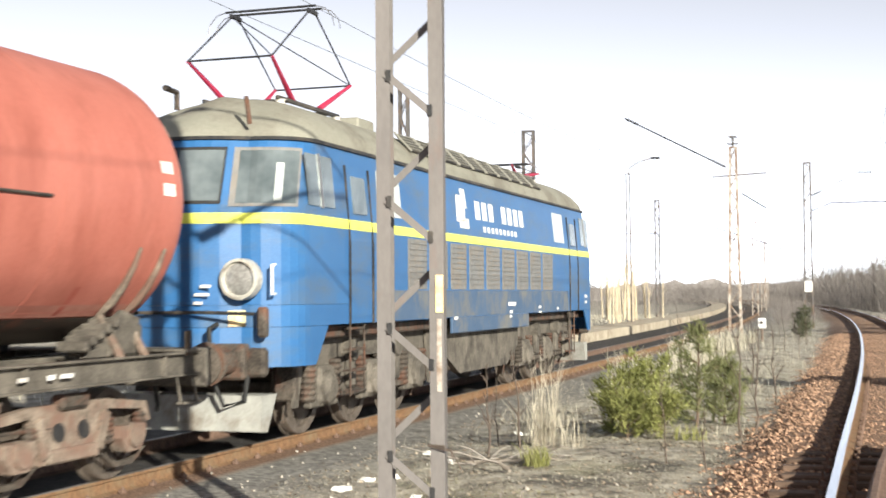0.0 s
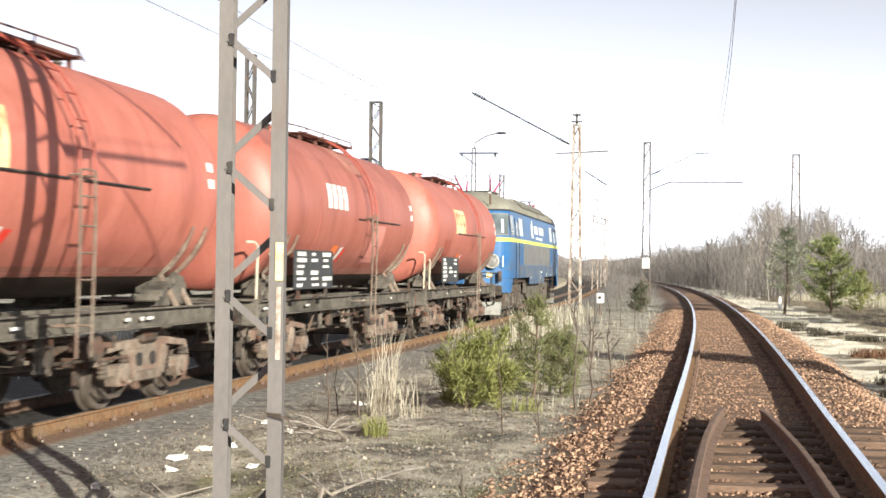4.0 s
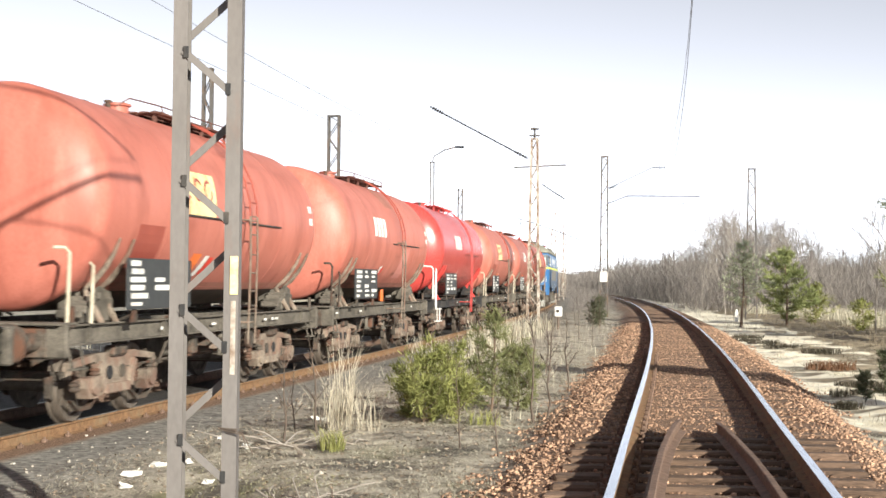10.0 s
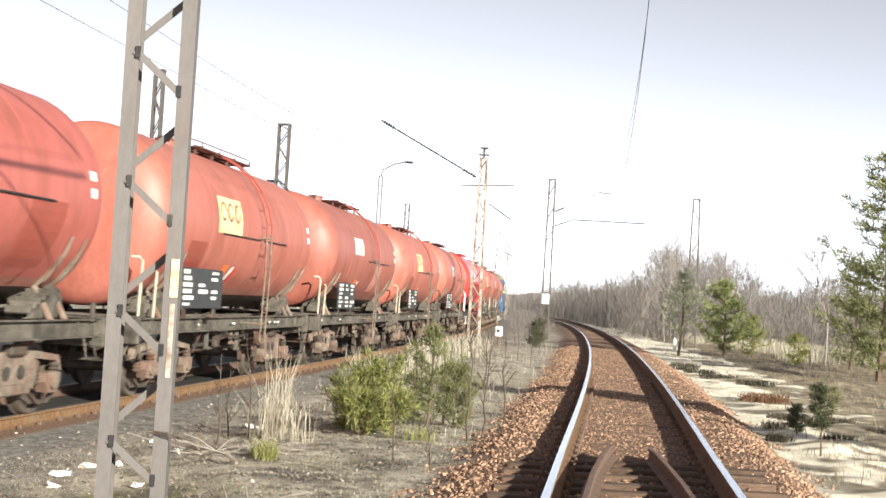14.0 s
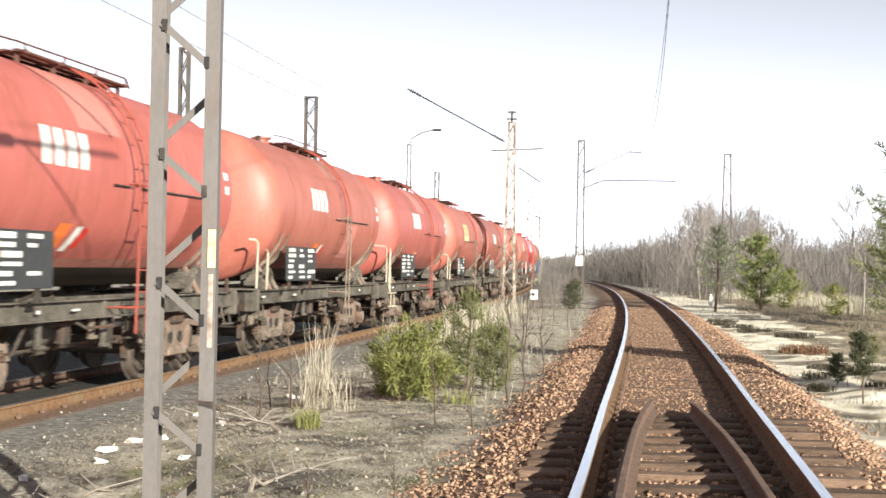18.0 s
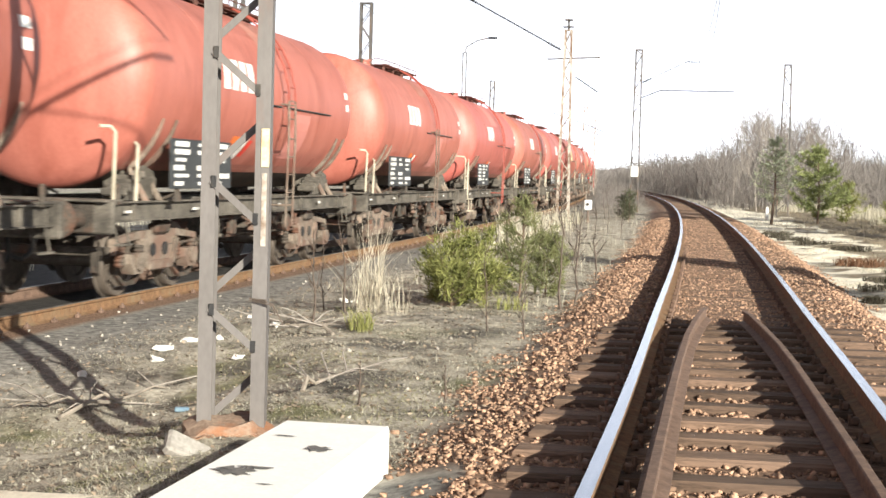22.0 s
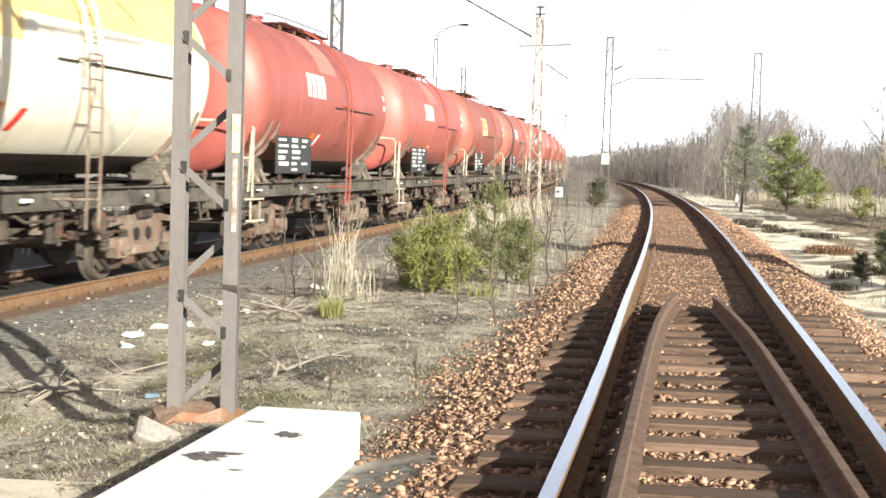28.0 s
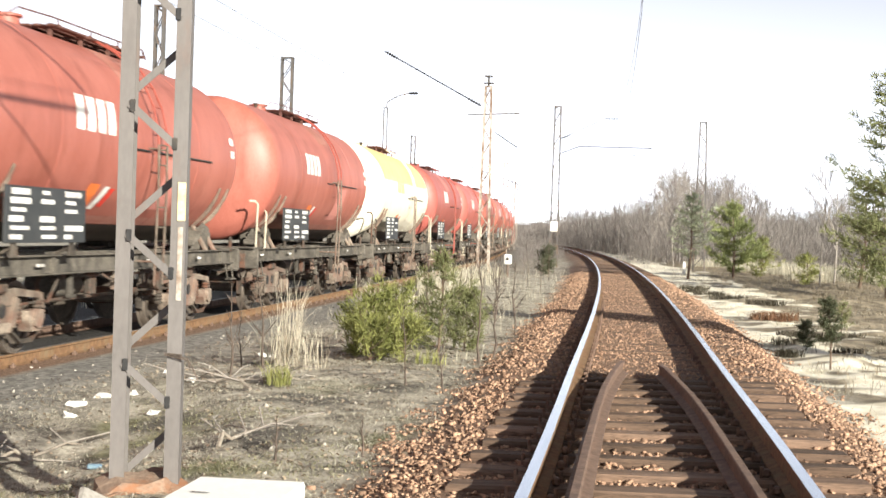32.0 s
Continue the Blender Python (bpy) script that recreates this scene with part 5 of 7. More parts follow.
        # roof ventilators on the slope
        for k in range(10):
            x = -3.6 + 0.82 * k
            a = Matrix.Translation((x, side * 1.19, 4.175)) @ Matrix.Rotation(side * radians(-47), 4, "X")
            g = part("roof_grille", Shape().box((0, 0, 0.008), (0.70, 0.38, 0.03), 0.006, a), BLACK, e, "dark roof ventilation grille")
            s = Shape()
            for z in np.linspace(-0.15, 0.15, 5):
                s.box((0, float(z), 0.03), (0.66, 0.022, 0.02), 0, a)
            for z in (-0.36, 0.36):
                s.box((z, 0, 0.02), (0.05, 0.42, 0.03), 0.006, a)
            part("grille_bars", s, PALEROOF, g, "pale slats of the grille")["kind"] = "stuff"
        part("fuel_skirt", Shape().prism([(-2.3, 1.28), (2.3, 1.28), (2.3, 0.85), (1.5, 0.5), (-1.5, 0.5), (-2.3, 0.85)], side * 1.18, side * 1.30), SILL, e, "dusty equipment box below the body")
    for side in (-1, 1):
        part("side_skirt", Shape().box((0, side * 1.47, 1.34), (4.9, 0.05, 0.28), 0.01), DULLBLUE, e, "dusty blue skirt between the bogies")
    part("underframe", Shape().box((0, 0, 1.36), (16.8, 2.6, 0.16), 0.02).box((0, 0, 0.85), (4.4, 2.4, 0.6), 0.04), GRIME, e)
    for sgn, back in ((1, False), (-1, True)):
        for i0, i1 in ((9.2, 11.85), (12.15, 14.8)):
            g = part("windscreen", end_patch(i0, i1, 2.98, 3.62, 0.016, back), GLASS, e, "broad dark windscreen")
            part("gasket", end_patch(i0 - 0.12, i1 + 0.12, 2.94, 3.66, 0.009, back), RUBBER, g, "dark rubber seal")
        for i0, i1 in ((2.5, 8.4), (15.6, 21.5)):
            c = part("corner_window", end_patch(i0, i1, 2.95, 3.62, 0.012, back), GLASS, e, "curved corner window with painted pale glare")
            part("gasket", end_patch(i0 - 0.3, i1 + 0.3, 2.91, 3.66, 0.008, back), LOUVRE, c, "worn grey window frame")
            # pale strip painted on the pane for its white glare
            part("blind", end_patch(i0 + 1.7, i0 + 2.5, 2.98, 3.46, 0.02, back), BLIND_GLARE, c)
        for y in (-0.95, 0.95):
            m = Matrix.Translation((sgn * 8.82, y, 2.03)) @ Matrix.Rotation(0 if sgn > 0 else math.pi, 4, "Z")
            h = part("headlight", Shape().lathe([(0, 0.25), (0.10, 0.25), (0.15, 0.245), (0.16, 0.21), (0.11, 0.205)], 24, m), RIM, e, "big round headlight with pale rim", smooth=True)
            part("lamp_lens", Shape().lathe([(0.105, 0.206), (0.135, 0.13), (0.14, 0.02)], 20, m), LENS, h, smooth=True)
            part("lamp_hand_rail", Shape().tube([(sgn * 8.72, y * 1.38, 2.2), (sgn * 8.80, y * 1.38, 2.2), (sgn * 8.80, y * 1.38, 1.85), (sgn * 8.72, y * 1.38, 1.85)], 0.02, 6), WHITE, e)
            part("buffer", Shape().box((sgn * 9.0, y * 0.92, 1.06), (0.2, 0.42, 0.42), 0.03).lathe([(0.0, 0.15), (0.30, 0.13), (0.31, 0.10), (0.50, 0.10), (0.52, 0.25), (0.56, 0.25), (0.58, 0.1)], 20, Matrix.Translation((sgn * 9.04, y * 0.92, 1.06)) @ Matrix.Rotation(0 if sgn > 0 else math.pi, 4, "Z")), GRIME, e, smooth=True)
            part("jumper_cable", Shape().tube([(sgn * 8.95, y * 0.7, 1.5), (sgn * 9.15, y * 0.7, 1.45), (sgn * 9.2, y * 0.75, 0.9), (sgn * 9.15, y * 0.9, 0.55), (sgn * 9.0, y * 1.1, 0.6), (sgn * 8.95, y * 1.15, 1.1)], 0.03, 7), RUBBER, e, smooth=True)
            part("lamp_box", Shape().box((sgn * 8.85, y * 1.28, 1.52), (0.12, 0.12, 0.36), 0.03), GRIME, e)
            part("warning_plate", end_patch(7.6 if y * (1 if not back else -1) > 0 else 16.4 - 1.0, 8.6 if y * (1 if not back else -1) > 0 else 16.4, 1.47, 1.66, 0.01, back), YELLOW, e, "plain yellow plate")
        part("bufferbeam", Shape().box((sgn * 8.92, 0, 1.05), (0.16, 2.6, 0.34), 0.04), GRIME, e, "dusty buffer beam")
        part("snow_plough", Shape().prism([(sgn * 8.55, 0.66), (sgn * 8.95, 0.66), (sgn * 8.98, 0.24), (sgn * 8.80, 0.22)], -1.25, 1.25), PLOUGH, e, "grey snow plough")
        part("coupling", Shape().box((sgn * 9.2, 0, 1.03), (0.35, 0.07, 0.12), 0.01).tube([(sgn * 9.3, 0, 1.05), (sgn * 9.5, 0, 0.96), (sgn * 9.6, 0, 0.93)], 0.035, 6), GRIME, e)
        s = Shape()
        for y, z, w_ in ((-0.55, 1.95, 0.14), (-0.5, 1.85, 0.20), (-0.45, 1.75, 0.12)):
            s.box((sgn * 9.03, y, z), (0.012, w_, 0.035))
        part("end_lettering", s, WHITE, e, "white bars of lettering too small to read")["kind"] = "stuff"
        part("end_rail", Shape().tube([(sgn * 9.05, -1.2, 1.62), (sgn * 9.12, -0.6, 1.64), (sgn * 9.12, 0.6, 1.64), (sgn * 9.05, 1.2, 1.62)], 0.022, 6), BLACK, e)
        part("roof_horn", Shape().tube([(sgn * 8.2, 0.3, 4.2), (sgn * 8.2, 0.3, 4.42), (sgn * 8.5, 0.3, 4.44)], 0.04, 8).tube([(sgn * 8.35, -0.8, 3.95), (sgn * 8.45, -0.8, 4.28)], 0.03, 6), GRIME, e)
        part("wiper", Shape().tube([(sgn * 8.86, 0.75, 3.66), (sgn * 8.98, 0.55, 3.10)], 0.014, 5), PORCELAIN, e)
    pantograph(e, -6.0, True)
    pantograph(e, 5.6, False)
    s = Shape().box((-3.2, 0.1, 4.56), (0.7, 0.8, 0.22), 0.03).box((1.0, 0, 4.52), (1.4, 0.9, 0.14), 0.03).tube([(-4.6, 0.4, 4.62), (4.6, 0.4, 4.62)], 0.025, 6)
    part("roof_housing", s, ROOF, e)
    s = Shape()
    for x in (-4.0, -2.0, 0.0, 2.0, 4.0):
        s.lathe([(q, 0.05 if n % 2 else 0.08) for n, q in enumerate(np.linspace(4.42, 4.62, 8))], 10, Matrix.Translation((x, 0.4, 0)) @ Matrix.Rotation(-math.pi / 2, 4, "Y"))
    part("roof_insulators", s, PORCELAIN, e, smooth=True)
    engine_bogie(e, -5.15)
    engine_bogie(e, 5.15)
    return e


engine_ = engine()
off = -33.0 + 4.0 + PITCH * 3 + PITCH / 2 + 9.62
engine_.matrix_basis = on_track(off)
TRAIN.append((engine_, off, 0))


# ---------------------------------------------------------------- masts, wires and things beside the track
def channel(s, x, y, z0, z1, top_shift=0.0, w=0.09, d=0.05, face=1):
    """An upright channel section, open towards +-x."""
    t = 0.009
    for a, b, ww, dd in ((0, 0, t, w), (face * d / 2, w / 2, d, t), (face * d / 2, -w / 2, d, t)):
        pts = []
        for z, sh in ((z0, 0), (z1, top_shift)):
            pts += [(x + a + sh + i * ww / 2, y + b + j * dd / 2, z) for i, j in ((-1, -1), (1, -1), (1, 1), (-1, 1))]
        s.add(pts, [(0, 3, 2, 1), (4, 5, 6, 7), (0, 1, 5, 4), (1, 2, 6, 5), (2, 3, 7, 6), (3, 0, 4, 7)])


def flat_bar(p, q, w=0.045, t=0.008, normal=(0, 1, 0)):
    """A flat bar between two places, its broad side square to normal."""
    p, q, n = Vector(p), Vector(q), Vector(normal)
    d = (q - p).normalized()
    s = d.cross(n).normalized()
    n = s.cross(d)
    pts = [o + s * i * w / 2 + n * j * t / 2 for o in (p, q) for i, j in ((-1, -1), (1, -1), (1, 1), (-1, 1))]
    return Shape().add(pts, [(0, 3, 2, 1), (4, 5, 6, 7), (0, 1, 5, 4), (1, 2, 6, 5), (2, 3, 7, 6), (3, 0, 4, 7)])


def near_mast():
    x0, y0, z0 = -3.02, 8.0, -0.36
    m = thing("lattice_mast", "grey-brown two-legged lattice catenary mast on a rust-stained footing", "catenary mast", "catenary masts", at=pose(x0, y0, z0, 0, 0, 12))
    half, h = 0.169, 8.6
    for i in (-1, 1):
        # each leg: a channel with its web outwards
        x_, w_, d_, t_ = i * half, 0.046, 0.07, 0.010
        ring = [(x_ - i * w_, -d_), (x_ + i * w_, -d_), (x_ + i * w_, d_), (x_ - i * w_, d_), (x_ - i * w_, d_ - t_), (x_ + i * (w_ - t_), d_ - t_), (x_ + i * (w_ - t_), -d_ + t_), (x_ - i * w_, -d_ + t_)]
        s = Shape()
        s.v = [(x, y, z) for z in (0.0, h) for x, y in ring]
        s.f = [(q, (q + 1) % 8, 8 + (q + 1) % 8, 8 + q) for q in range(8)] + [tuple(range(8)), tuple(range(8, 16))]
        s.k = [0] * 10
        part("leg", s, MAST, m, "painted steel channel leg, rusty near the ground")
    for k in range(-2, 8):
        z = 2.16 + 0.81 * k
        if z > h - 0.4:
            break
        part("lacing_bar", flat_bar((-half + 0.02, -0.079, z + 0.26), (half - 0.02, -0.079, z)), MAST, m)
        part("lacing_bar", flat_bar((half - 0.02, 0.079, z - 0.17), (-half + 0.02, 0.079, z - 0.45)), MAST, m)
        # small black boxes stand in for shadows at the lacing joints
        for i, g in ((-1, 0.25), (1, 0.02)):
            part("gusset", Shape().box((i * (half - 0.036), -0.080, z + g), (0.034, 0.012, 0.075), 0.004), BLACK, m, "black mark for the shadow at a lacing joint")
    part("yellow_plate", Shape().box((half + 0.018, -0.076, 1.82), (0.050, 0.006, 0.24), 0.002), YELLOW, m, "plain faded yellow plate")
    part("peeled_strip", Shape().box((half + 0.015, -0.073, 1.43), (0.032, 0.004, 0.46)), BIRD, m, "pale orange strip where the paint has peeled")
    for z, p in ((0.85, (-0.03, 0.12)), (0.86, (0.02, -0.1))):
        part("tie_wire", Shape().tube([(half + 0.05, -0.09, z), (half - 0.06, -0.095, z + 0.01), (half + 0.09, -0.12, z - 0.02), (half + 0.14 + p[0], -0.13, z - 0.12 + p[1] * 0.3)], 0.004, 5), TWIG, m)
    foot = Shape()
    rng = random.Random(4)
    ring = [(0.38 * math.cos(a) * rng.uniform(0.8, 1.15), 0.30 * math.sin(a) * rng.uniform(0.85, 1.2)) for a in np.linspace(0, 6.28, 13)[:-1]]
    for zz, g in ((-0.35, 1.15), (-0.06, 1.05), (0.03, 0.9), (0.08, 0.6)):
        foot.v += [(x * g + rng.uniform(-0.035, 0.035), y * g + rng.uniform(-0.03, 0.03), zz + rng.uniform(-0.035, 0.035)) for x, y in ring]
    for i in range(3):
        for j in range(12):
            foot.f.append((i * 12 + j, i * 12 + (j + 1) % 12, (i + 1) * 12 + (j + 1) % 12, (i + 1) * 12 + j))
    foot.f.append(tuple(range(36, 48)))
    foot.k = [0] * len(foot.f)
    part("footing", foot, RUSTSTONE, m, "crumbling rust-stained concrete footing")
    # cantilever over the near track, square to it
    turn = Matrix.Rotation(radians(-12), 4, "Z")

    def c(x, z, y=0.0):
        return tuple(turn @ Vector((x - x0, y, z - z0)))

    part("inclined_tube", Shape().tube([c(-2.86, 4.95), c(-2.60, 4.85), c(0.25, 6.38)], 0.034, 8), PIPE, m)
    part("top_tube", Shape().tube([c(-2.86, 7.05), c(0.15, 6.62)], 0.024, 8), PIPE, m)
    part("steady_arm", Shape().tube([c(-2.05, 5.14), c(0.35, 5.10)], 0.015, 6), PIPE, m)
    for x, z in ((-2.58, 4.86), (-2.55, 7.0)):
        s = Shape()
        for q in range(5):
            s.tube([c(x + 0.07 * q, z + 0.038 * q * (1 if z < 6 else -0.3)), c(x + 0.07 * q + 0.03, z + 0.038 * q * (1 if z < 6 else -0.3) + 0.01)], 0.075, 10)
        part("insulator", s, PORCELAIN, m)
    return m


near_mast()


def lattice_mast(x, y, h, label, width=0.36, mat=MASTFAR, taper=0.75, turn=0.0, group="catenary masts", base=False, thick=0.048):
    """A four-legged lattice mast with zigzag lacing."""
    z0 = float(ground_z(x, y)) - 0.05
    m = thing("lattice_mast", label, "catenary mast", group, at=pose(x, y, z0, 0, 0, turn))
    w0, w1 = width / 2, width / 2 * taper
    for i in (-1, 1):
        for j in (-1, 1):
            part("leg", Shape().tube([(i * w0, j * w0 * 0.6, 0), (i * w1, j * w1 * 0.6, h)], thick, 4), mat, m)
    z, step_ = 0.3, 0.62
    s = Shape()
    k = 0
    while z < h - 0.1:
        q = min(h, z + step_)
        a, b = w0 + (w1 - w0) * z / h, w0 + (w1 - w0) * q / h
        for j in (-1, 1):
            i = 1 if k % 2 else -1
            s.tube([(i * a, j * a * 0.6, z), (-i * b, j * b * 0.6, q)], 0.022, 4)
        z, k = q, k + 1
    s.box((0, 0, h), (w1 * 2 + 0.08, w1 * 1.2 + 0.08, 0.05))
    part("lacing", s, mat, m, "zigzag lacing bars")["kind"] = "stuff"
    if base:
        part("footing", Shape().box((0, 0, 0.05), (width + 0.3, width + 0.2, 0.5), 0.04), CONCRETE, m, "concrete footing")
    return m


def insulator_string(parent, p, q, n=5, r=0.07):
    s = Shape().tube([p, q], 0.012, 5)
    p, q = Vector(p), Vector(q)
    for k in range(n):
        c = p.lerp(q, (k + 0.5) / n)
        d = (q - p).normalized() * 0.02
        s.tube([c - d, c + d], r, 8)
    part("insulator", s, PIPE, parent, "dark insulator string")


# mast with a white plate and an arm over the near track
m = lattice_mast(-4.65, 71.0, 8.6, "tall lattice catenary mast with a white plate", 0.42)
part("white_plate", Shape().box((0, -0.22, 2.20), (0.40, 0.02, 0.54), 0.01), WHITE, m, "plain white plate on the mast")
part("cantilever_tube", Shape().tube([(0.2, 0, 6.1), (1.2, 0, 6.5), (5.0, 0, 6.48)], 0.030, 6), PIPE, m)
part("stay", Shape().tube([(0.2, 0, 6.9), (2.6, 0, 8.05)], 0.018, 5), PIPE, m)
insulator_string(m, (0.25, 0, 6.9), (0.7, 0, 7.1))
insulator_string(m, (2.55, 0, 8.0), (3.2, 0, 8.0))
part("steady_arm", Shape().tube([(4.2, 0, 6.4), (4.2, 0, 6.1), (3.0, 0, 5.9)], 0.018, 5), PIPE, m)
# mast between the tracks with long booms
m = lattice_mast(-6.87, 58.0, 8.3, "pale rust-streaked lattice mast between the tracks with booms", 0.50, BIRD, 0.5, thick=0.06)
part("boom", Shape().tube([(-0.3, 0, 7.45), (-4.7, 0, 9.8)], 0.032, 6), PIPE, m, "long dark boom over the goods track")
part("boom", Shape().tube([(0.35, 0, 6.3), (1.35, 0, 5.65)], 0.028, 6), PIPE, m, "short dark boom")
part("cross_arm", Shape().tube([(-0.9, 0, 7.05), (1.4, 0, 7.15)], 0.030, 6), MASTFAR, m)
part("cap", Shape().box((0, 0, 8.45), (0.45, 0.25, 0.04), 0.01).tube([(0, 0, 8.3), (0, 0, 8.8)], 0.05, 6).box((0, 0, 8.75), (0.34, 0.25, 0.06), 0.02), MASTFAR, m, "dark bracket at the mast's top")
insulator_string(m, (-0.35, 0, 7.48), (-0.9, 0, 7.77))
insulator_string(m, (-4.1, 0, 9.48), (-4.6, 0, 9.75))
for x, y, h in ((-12.2, 118.0, 8.2), (-14.2, 146.0, 8.4), (-16.8, 176.0, 8.6)):
    m = lattice_mast(x, y, h, "distant pale rusty mast beside the goods track", 0.5, BIRD, 0.7)
    part("cross_arm", Shape().tube([(-3.4, 0, h - 0.4), (0, 0, h - 1.5), (2.4, 0, h - 2.4)], 0.04, 5), PIPE, m)
    if y < 130:
        part("white_plate", Shape().box((-0.1, -0.28, 3.4), (0.8, 0.02, 0.9), 0.01), WHITE, m, "plain white plate on the mast")
for x, y, w in ((-15.0, 39.5, 0.26), (-14.2, 51.5, 0.42), (-16.3, 93.0, 0.3)):
    m = lattice_mast(x, y, 8.6, "grey lattice mast behind the train", w, MASTFAR, 1.0)
    part("cross_arm", Shape().tube([(-2.6, 0, 6.3), (0, 0, 6.3), (0.7, 0, 5.6)], 0.032, 5), PIPE, m)
    insulator_string(m, (-0.6, 0, 6.3), (-0.2, 0, 6.3))
m = thing("street_lamp", "slim double-post lamp with an outreaching arm behind the tracks", "lamp post", at=pose(-14.8, 75.0, -0.5))
part("post", Shape().tube([(-0.12, 0, 0), (-0.10, 0, 8.8)], [0.06, 0.04], 6).tube([(0.12, 0, 0), (0.10, 0, 8.8)], [0.06, 0.04], 6).box((0, 0, 8.8), (0.3, 0.1, 0.05)), MASTFAR, m)
part("arm", Shape().tube([(0, 0, 8.8), (0.1, 0, 9.15), (0.7, 0, 9.5), (1.5, 0, 9.7)], 0.035, 6), MASTFAR, m)
part("lamp_head", Shape().box((1.6, 0, 9.66), (0.5, 0.2, 0.12), 0.03), PIPE, m)
lattice_mast(3.16, 75.0, 8.3, "lattice mast rising behind the pine trees", 0.62, MASTFAR, 0.55)
# overhead wires
wires = thing("overhead_wires", "thin overhead contact and carrier wires of the tracks", "overhead wire")


def wire(f, z, sag, y0, y1, dx=0.0):
    pts = []
    for q in np.linspace(0, 1, 13):
        y = y0 + (y1 - y0) * q
        pts.append((float(f(y)) + dx, y, z - sag * 4 * q * (1 - q)))
    return pts


for y0, y1 in ((-55, 8), (8, 71), (71, 134), (134, 197)):
    part("carrier_wire", Shape().tube(wire(near_x, 6.62 if y0 < 0 else 7.4, 0.8, y0, y1), 0.0065, 4), COPPER, wires)
    part("contact_wire", Shape().tube(wire(near_x, 5.3, 0.05, y0, y1, -0.1), 0.0065, 4), COPPER, wires)
for y0, y1 in ((-60, -2), (-2, 58), (58, 118), (118, 176), (176, 240)):
    part("carrier_wire", Shape().tube(wire(goods_x, 6.6, 0.8, y0, y1), 0.005, 4), COPPER, wires)
    part("contact_wire", Shape().tube(wire(goods_x, 5.33, 0.05, y0, y1), 0.005, 4), COPPER, wires)

# raised concrete block, worn flush slab, footing stones and litter
s = Shape().box((0, 0, 0), (0.62, 4.2, 0.34), 0.02)
rng = random.Random(8)
s.v = [(x + rng.uniform(-0.006, 0.006), y + rng.uniform(-0.012, 0.012), z + rng.uniform(-0.004, 0.004)) for x, y, z in s.v]
block = single("concrete_block", s, CONCRETE, "long bright concrete block with dark stains beside the track", "concrete block", at=pose(-2.045, 5.05, -0.255, 0, 0, 0.6))
for cx, cy, rx, ry, sd in ((-0.12, 0.76, 0.12, 0.12, 1), (0.10, 1.36, 0.085, 0.075, 2), (-0.05, 0.86, 0.10, 0.03, 5), (-0.15, 1.62, 0.07, 0.02, 7), (0.10, 0.55, 0.05, 0.012, 9)):
    rng = random.Random(sd)
    t = Shape()
    n_ = 22
    t.v = [(cx, cy, 0.1745)] + [(cx + rx * math.cos(a) * rng.uniform(0.45, 1.1), cy + ry * math.sin(a) * rng.uniform(0.45, 1.1), 0.1745) for a in np.linspace(0, 6.28, n_ + 1)[:-1]]
    t.f = [(0, i + 1, (i + 1) % n_ + 1) for i in range(n_)]
    t.k = [0] * n_
    part("stain", t, TAR, block, "dark tar stain")
s = Shape().box((0, 0, 0), (1.5, 1.9, 0.30), 0.05)
s.v = [(x + 0.06 * math.sin(7 * y + 3), y + 0.09 * math.sin(6 * x), z) for x, y, z in s.v]
single("ground_slab", s, SANDSLAB, "pale worn concrete slab flush with the ground", "slab", at=pose(-3.30, 5.25, -0.505, 0, 0, 14))
s = Shape().box((0, 0, 0), (0.29, 0.17, 0.08), 0.02)
single("stone_piece", s, GREYSTONE, "broken grey concrete lump leaning at the mast's foot", "rubble", at=pose(-3.03, 7.30, -0.345, 38, 28, 35))
for x, y, a, b in ((-5.40, 12.99, 0.22, 0.20), (-5.47, 12.52, 0.30, 0.17), (-4.50, 12.04, 0.12, 0.09), (-5.29, 11.94, 0.15, 0.09), (-5.10, 13.06, 0.14, 0.08), (-5.55, 15.4, 0.22, 0.12), (-4.9, 14.3, 0.12, 0.08), (-5.7, 11.2, 0.10, 0.07), (-5.0, 17.6, 0.26, 0.14)):
    rng = random.Random(int(x * 100))
    s = Shape().box((0, 0, 0.02), (a * 0.55, b * 0.6, 0.035), 0.012)
    s.v = [(p[0] + rng.uniform(-0.04, 0.04), p[1] + rng.uniform(-0.03, 0.03), max(0.0, p[2] * rng.uniform(0.4, 1.9))) for p in s.v]
    single("litter_piece", s, SCRAP, "crumpled white scrap lying on the cinders", "litter", "white scraps", at=pose(x, y, float(ground_z(x, y)), 0, 0, rng.uniform(0, 180)))
BLUEBAG = material("blue_plastic_scrap", (0.10, 0.17, 0.26), (0.18, 0.26, 0.30), 9, 0.4, bump=0.3)
s = Shape().box((0, 0, 0.02), (0.12, 0.06, 0.04), 0.01)
single("plastic_scrap", s, BLUEBAG, "small blue plastic scrap on the ground", "litter", at=pose(-4.30, 10.22, float(ground_z(-4.30, 10.22)), 0, 0, 20))


PALEWOOD = material("bleached_dead_wood", (0.17, 0.145, 0.12), (0.34, 0.295, 0.245), 6, 0.9, bump=0.4)


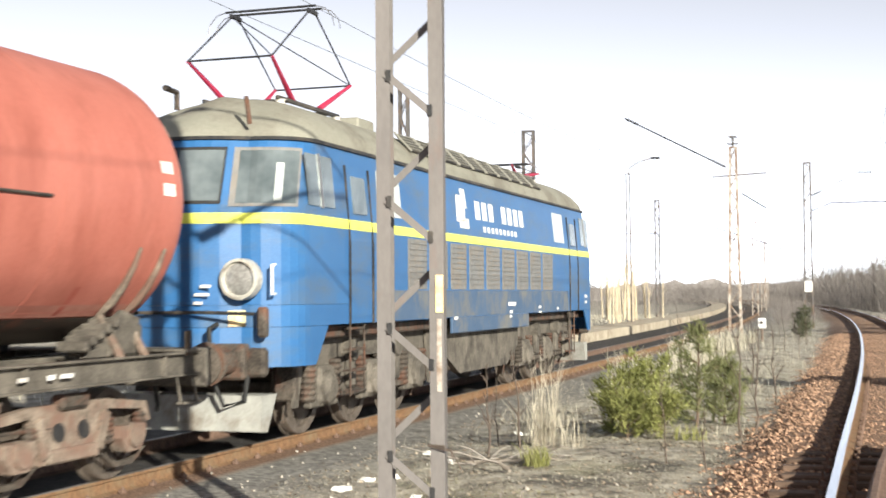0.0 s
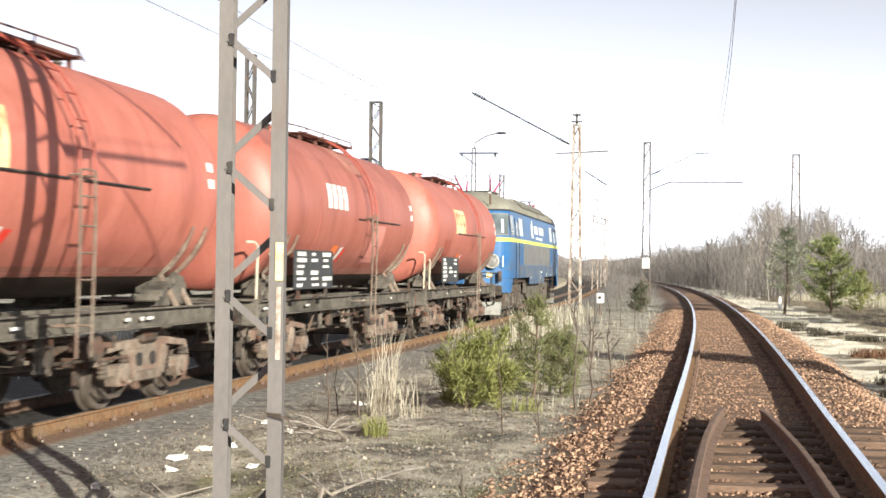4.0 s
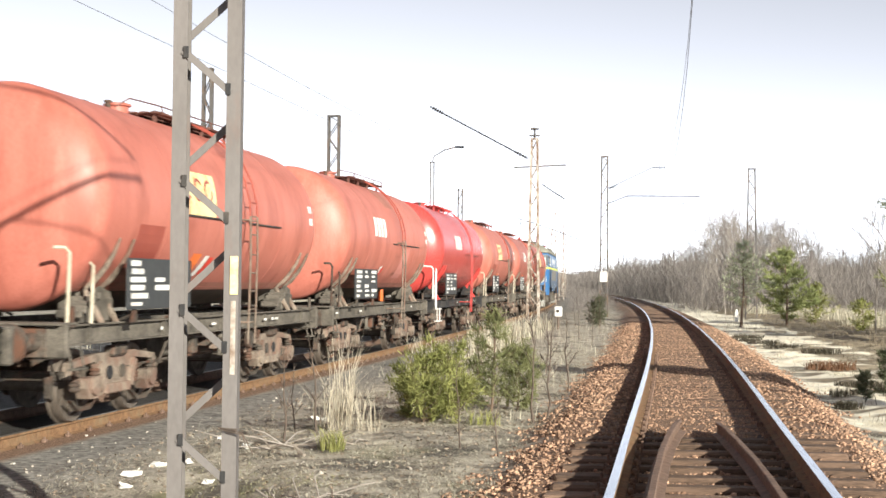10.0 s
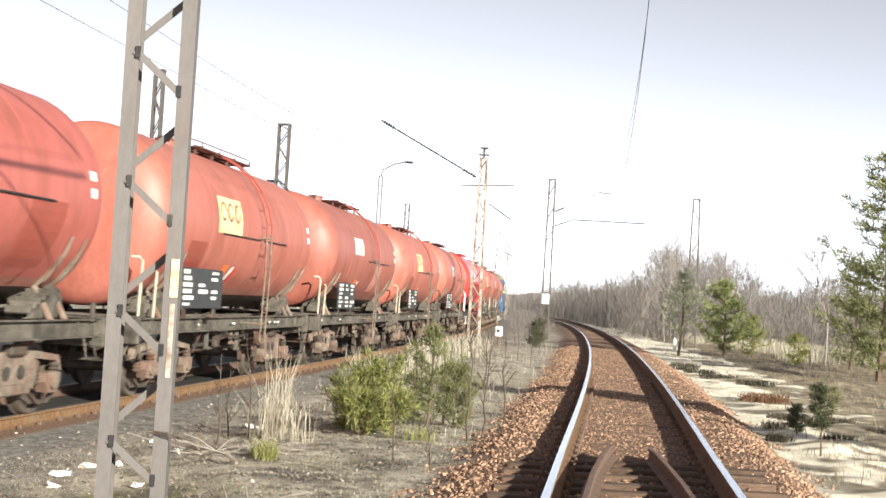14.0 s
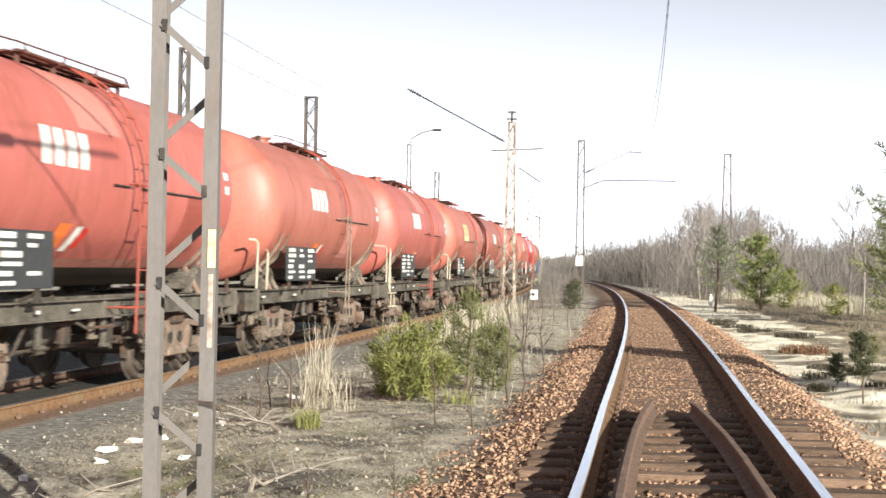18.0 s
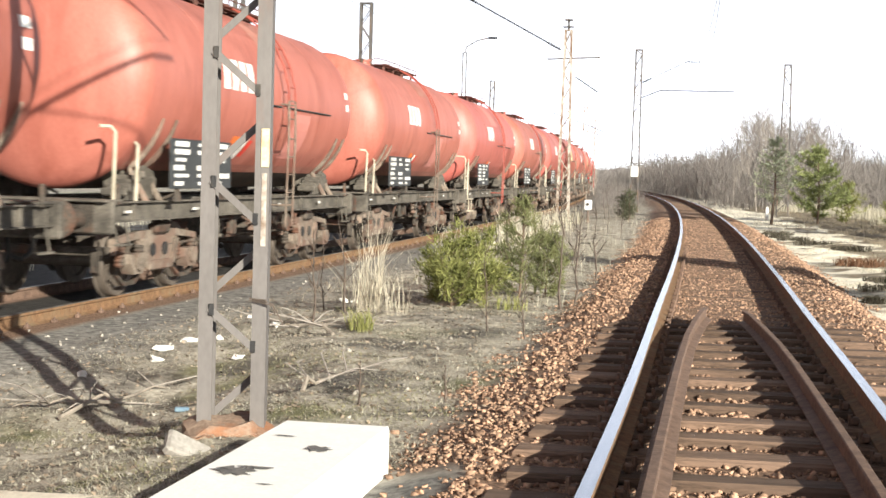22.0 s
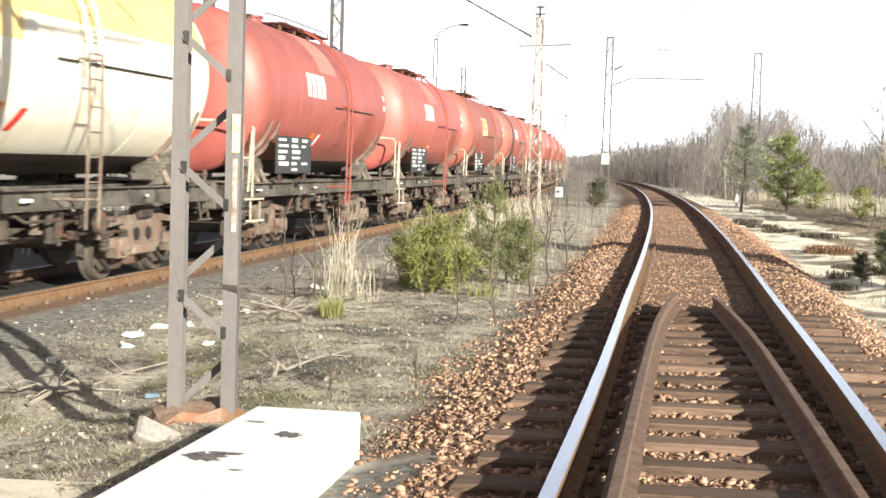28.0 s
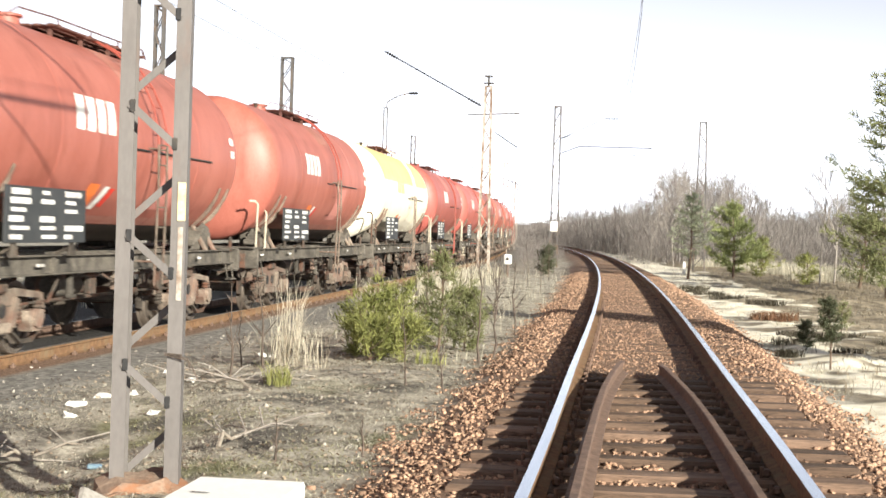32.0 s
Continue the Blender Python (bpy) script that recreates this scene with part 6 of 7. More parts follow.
def dead_branch(x, y, turn, size, seed, label):
    rng = random.Random(seed)
    b = thing("dead_branch", label, "branch", "dead branches", at=pose(x, y, float(ground_z(x, y)), 0, 0, turn))
    spine = [(0, 0, 0.04)]
    for k in range(6):
        p = spine[-1]
        spine.append((p[0] + size / 6, p[1] + rng.uniform(-0.06, 0.06), 0.05 + rng.uniform(0, 0.10)))
    part("stem", Shape().tube(spine, [0.021 - 0.0027 * k for k in range(7)], 6), PALEWOOD, b)
    for k in range(1, 6):
        for side in (-1, 1)[k % 2:]:
            p = Vector(spine[k])
            q = p + Vector((rng.uniform(0.05, 0.25), side * rng.uniform(0.15, 0.4), rng.uniform(-0.03, 0.15)))
            r = q + Vector((rng.uniform(0.0, 0.2), side * rng.uniform(0.02, 0.15), rng.uniform(-0.06, 0.06)))
            part("twig", Shape().tube([p, q, r], [0.008, 0.006, 0.003], 5), BARK, b)
    return b


dead_branch(-5.15, 9.75, 78, 1.9, 1, "grey dead branch lying near the mast")
dead_branch(-4.95, 10.45, 215, 0.9, 2, "grey dead branch lying near the mast")
dead_branch(-3.9, 13.2, 150, 1.1, 3, "tangled dead branch on the dry grass")
dead_branch(-4.6, 13.9, 15, 1.2, 4, "tangled dead branch on the dry grass")
dead_branch(-3.0, 9.4, 70, 0.6, 6, "small dead branch on the dry grass")
# small posts
m = thing("marker_post", "short white post beside the sandy bank", "post", at=pose(2.15, 68.0, -0.45))
part("post", Shape().box((0, 0, 0.25), (0.18, 0.14, 0.56), 0.03).box((0, 0, 0.58), (0.12, 0.1, 0.12), 0.03), WHITE, m)
m = thing("shunting_signal", "small white-faced ground signal between the tracks", "signal", at=pose(-5.17, 52.0, -0.45))
part("post", Shape().tube([(0, 0, 0), (0, 0, 0.55)], 0.05, 8), MASTFAR, m)
part("signal_box", Shape().box((0, 0, 0.75), (0.30, 0.24, 0.40), 0.04), WHITE, m, "white signal housing")
part("signal_face", Shape().lathe([(0, 0.06), (0.02, 0.06), (0.03, 0.04)], 14, Matrix.Translation((0, -0.14, 0.78)) @ Matrix.Rotation(-math.pi / 2, 4, "Z")), BLACK, m)
PLATFORM = material("sandy_platform_slab", (0.34, 0.29, 0.22), (0.52, 0.46, 0.36), 1.2, 0.9, bump=0.3, dirt=(0.24, 0.19, 0.14), dirt_scale=0.7)
# low platform and second goods track beyond the train
s = Shape()
ys = np.arange(44, 330, 4.0)
for y in ys:
    x = float(goods_x(y))
    s.v += [(x - 3.0, y, -0.6), (x - 3.0, y, -0.12), (x - 5.0, y, -0.12), (x - 5.0, y, -0.6)]
for i in range(len(ys) - 1):
    for j in range(3):
        s.f.append((4 * i + j, 4 * i + j + 1, 4 * i + j + 5, 4 * i + j + 4))
s.f += [(0, 3, 2, 1), tuple(4 * (len(ys) - 1) + j for j in range(4))]
s.k = [0] * len(s.f)
single("platform", s, PLATFORM, "low pale sandy concrete platform beyond the goods track", "platform", kind="structure")


# ---------------------------------------------------------------- plants
def blades(name, x, y, height, lean, width, mat, label, category, seed, z=None, kind="stuff"):
    """Bent grass blades, two quads each, in one mesh."""
    rng = np.random.RandomState(seed)
    n = len(x)
    z = ground_z(x, y) - 0.005 if z is None else z
    h = height * rng.uniform(0.5, 1.0, n)
    a = rng.uniform(0, 6.28, n)
    l = lean * rng.uniform(0.2, 1.0, n) * h
    side = np.stack([-np.sin(a), np.cos(a), 0 * a], -1) * (width * rng.uniform(0.6, 1.2, n))[:, None]
    go = np.stack([np.cos(a), np.sin(a), 0 * a], -1)
    p = np.stack([x, y, z], -1)
    up = np.sqrt(np.maximum(0.02, 1 - np.minimum(lean * 0.55, 0.98) ** 2))
    q = p + go * (0.35 * l)[:, None] + np.array([0, 0, 1]) * (min(0.6, 0.8 * up + 0.06) * h)[:, None]
    r = p + go * l[:, None] + np.array([0, 0, 1]) * (h * up)[:, None]
    v = np.stack([p - side, p + side, q - side * 0.8, q + side * 0.8, r - side * 0.2, r + side * 0.2], 1).reshape(-1, 3)
    f = (np.array([(0, 1, 3, 2), (2, 3, 5, 4)])[None] + 6 * np.arange(n)[:, None, None]).reshape(-1, 4)
    me = arrays(name, v, f, mat)
    return tagged(new(name, me), label, category, kind=kind) if label else me


def scatter(n, seed, x0, x1, y0, y1, power, keep):
    rng = np.random.RandomState(seed)
    y = y0 + (y1 - y0) * rng.rand(n) ** power
    x = near_x(y) + rng.uniform(x0, x1, n)
    ok = rng.rand(n) < keep(x, y)
    return x[ok], y[ok]


PALEGRASS = leafy("bleached_grass", (0.50, 0.465, 0.375), (0.76, 0.72, 0.60))


def left_field(x, y):
    d, e = x - near_x(y), x - goods_x(y)
    patch = step(0.33, 0.52, lumps(x, y, 1.5, 41)) * 0.85 + 0.3 * step(0.4, 0.6, lumps(x, y, 5.0, 42))
    return patch * step(-1.75, -2.1, d) * step(1.9, 2.9, e) * (1 - ((x > -2.4) & (y < 7.2))) * (1 - ((np.abs(x + 3.35) < 0.8) & (y < 5.9)))


x, y = scatter(120000, 1, -7.6, -1.7, 4.5, 36, 1.5, left_field)
blades("dry_grass", x, y, 0.10, 1.9, 0.0024, STRAW, "short matted dry grass between the tracks", "grass", 11)
x, y = scatter(80000, 9, -7.2, -1.8, 4.5, 34, 1.5, lambda x, y: left_field(x, y) * step(0.42, 0.60, lumps(x, y, 3.4, 47)))
blades("dry_grass_tufts", x, y, 0.085, 1.7, 0.0022, PALEGRASS, "pale matted tufts of dead grass", "grass", 18)
x, y = scatter(2600, 2, -7.0, -1.7, 10, 60, 1.2, lambda x, y: left_field(x, y) * step(15, 22, y))
blades("tall_dry_grass", x, y, 0.38, 1.0, 0.0035, STRAW, "taller bleached grass stems between the tracks", "grass", 12)
x, y = scatter(26000, 3, -5.2, -1.6, 4.6, 13, 1.2, lambda x, y: step(0.48, 0.62, lumps(x, y, 1.9, 44)) * step(-1.6, -2.0, x - near_x(y)) * (1 - ((x > -2.4) & (y < 7.2))))
blades("green_grass", x, y, 0.045, 1.6, 0.0032, MOSSGRASS, "sparse low green grass and moss", "grass", 13)


def right_field(x, y):
    d = x - near_x(y)
    return step(2.1, 2.6, d) * (0.25 + 0.75 * step(0.45, 0.6, lumps(x, y, 0.9, 51))) * (0.25 + 0.75 * step(4.0, 6.5, d))


x, y = scatter(60000, 4, 2.1, 24, 9, 90, 1.3, right_field)
blades("dry_field_grass", x, y, 0.22, 1.3, 0.006, FIELDGRASS, "bleached field grass beyond the sandy bank", "grass", 14)
x, y = scatter(30000, 5, 1.9, 6.5, 8, 40, 1.2, lambda x, y: step(1.9, 2.3, x - near_x(y)) * step(0.5, 0.65, lumps(x, y, 2.6, 53)))
blades("dry_grass_bank", x, y, 0.13, 1.6, 0.003, STRAW, "thin dry grass on the sandy bank", "grass", 15)
x, y = scatter(9000, 10, 2.1, 7.5, 9, 60, 1.2, lambda x, y: step(0.60, 0.70, lumps(x, y, 2.2, 57)))
blades("bank_tufts", x, y, 0.24, 0.8, 0.004, FIELDGRASS, "brown grass tufts on the sandy bank", "grass", 19)
# far left of the goods track
x, y = scatter(9000, 6, -30, -11.2, 20, 120, 1.0, lambda x, y: step(-1.9, -3.0, x - goods_x(y)) * (1 - (x > goods_x(y) - 6.6) * (y > 43)))
blades("far_dry_grass", x, y, 0.35, 0.8, 0.012, STRAW, "bleached grass beyond the goods track", "grass", 16)

x, y = scatter(9000, 8, -7.0, -1.5, 4.6, 26, 1.4, lambda x, y: step(-1.5, -1.9, x - near_x(y)) * step(1.5, 2.4, x - goods_x(y)) * step(0.35, 0.6, lumps(x, y, 2.8, 46)) * (1 - ((x > -2.4) & (y < 7.2))) * (1 - ((np.abs(x + 3.35) < 0.8) & (y < 5.9))))
blades("twig_litter", x, y, 0.14, 1.8, 0.004, TWIG, "dark broken stems and twigs on the ground", "twig litter", 17)
# dry leaf litter on the ground
x, y = scatter(9000, 7, -6.5, -1.5, 4.6, 22, 1.4, lambda x, y: 0.7 * step(-1.5, -1.9, x - near_x(y)) * (1 - ((x > -2.4) & (y < 7.2))))
rng = np.random.RandomState(71)
n_ = len(x)
a_ = rng.uniform(0, 6.28, n_)
sz = rng.uniform(0.010, 0.030, n_)
c_ = np.stack([x, y, ground_z(x, y) + 0.012], -1)
u_ = np.stack([np.cos(a_), np.sin(a_), rng.uniform(-0.5, 0.5, n_)], -1) * sz[:, None]
w_ = np.stack([-np.sin(a_), np.cos(a_), rng.uniform(-0.5, 0.5, n_)], -1) * (sz * 0.6)[:, None]
v_ = np.stack([c_ - u_, c_ + w_, c_ + u_, c_ - w_], 1).reshape(-1, 3)
LEAF = leafy("dry_brown_leaves", (0.24, 0.18, 0.13), (0.52, 0.43, 0.33), 0.6)
tagged(new("leaf_litter", arrays("leaf_litter", v_, np.arange(4 * n_).reshape(-1, 4), LEAF)), "scattered dry brown leaves and bark scraps", "leaf litter", kind="stuff")


def tuft(x, y, count, height, spread_, mat, name, label, seed, lean=0.5, width=0.005, group=""):
    rng = np.random.RandomState(seed)
    r, a = spread_ * np.sqrt(rng.rand(count)), rng.uniform(0, 6.28, count)
    me = blades(name, r * np.cos(a), 0.6 * r * np.sin(a), height, lean, width, mat, "", "", seed + 1, z=np.zeros(count) - 0.02)
    ob = tagged(new(name, me), label, "grass", group)
    ob.matrix_basis = pose(x, y, float(ground_z(x, y)))
    return ob


tuft(-4.25, 15.9, 95, 1.35, 0.15, REED, "reed_clump", "tall pale dead reed clump beside young pines", 5, 0.75, 0.0034)
tuft(-3.85, 15.6, 40, 0.75, 0.24, REED, "reed_clump", "tall pale dead reed clump beside young pines", 6, 0.7, 0.0034)
tuft(-4.45, 16.6, 40, 0.7, 0.4, STRAW, "reed_clump", "loose dry stalks beside the reed clump", 16, 0.8, 0.008)
tuft(-3.77, 13.79, 130, 0.30, 0.14, FRESHGRASS, "grass_tuft", "fresh yellow-green grass tuft", 7, 0.9, 0.005)
tuft(-2.55, 16.5, 70, 0.28, 0.22, FRESHGRASS, "grass_tuft", "fresh yellow-green grass tuft", 8, 0.9, 0.006)
for k, (x, y) in enumerate(((-6.1, 40), (-5.2, 36), (-6.6, 47), (-5.5, 44), (-6.0, 52), (-4.6, 31), (-5.6, 29))):
    tuft(x, y, 120, 0.9, 0.7, STRAW, "grass_clump", "bleached grass clump between the tracks", 20 + k, 0.6, 0.010, "grass clumps")


def stem_plant(x, y, height, seed, label, mat=TWIG, twigs=9, thick=0.012):
    """A bare dark sapling with short twigs."""
    rng = random.Random(seed)
    s = Shape()
    pts = [(0, 0, -0.02)]
    for k in range(6):
        p = pts[-1]
        pts.append((p[0] + rng.uniform(-0.03, 0.03) * height, p[1] + rng.uniform(-0.03, 0.03) * height, p[2] + height / 6))
    s.tube(pts, [thick * (1 - 0.13 * k) for k in range(7)], 5)
    for k in range(twigs):
        i = rng.randint(1, 5)
        p = Vector(pts[i]).lerp(Vector(pts[i + 1]), rng.random())
        a = rng.uniform(0, 6.28)
        l = height * rng.uniform(0.10, 0.26) * (1.2 - i / 7)
        q = p + Vector((math.cos(a) * l * 0.6, math.sin(a) * l * 0.6, l * 0.8))
        s.tube([p, q], [thick * 0.4, thick * 0.15], 4)
        for j in range(2):
            r = p.lerp(q, rng.uniform(0.4, 0.9))
            b = a + rng.uniform(-1, 1)
            s.tube([r, r + Vector((math.cos(b) * l * 0.3, math.sin(b) * l * 0.3, l * 0.35))], [thick * 0.2, thick * 0.1], 3)
    return single("bare_sapling", s, mat, label, "sapling", "bare saplings", at=pose(x, y, float(ground_z(x, y))))


for x, y, h, k in ((-1.98, 16.9, 1.5, 1), (-1.86, 17.4, 1.35, 2), (-2.45, 14.2, 0.95, 3), (-1.95, 13.6, 0.7, 4), (-2.6, 19, 1.2, 5), (-4.75, 15.2, 1.1, 6), (-4.55, 15.9, 1.2, 7), (-4.95, 16.3, 0.9, 8), (-2.0, 22.0, 1.3, 9), (-3.2, 21.5, 1.4, 10), (-2.8, 26.0, 1.3, 11), (-3.9, 24.5, 1.2, 12), (-1.95, 9.6, 0.3, 13), (-2.5, 9.2, 0.35, 14)):
    stem_plant(x, y, h, k, "thin dark leafless sapling in the dry grass", thick=0.017 if h > 1 else 0.011, twigs=12)
rng = random.Random(17)
for k in range(16):
    y = rng.uniform(24, 60)
    stem_plant(float(near_x(y)) - rng.uniform(2.3, 4.6), y, rng.uniform(0.7, 1.7), 40 + k, "thin dark leafless sapling in the dry grass", twigs=7)


def pine(name, label, x, y, height, seed, mat=NEEDLE, crown=0.08, spread_=0.42, dense=1.0, needle=0.075, turn=0.0, group="", bare=0.25, lift=1.0, thin=0.10):
    """A young pine: trunk, whorls of rising branches, sprays of needles."""
    rng = np.random.RandomState(seed)
    t = thing(name, label, "pine tree", group, at=pose(x, y, float(ground_z(x, y)) - 0.03, rng.uniform(-3, 3), rng.uniform(-3, 3), turn))
    bend = [(0, 0, 0), (0.02 * height, 0.01, height * 0.4), (0.0, -0.01 * height, height * 0.75), (0.01 * height, 0, height)]
    part("trunk", Shape().tube(bend, [(0.022 * height ** 0.8 + 0.006) * (0.6 if height < 2 else 1), 0.015 * height ** 0.8 * (0.6 if height < 2 else 1), 0.009 * height ** 0.8, 0.004], 7), PINEBARK, t, smooth=True)
    limbs, tips = Shape(), []
    n = max(6, int(8 + height * 1.9)) if lift < 2.2 else int(3 + height * 3.2)
    for w in range(n):
        f = crown + (1 - crown) * (w + 0.3 * rng.rand()) / n
        z = f * height
        reach = height * spread_ * (1 - f) ** 0.55 * min(1.0, 0.55 + 2.2 * (f - crown)) * rng.uniform(0.6, 1.15) + 0.07
        for b in range(int(5 + 2 * rng.rand())):
            if rng.rand() > 0.8:
                continue
            a = rng.uniform(0, 6.28)
            l = reach * rng.uniform(0.55, 1.1)
            rise = rng.uniform(0.15, 0.6) * lift
            p = Vector((0, 0, z))
            q = p + Vector((math.cos(a), math.sin(a), rise * 0.6)) * l * 0.6
            r = q + Vector((math.cos(a), math.sin(a), rise * 1.8)) * l * 0.4
            limbs.tube([p, q, r], [0.006 * height ** 0.6 + 0.003, 0.005, 0.003], 4)
            steps_ = max(2, int(l * (1 - bare) / (needle * 0.95)))
            for k in range(steps_ + 1):
                g = bare + (1 - bare) * k / steps_
                c = p.lerp(q, g / 0.6) if g < 0.6 else q.lerp(r, (g - 0.6) / 0.4)
                tips.append((c, (r - q).normalized(), a))
                if g > max(0.4, bare + 0.1) and rng.rand() < 0.75:
                    s_ = Vector((-math.sin(a), math.cos(a), rng.uniform(-0.1, 0.4))) * rng.choice((-1, 1)) * l * rng.uniform(0.12, 0.3)
                    tips.append((c + s_, (s_ + (r - q)).normalized(), a))
    part("branch_work", limbs, PINEBARK, t)["kind"] = "stuff"
    for k in range(4):
        tips.append((Vector((0, 0, height * (0.93 + 0.03 * k))), Vector((0, 0, 1)), 0))
    m = max(6, int(13 * dense))
    c = np.repeat(np.array([tuple(q[0]) for q in tips]), m, 0)
    d = np.repeat(np.array([tuple(q[1]) for q in tips]), m, 0)
    k = len(c)
    out = rng.normal(0, 0.75, (k, 3)) + d * 0.9
    out /= np.linalg.norm(out, axis=1)[:, None]
    l = needle * rng.uniform(0.7, 1.25, k)[:, None]
    c = c + rng.normal(0, needle * 0.3, (k, 3))
    s = np.cross(out, rng.normal(0, 1, (k, 3)))
    s *= (needle * thin / np.maximum(1e-6, np.linalg.norm(s, axis=1)))[:, None]
    v = np.stack([c - s, c + s, c + out * l + s * 0.4, c + out * l - s * 0.4], 1).reshape(-1, 3)
    part("needles", arrays("needles", v, np.arange(4 * k).reshape(-1, 4), mat), mat, t, "dense sprays of green needles")
    return t


for x, y, h, k, sp in ((-3.60, 17.3, 0.78, 1, 0.62), (-3.15, 17.4, 0.92, 2, 0.50), (-3.35, 16.6, 0.55, 4, 0.85), (-2.95, 16.7, 0.52, 5, 0.75)):
    pine("young_pine", "bushy yellow-green young pine in dry grass", x, y, h, k, NEEDLE, 0.04, sp * 1.0, 1.5, 0.105, group="young pines", bare=0.52, lift=2.5, thin=0.06)
for x, y, h, k in ((-2.72, 18.2, 1.40, 7), (-2.40, 18.5, 0.85, 8)):
    pine("young_pine", "darker open young pine in dry grass", x, y, h, k, NEEDLE_DARK, 0.06, 0.36, 1.2, 0.09, bare=0.4, lift=2.0, group="young pines", thin=0.055)
pine("young_pine", "small dark young pine near the track", -3.85, 56.0, 1.3, 9, NEEDLE_DEEP, 0.05, 0.34, 0.6, 0.10, group="young pines")
pine("young_pine", "small dark young pine near the track", -4.4, 60.0, 1.0, 10, NEEDLE_DEEP, 0.05, 0.5, 0.6, 0.10, group="young pines")
# beside the sandy bank
pine("young_pine", "small sapling pine on the sandy bank", 2.68, 19.0, 1.0, 11, NEEDLE_DEEP, 0.42, 0.20, 1.0, 0.055, group="young pines")
pine("young_pine", "small sapling pine on the sandy bank", 2.7, 22.0, 0.5, 12, NEEDLE_DEEP, 0.2, 0.3, 0.8, 0.05, group="young pines")
pine("young_pine", "small sapling pine on the sandy bank", 3.9, 26.5, 0.6, 13, NEEDLE_DARK, 0.2, 0.35, 0.5, 0.05, group="young pines")
pine("pine_tree", "slender pine with a bare lower trunk by the bank", 2.05, 59.0, 3.7, 14, NEEDLE_GREY, 0.26, 0.44, 0.45, 0.15, group="pine trees")
pine("pine_tree", "full dark green pine by the bank", 4.25, 63.0, 3.5, 15, NEEDLE_SUN, 0.10, 0.46, 1.5, 0.15, group="pine trees")
pine("pine_tree", "low round pine beyond the bank", 5.6, 64.0, 1.9, 16, NEEDLE, 0.06, 0.55, 0.5, 0.14, group="pine trees")
pine("pine_tree", "low round pine beyond the bank", 7.0, 58.0, 1.3, 17, NEEDLE, 0.06, 0.6, 0.5, 0.14, group="pine trees")
pine("pine_tree", "tall spreading pine at the field's edge", 8.1, 45.5, 7.6, 18, NEEDLE_DARK, 0.05, 0.30, 0.9, 0.2, group="pine trees")
pine("pine_tree", "tall spreading pine at the field's edge", 10.4, 49.0, 8.4, 19, NEEDLE_DARK, 0.08, 0.32, 0.8, 0.2, group="pine trees")
pine("pine_tree", "mid-sized pine at the field's edge", 9.0, 57.0, 4.6, 20, NEEDLE_DARK, 0.06, 0.38, 0.5, 0.16, group="pine trees")
pine("pine_tree", "mid-sized pine at the field's edge", 12.6, 62.0, 6.0, 21, NEEDLE_DARK, 0.06, 0.34, 0.5, 0.17, group="pine trees")
pine("pine_tree", "bushy pine whose shadow crosses the track", 7.6, 16.3, 6.2, 24, NEEDLE_DARK, 0.34, 0.22, 1.6, 0.18, group="pine trees")


def bare_tree_arrays(seed, levels=4, thin=1.0, sides=3):
    """Vertices and faces of a leafless tree one metre high."""
    rng = random.Random(seed)
    V, F = [], []

    def limb(p, d, length, r, level):
        q = p + d * length * 0.5 + Vector((rng.uniform(-0.06, 0.06), rng.uniform(-0.06, 0.06), 0.02)) * length
        e = q + (d + Vector((rng.uniform(-0.25, 0.25), rng.uniform(-0.25, 0.25), 0.18))).normalized() * length * 0.5
        base = len(V)
        for c, rr in ((p, r), (q, r * 0.75), (e, r * 0.45)):
            u = d.orthogonal().normalized()
            w = d.cross(u)
            for k in range(sides):
                a = 6.283 * k / sides
                V.append(tuple(c + (u * math.cos(a) + w * math.sin(a)) * rr))
        for i in range(2):
            for k in range(sides if sides > 2 else 1):
                F.append((base + i * sides + k, base + i * sides + (k + 1) % sides, base + (i + 1) * sides + (k + 1) % sides, base + (i + 1) * sides + k))
        if level < levels:
            count = (5, 4, 4, 3, 3)[level]
            for k in range(count):
                f = rng.uniform(0.35, 1.0)
                c = p.lerp(q, f * 2) if f < 0.5 else q.lerp(e, f * 2 - 1)
                a = rng.uniform(0, 6.28)
                u = d.orthogonal().normalized()
                side = u * math.cos(a) + d.cross(u) * math.sin(a)
                nd = (d * rng.uniform(0.7, 1.2) + side * rng.uniform(0.45, 0.9) + Vector((0, 0, 0.25))).normalized()
                limb(c, nd, length * rng.uniform(0.42, 0.62), r * 0.54, level + 1)

    limb(Vector((0, 0, 0)), Vector((rng.uniform(-0.05, 0.05), rng.uniform(-0.05, 0.05), 1)).normalized(), 0.62, 0.016 * thin, 0)
    return np.array(V), np.array(F)


FOREST = [bare_tree_arrays(k, 4, 0.42, 2) for k in range(7)]


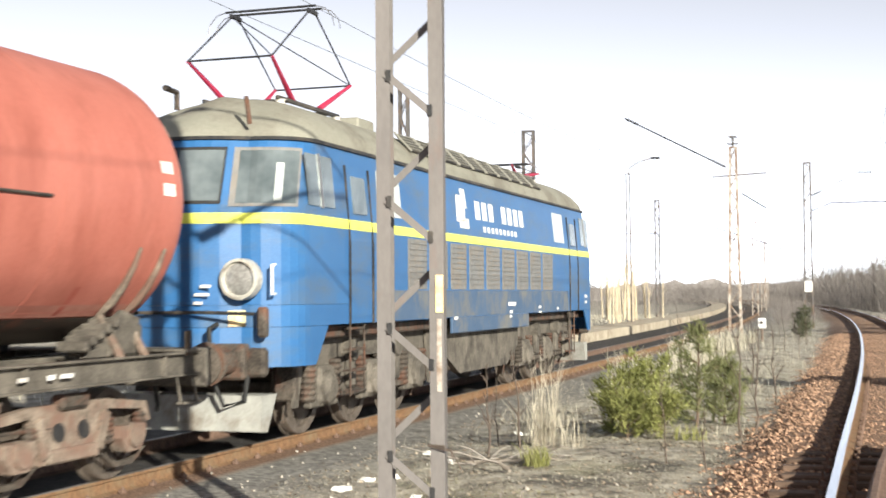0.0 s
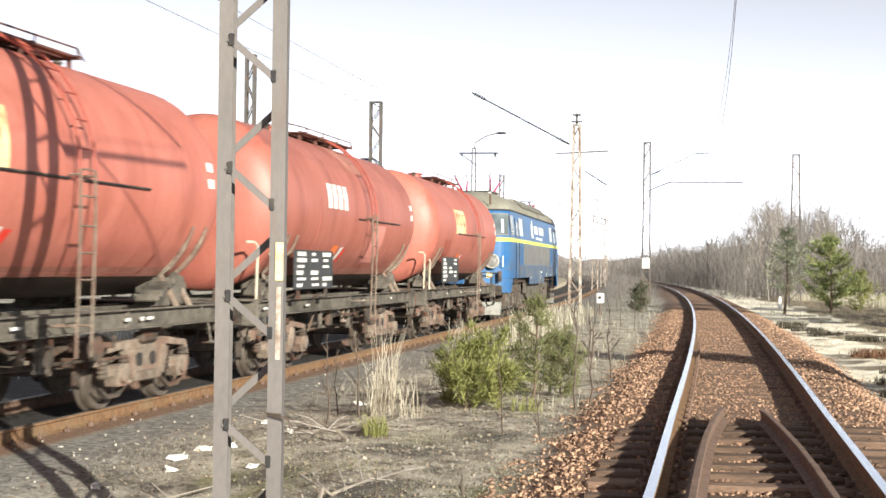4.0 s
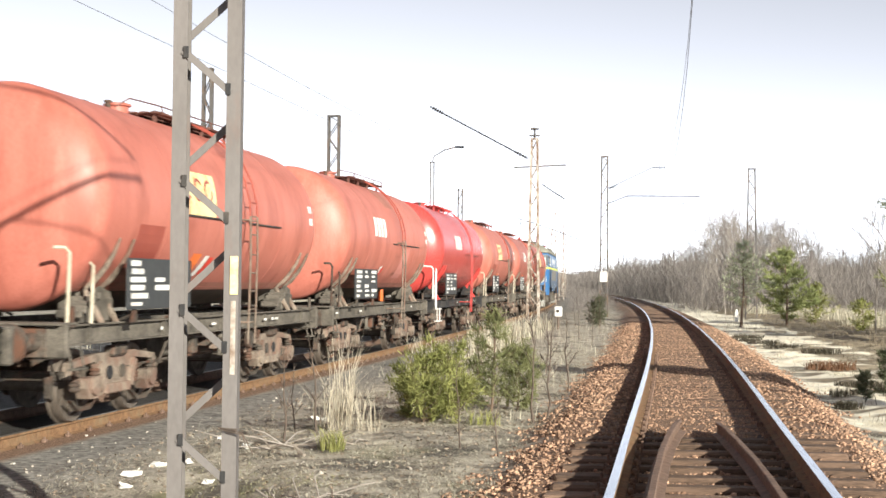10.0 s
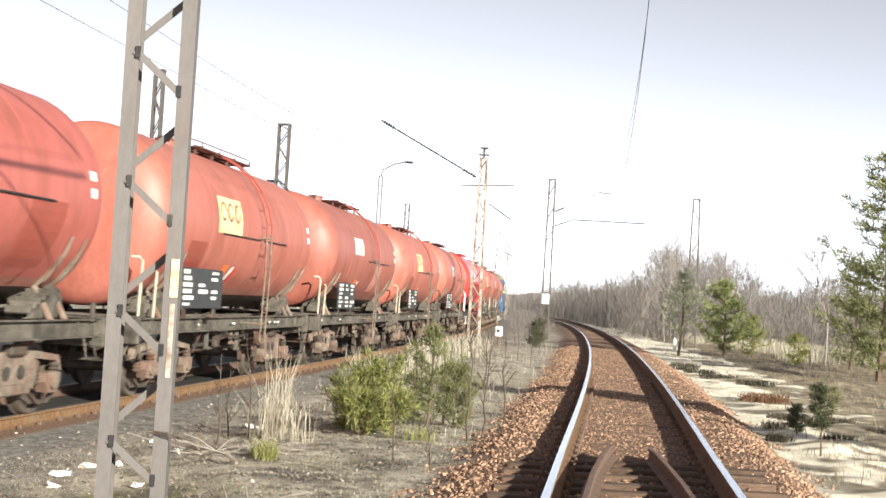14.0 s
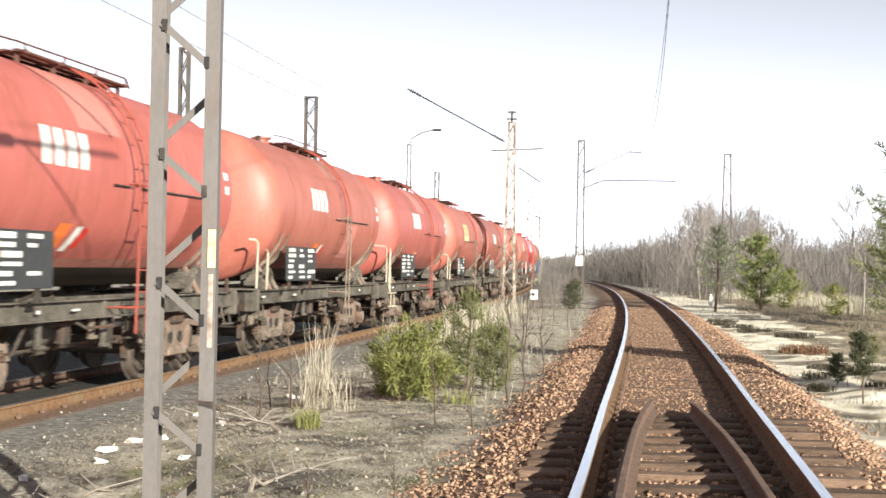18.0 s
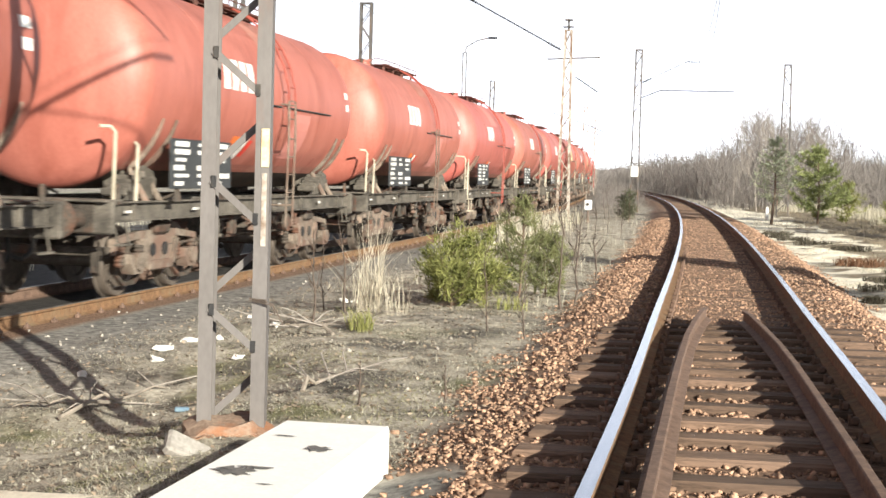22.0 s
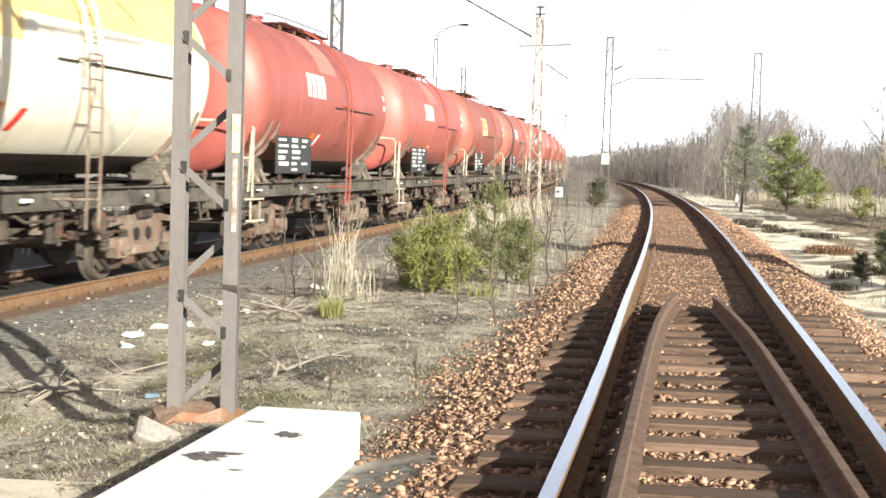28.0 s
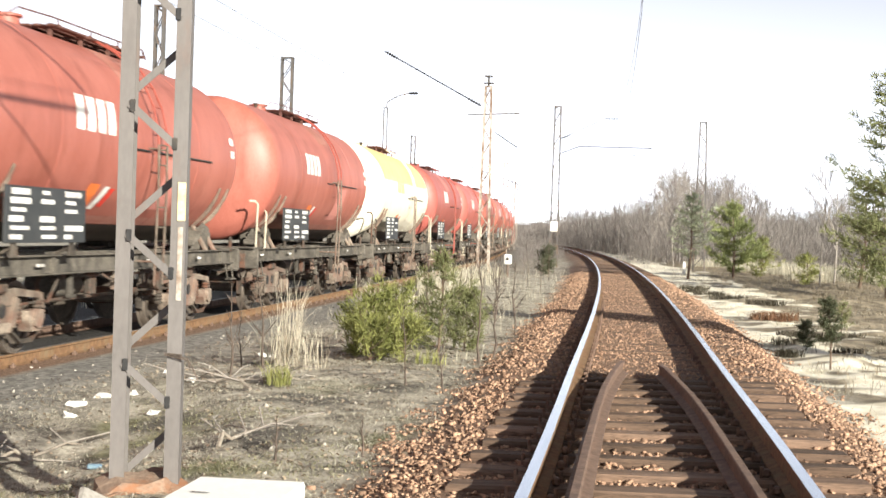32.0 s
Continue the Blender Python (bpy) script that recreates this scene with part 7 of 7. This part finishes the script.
def brush_arrays(seed, stems=19):
    """A leafless thicket one metre high: thin forking stems of flat blades."""
    rng = np.random.RandomState(seed)
    V, F = [], []

    def blade(p, q, w):
        a = rng.uniform(0, 3.14)
        s = np.array([math.cos(a), math.sin(a), 0.1]) * w
        F.append([len(V) + k for k in range(4)])
        V.extend([p - s, p + s, q + s * 0.4, q - s * 0.4])

    for k in range(stems):
        p = np.array([rng.normal(0, 0.30), rng.normal(0, 0.30), 0.0])
        d = np.array([rng.normal(0, 0.30), rng.normal(0, 0.30), 1.0])
        h = rng.uniform(0.35, 1.0) ** 0.7
        q = p + d * h * 0.6
        r = q + (d + rng.normal(0, 0.2, 3)) * h * 0.4
        blade(p, q, 0.0044)
        blade(q, r, 0.0030)
        for j in range(6):
            c = p + (q - p) * rng.uniform(0.3, 1.0)
            e = c + np.array([rng.normal(0, 0.5), rng.normal(0, 0.5), rng.uniform(0.2, 1.1)]) * h * rng.uniform(0.15, 0.40)
            blade(c, e, 0.0027)
            blade(e, e + np.array([rng.normal(0, 0.4), rng.normal(0, 0.4), 0.6]) * h * 0.18, 0.0022)
            blade(e, e + np.array([rng.normal(0, 0.4), rng.normal(0, 0.4), 0.6]) * h * 0.18, 0.0022)
    return np.array(V), np.array(F)


SCRUB = [brush_arrays(20 + k) for k in range(6)]


def wood(name, spots, mat, label, seed, kinds_=FOREST):
    """Many bare trees in one mesh: rows of x, y, height."""
    rng = np.random.RandomState(seed)
    vs, fs, base = [], [], 0
    for x, y, h in spots:
        v, f = kinds_[rng.randint(len(kinds_))]
        a = rng.uniform(0, 6.28)
        c, s = math.cos(a) * h * rng.uniform(0.8, 1.2), math.sin(a) * h * rng.uniform(0.8, 1.2)
        p = np.stack([v[:, 0] * c - v[:, 1] * s + x, v[:, 0] * s + v[:, 1] * c + y, v[:, 2] * h - 0.5], -1)
        vs.append(p)
        fs.append(f + base)
        base += len(v)
    return tagged(new(name, arrays(name, np.concatenate(vs), np.concatenate(fs), mat)), label, "wood", kind="stuff")


rng = np.random.RandomState(5)
spots = []
for k in range(330):
    y = rng.uniform(82, 190)
    x = float(near_x(y)) + rng.uniform(3.0, 60)
    f = math.exp(-((x / y - 0.026) / 0.015) ** 2) + 0.5 * math.exp(-((x / y - 0.17) / 0.03) ** 2)
    spots.append((x, y, rng.uniform(3.7, 5.4) * (y / 110) ** 0.8 + 3.8 * f * rng.uniform(0.5, 1.0) * (y / 110)))
for k in range(95):
    y = rng.uniform(92, 150)
    spots.append((y * rng.normal(0.037, 0.021) + 0.3, y, rng.uniform(4.6, 7.8) * (y / 110)))
wood("bare_wood", spots, HAZE, "leafless brown wood beyond the field", 6)
spots = []
for k in range(1000):
    y = rng.uniform(84, 230)
    x = float(near_x(y)) + 3.4 + 62 * rng.rand() ** 1.2
    spots.append((x, y, rng.uniform(2.2, 5.5) * (y / 120) ** 0.8))
for k in range(500):
    y = rng.uniform(190, 330)
    spots.append((rng.uniform(-75, 110) - 0.0004 * y * y, y, rng.uniform(3.5, 7.0)))
for k in range(150):
    y = rng.uniform(80, 200)
    spots.append((float(near_x(y)) - rng.uniform(2.6, 4.6), y, rng.uniform(0.8, 1.8)))
wood("bare_scrub", spots, HAZE, "dense leafless brown scrub and far woods", 8, SCRUB)
# far line of woods closing the horizon, air haze painted into its pale colour
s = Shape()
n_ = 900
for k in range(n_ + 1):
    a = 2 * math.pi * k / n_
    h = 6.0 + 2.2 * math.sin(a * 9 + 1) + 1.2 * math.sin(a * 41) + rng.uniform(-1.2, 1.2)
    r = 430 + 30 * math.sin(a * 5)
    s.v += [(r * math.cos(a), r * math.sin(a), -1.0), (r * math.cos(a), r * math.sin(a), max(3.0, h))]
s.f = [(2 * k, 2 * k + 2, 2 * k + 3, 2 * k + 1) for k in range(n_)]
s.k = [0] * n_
single("backdrop", s, FARHAZE, "distant line of leafless woods, haze painted in its colour", "woodland", kind="structure")
# dry grass and dead heather along the sandy bank
HEATHER = leafy("dead_brown_heather", (0.20, 0.105, 0.060), (0.36, 0.215, 0.135))
DARKHEATH = leafy("dark_dead_heath", (0.060, 0.052, 0.040), (0.15, 0.135, 0.10))
tuft(3.0, 30.3, 420, 0.34, 0.55, HEATHER, "heather_clump", "dead red-brown heather clump on pale sand", 61, 1.1, 0.009, "heather clumps")
for k, (x, y, r) in enumerate(((2.95, 25.2, 0.40), (2.3, 20.7, 0.22), (3.6, 24.4, 0.45), (3.3, 21.6, 0.30), (2.6, 23.0, 0.35), (4.4, 23.4, 0.40))):
    tuft(x, y, 260, 0.24, r, DARKHEATH, "heather_clump", "low dark dead heath on pale sand", 70 + k, 1.3, 0.007, "heather clumps")
for k, (x, y, r) in enumerate(((8.5, 74.0, 2.4), (8.7, 65.0, 2.0), (10.2, 66.0, 2.2), (5.4, 86.0, 2.6), (7.2, 76.0, 2.2), (11.6, 70.0, 2.4))):
    tuft(x, y, 700, 0.85, r, STRAW, "grass_clump", "tall bleached grass at the field's edge", 80 + k, 0.5, 0.012, "grass clumps")
for k, (x, y) in enumerate(((1.7, 44.5), (2.2, 42.6), (2.6, 40.0), (3.4, 37.0), (1.9, 47.5))):
    tuft(x, y, 260, 0.26, 0.55, DARKHEATH, "heather_clump", "low dark dead heath on pale sand", 90 + k, 1.3, 0.010, "heather clumps")
# nearer bare trees, one thing each
for k, (x, y, h) in enumerate(((7.0, 54.0, 5.6), (8.4, 60.0, 6.4), (10.0, 66.0, 6.0), (2.0, 84.0, 5.4), (3.6, 86.0, 6.2), (5.0, 90.0, 6.0), (6.4, 88.0, 5.4), (0.6, 92.0, 5.0))):
    v, f = bare_tree_arrays(100 + k, 4, 0.42, 4)
    v = v * h
    t = thing("bare_tree", "slender leafless tree with fine grey twigs", "tree", "bare trees", at=pose(x, y, float(ground_z(x, y)) - 0.05, 0, 0, 40 * k))
    one = 12
    part("trunk", arrays("trunk", v[:one], f[:8], BARK), BARK, t)
    part("crown", arrays("crown", v[one:], f[8:] - one, BARK), BARK, t, "fine grey leafless twigs")
# pale birch saplings beyond the train
rng = random.Random(23)
for k in range(34):
    y = rng.uniform(62, 84)
    x = float(goods_x(y)) - rng.uniform(3.6, 7.6)
    s = Shape()
    h = rng.uniform(2.6, 4.4)
    s.tube([(0, 0, 0), (rng.uniform(-0.1, 0.1), 0, h * 0.5), (rng.uniform(-0.25, 0.25), rng.uniform(-0.2, 0.2), h)], [0.05, 0.035, 0.012], 5)
    for j in range(7):
        z = rng.uniform(0.3, 0.95) * h
        a = rng.uniform(0, 6.28)
        s.tube([(0, 0, z), (math.cos(a) * 0.35, math.sin(a) * 0.35, z + 0.5)], [0.014, 0.005], 4)
    single("birch_sapling", s, BIRCH, "pale slender leafless birch sapling", "sapling", "birch saplings", at=pose(x, y, 0.0 if y > 44 else -0.5))


# ---------------------------------------------------------------- what moves
def motions():
    for ob, off, pivot in TRAIN:
        walk(ob, [(t, on_track(run(t) + off)) for t in TIMES])
    for wheel, radius, at in WHEELS:
        walk(wheel, [(q / 15, at @ pose(0, 0, 0, 0, math.degrees((run(q / 15) - run(0)) / radius), 0)) for q in range(481)])


motions()
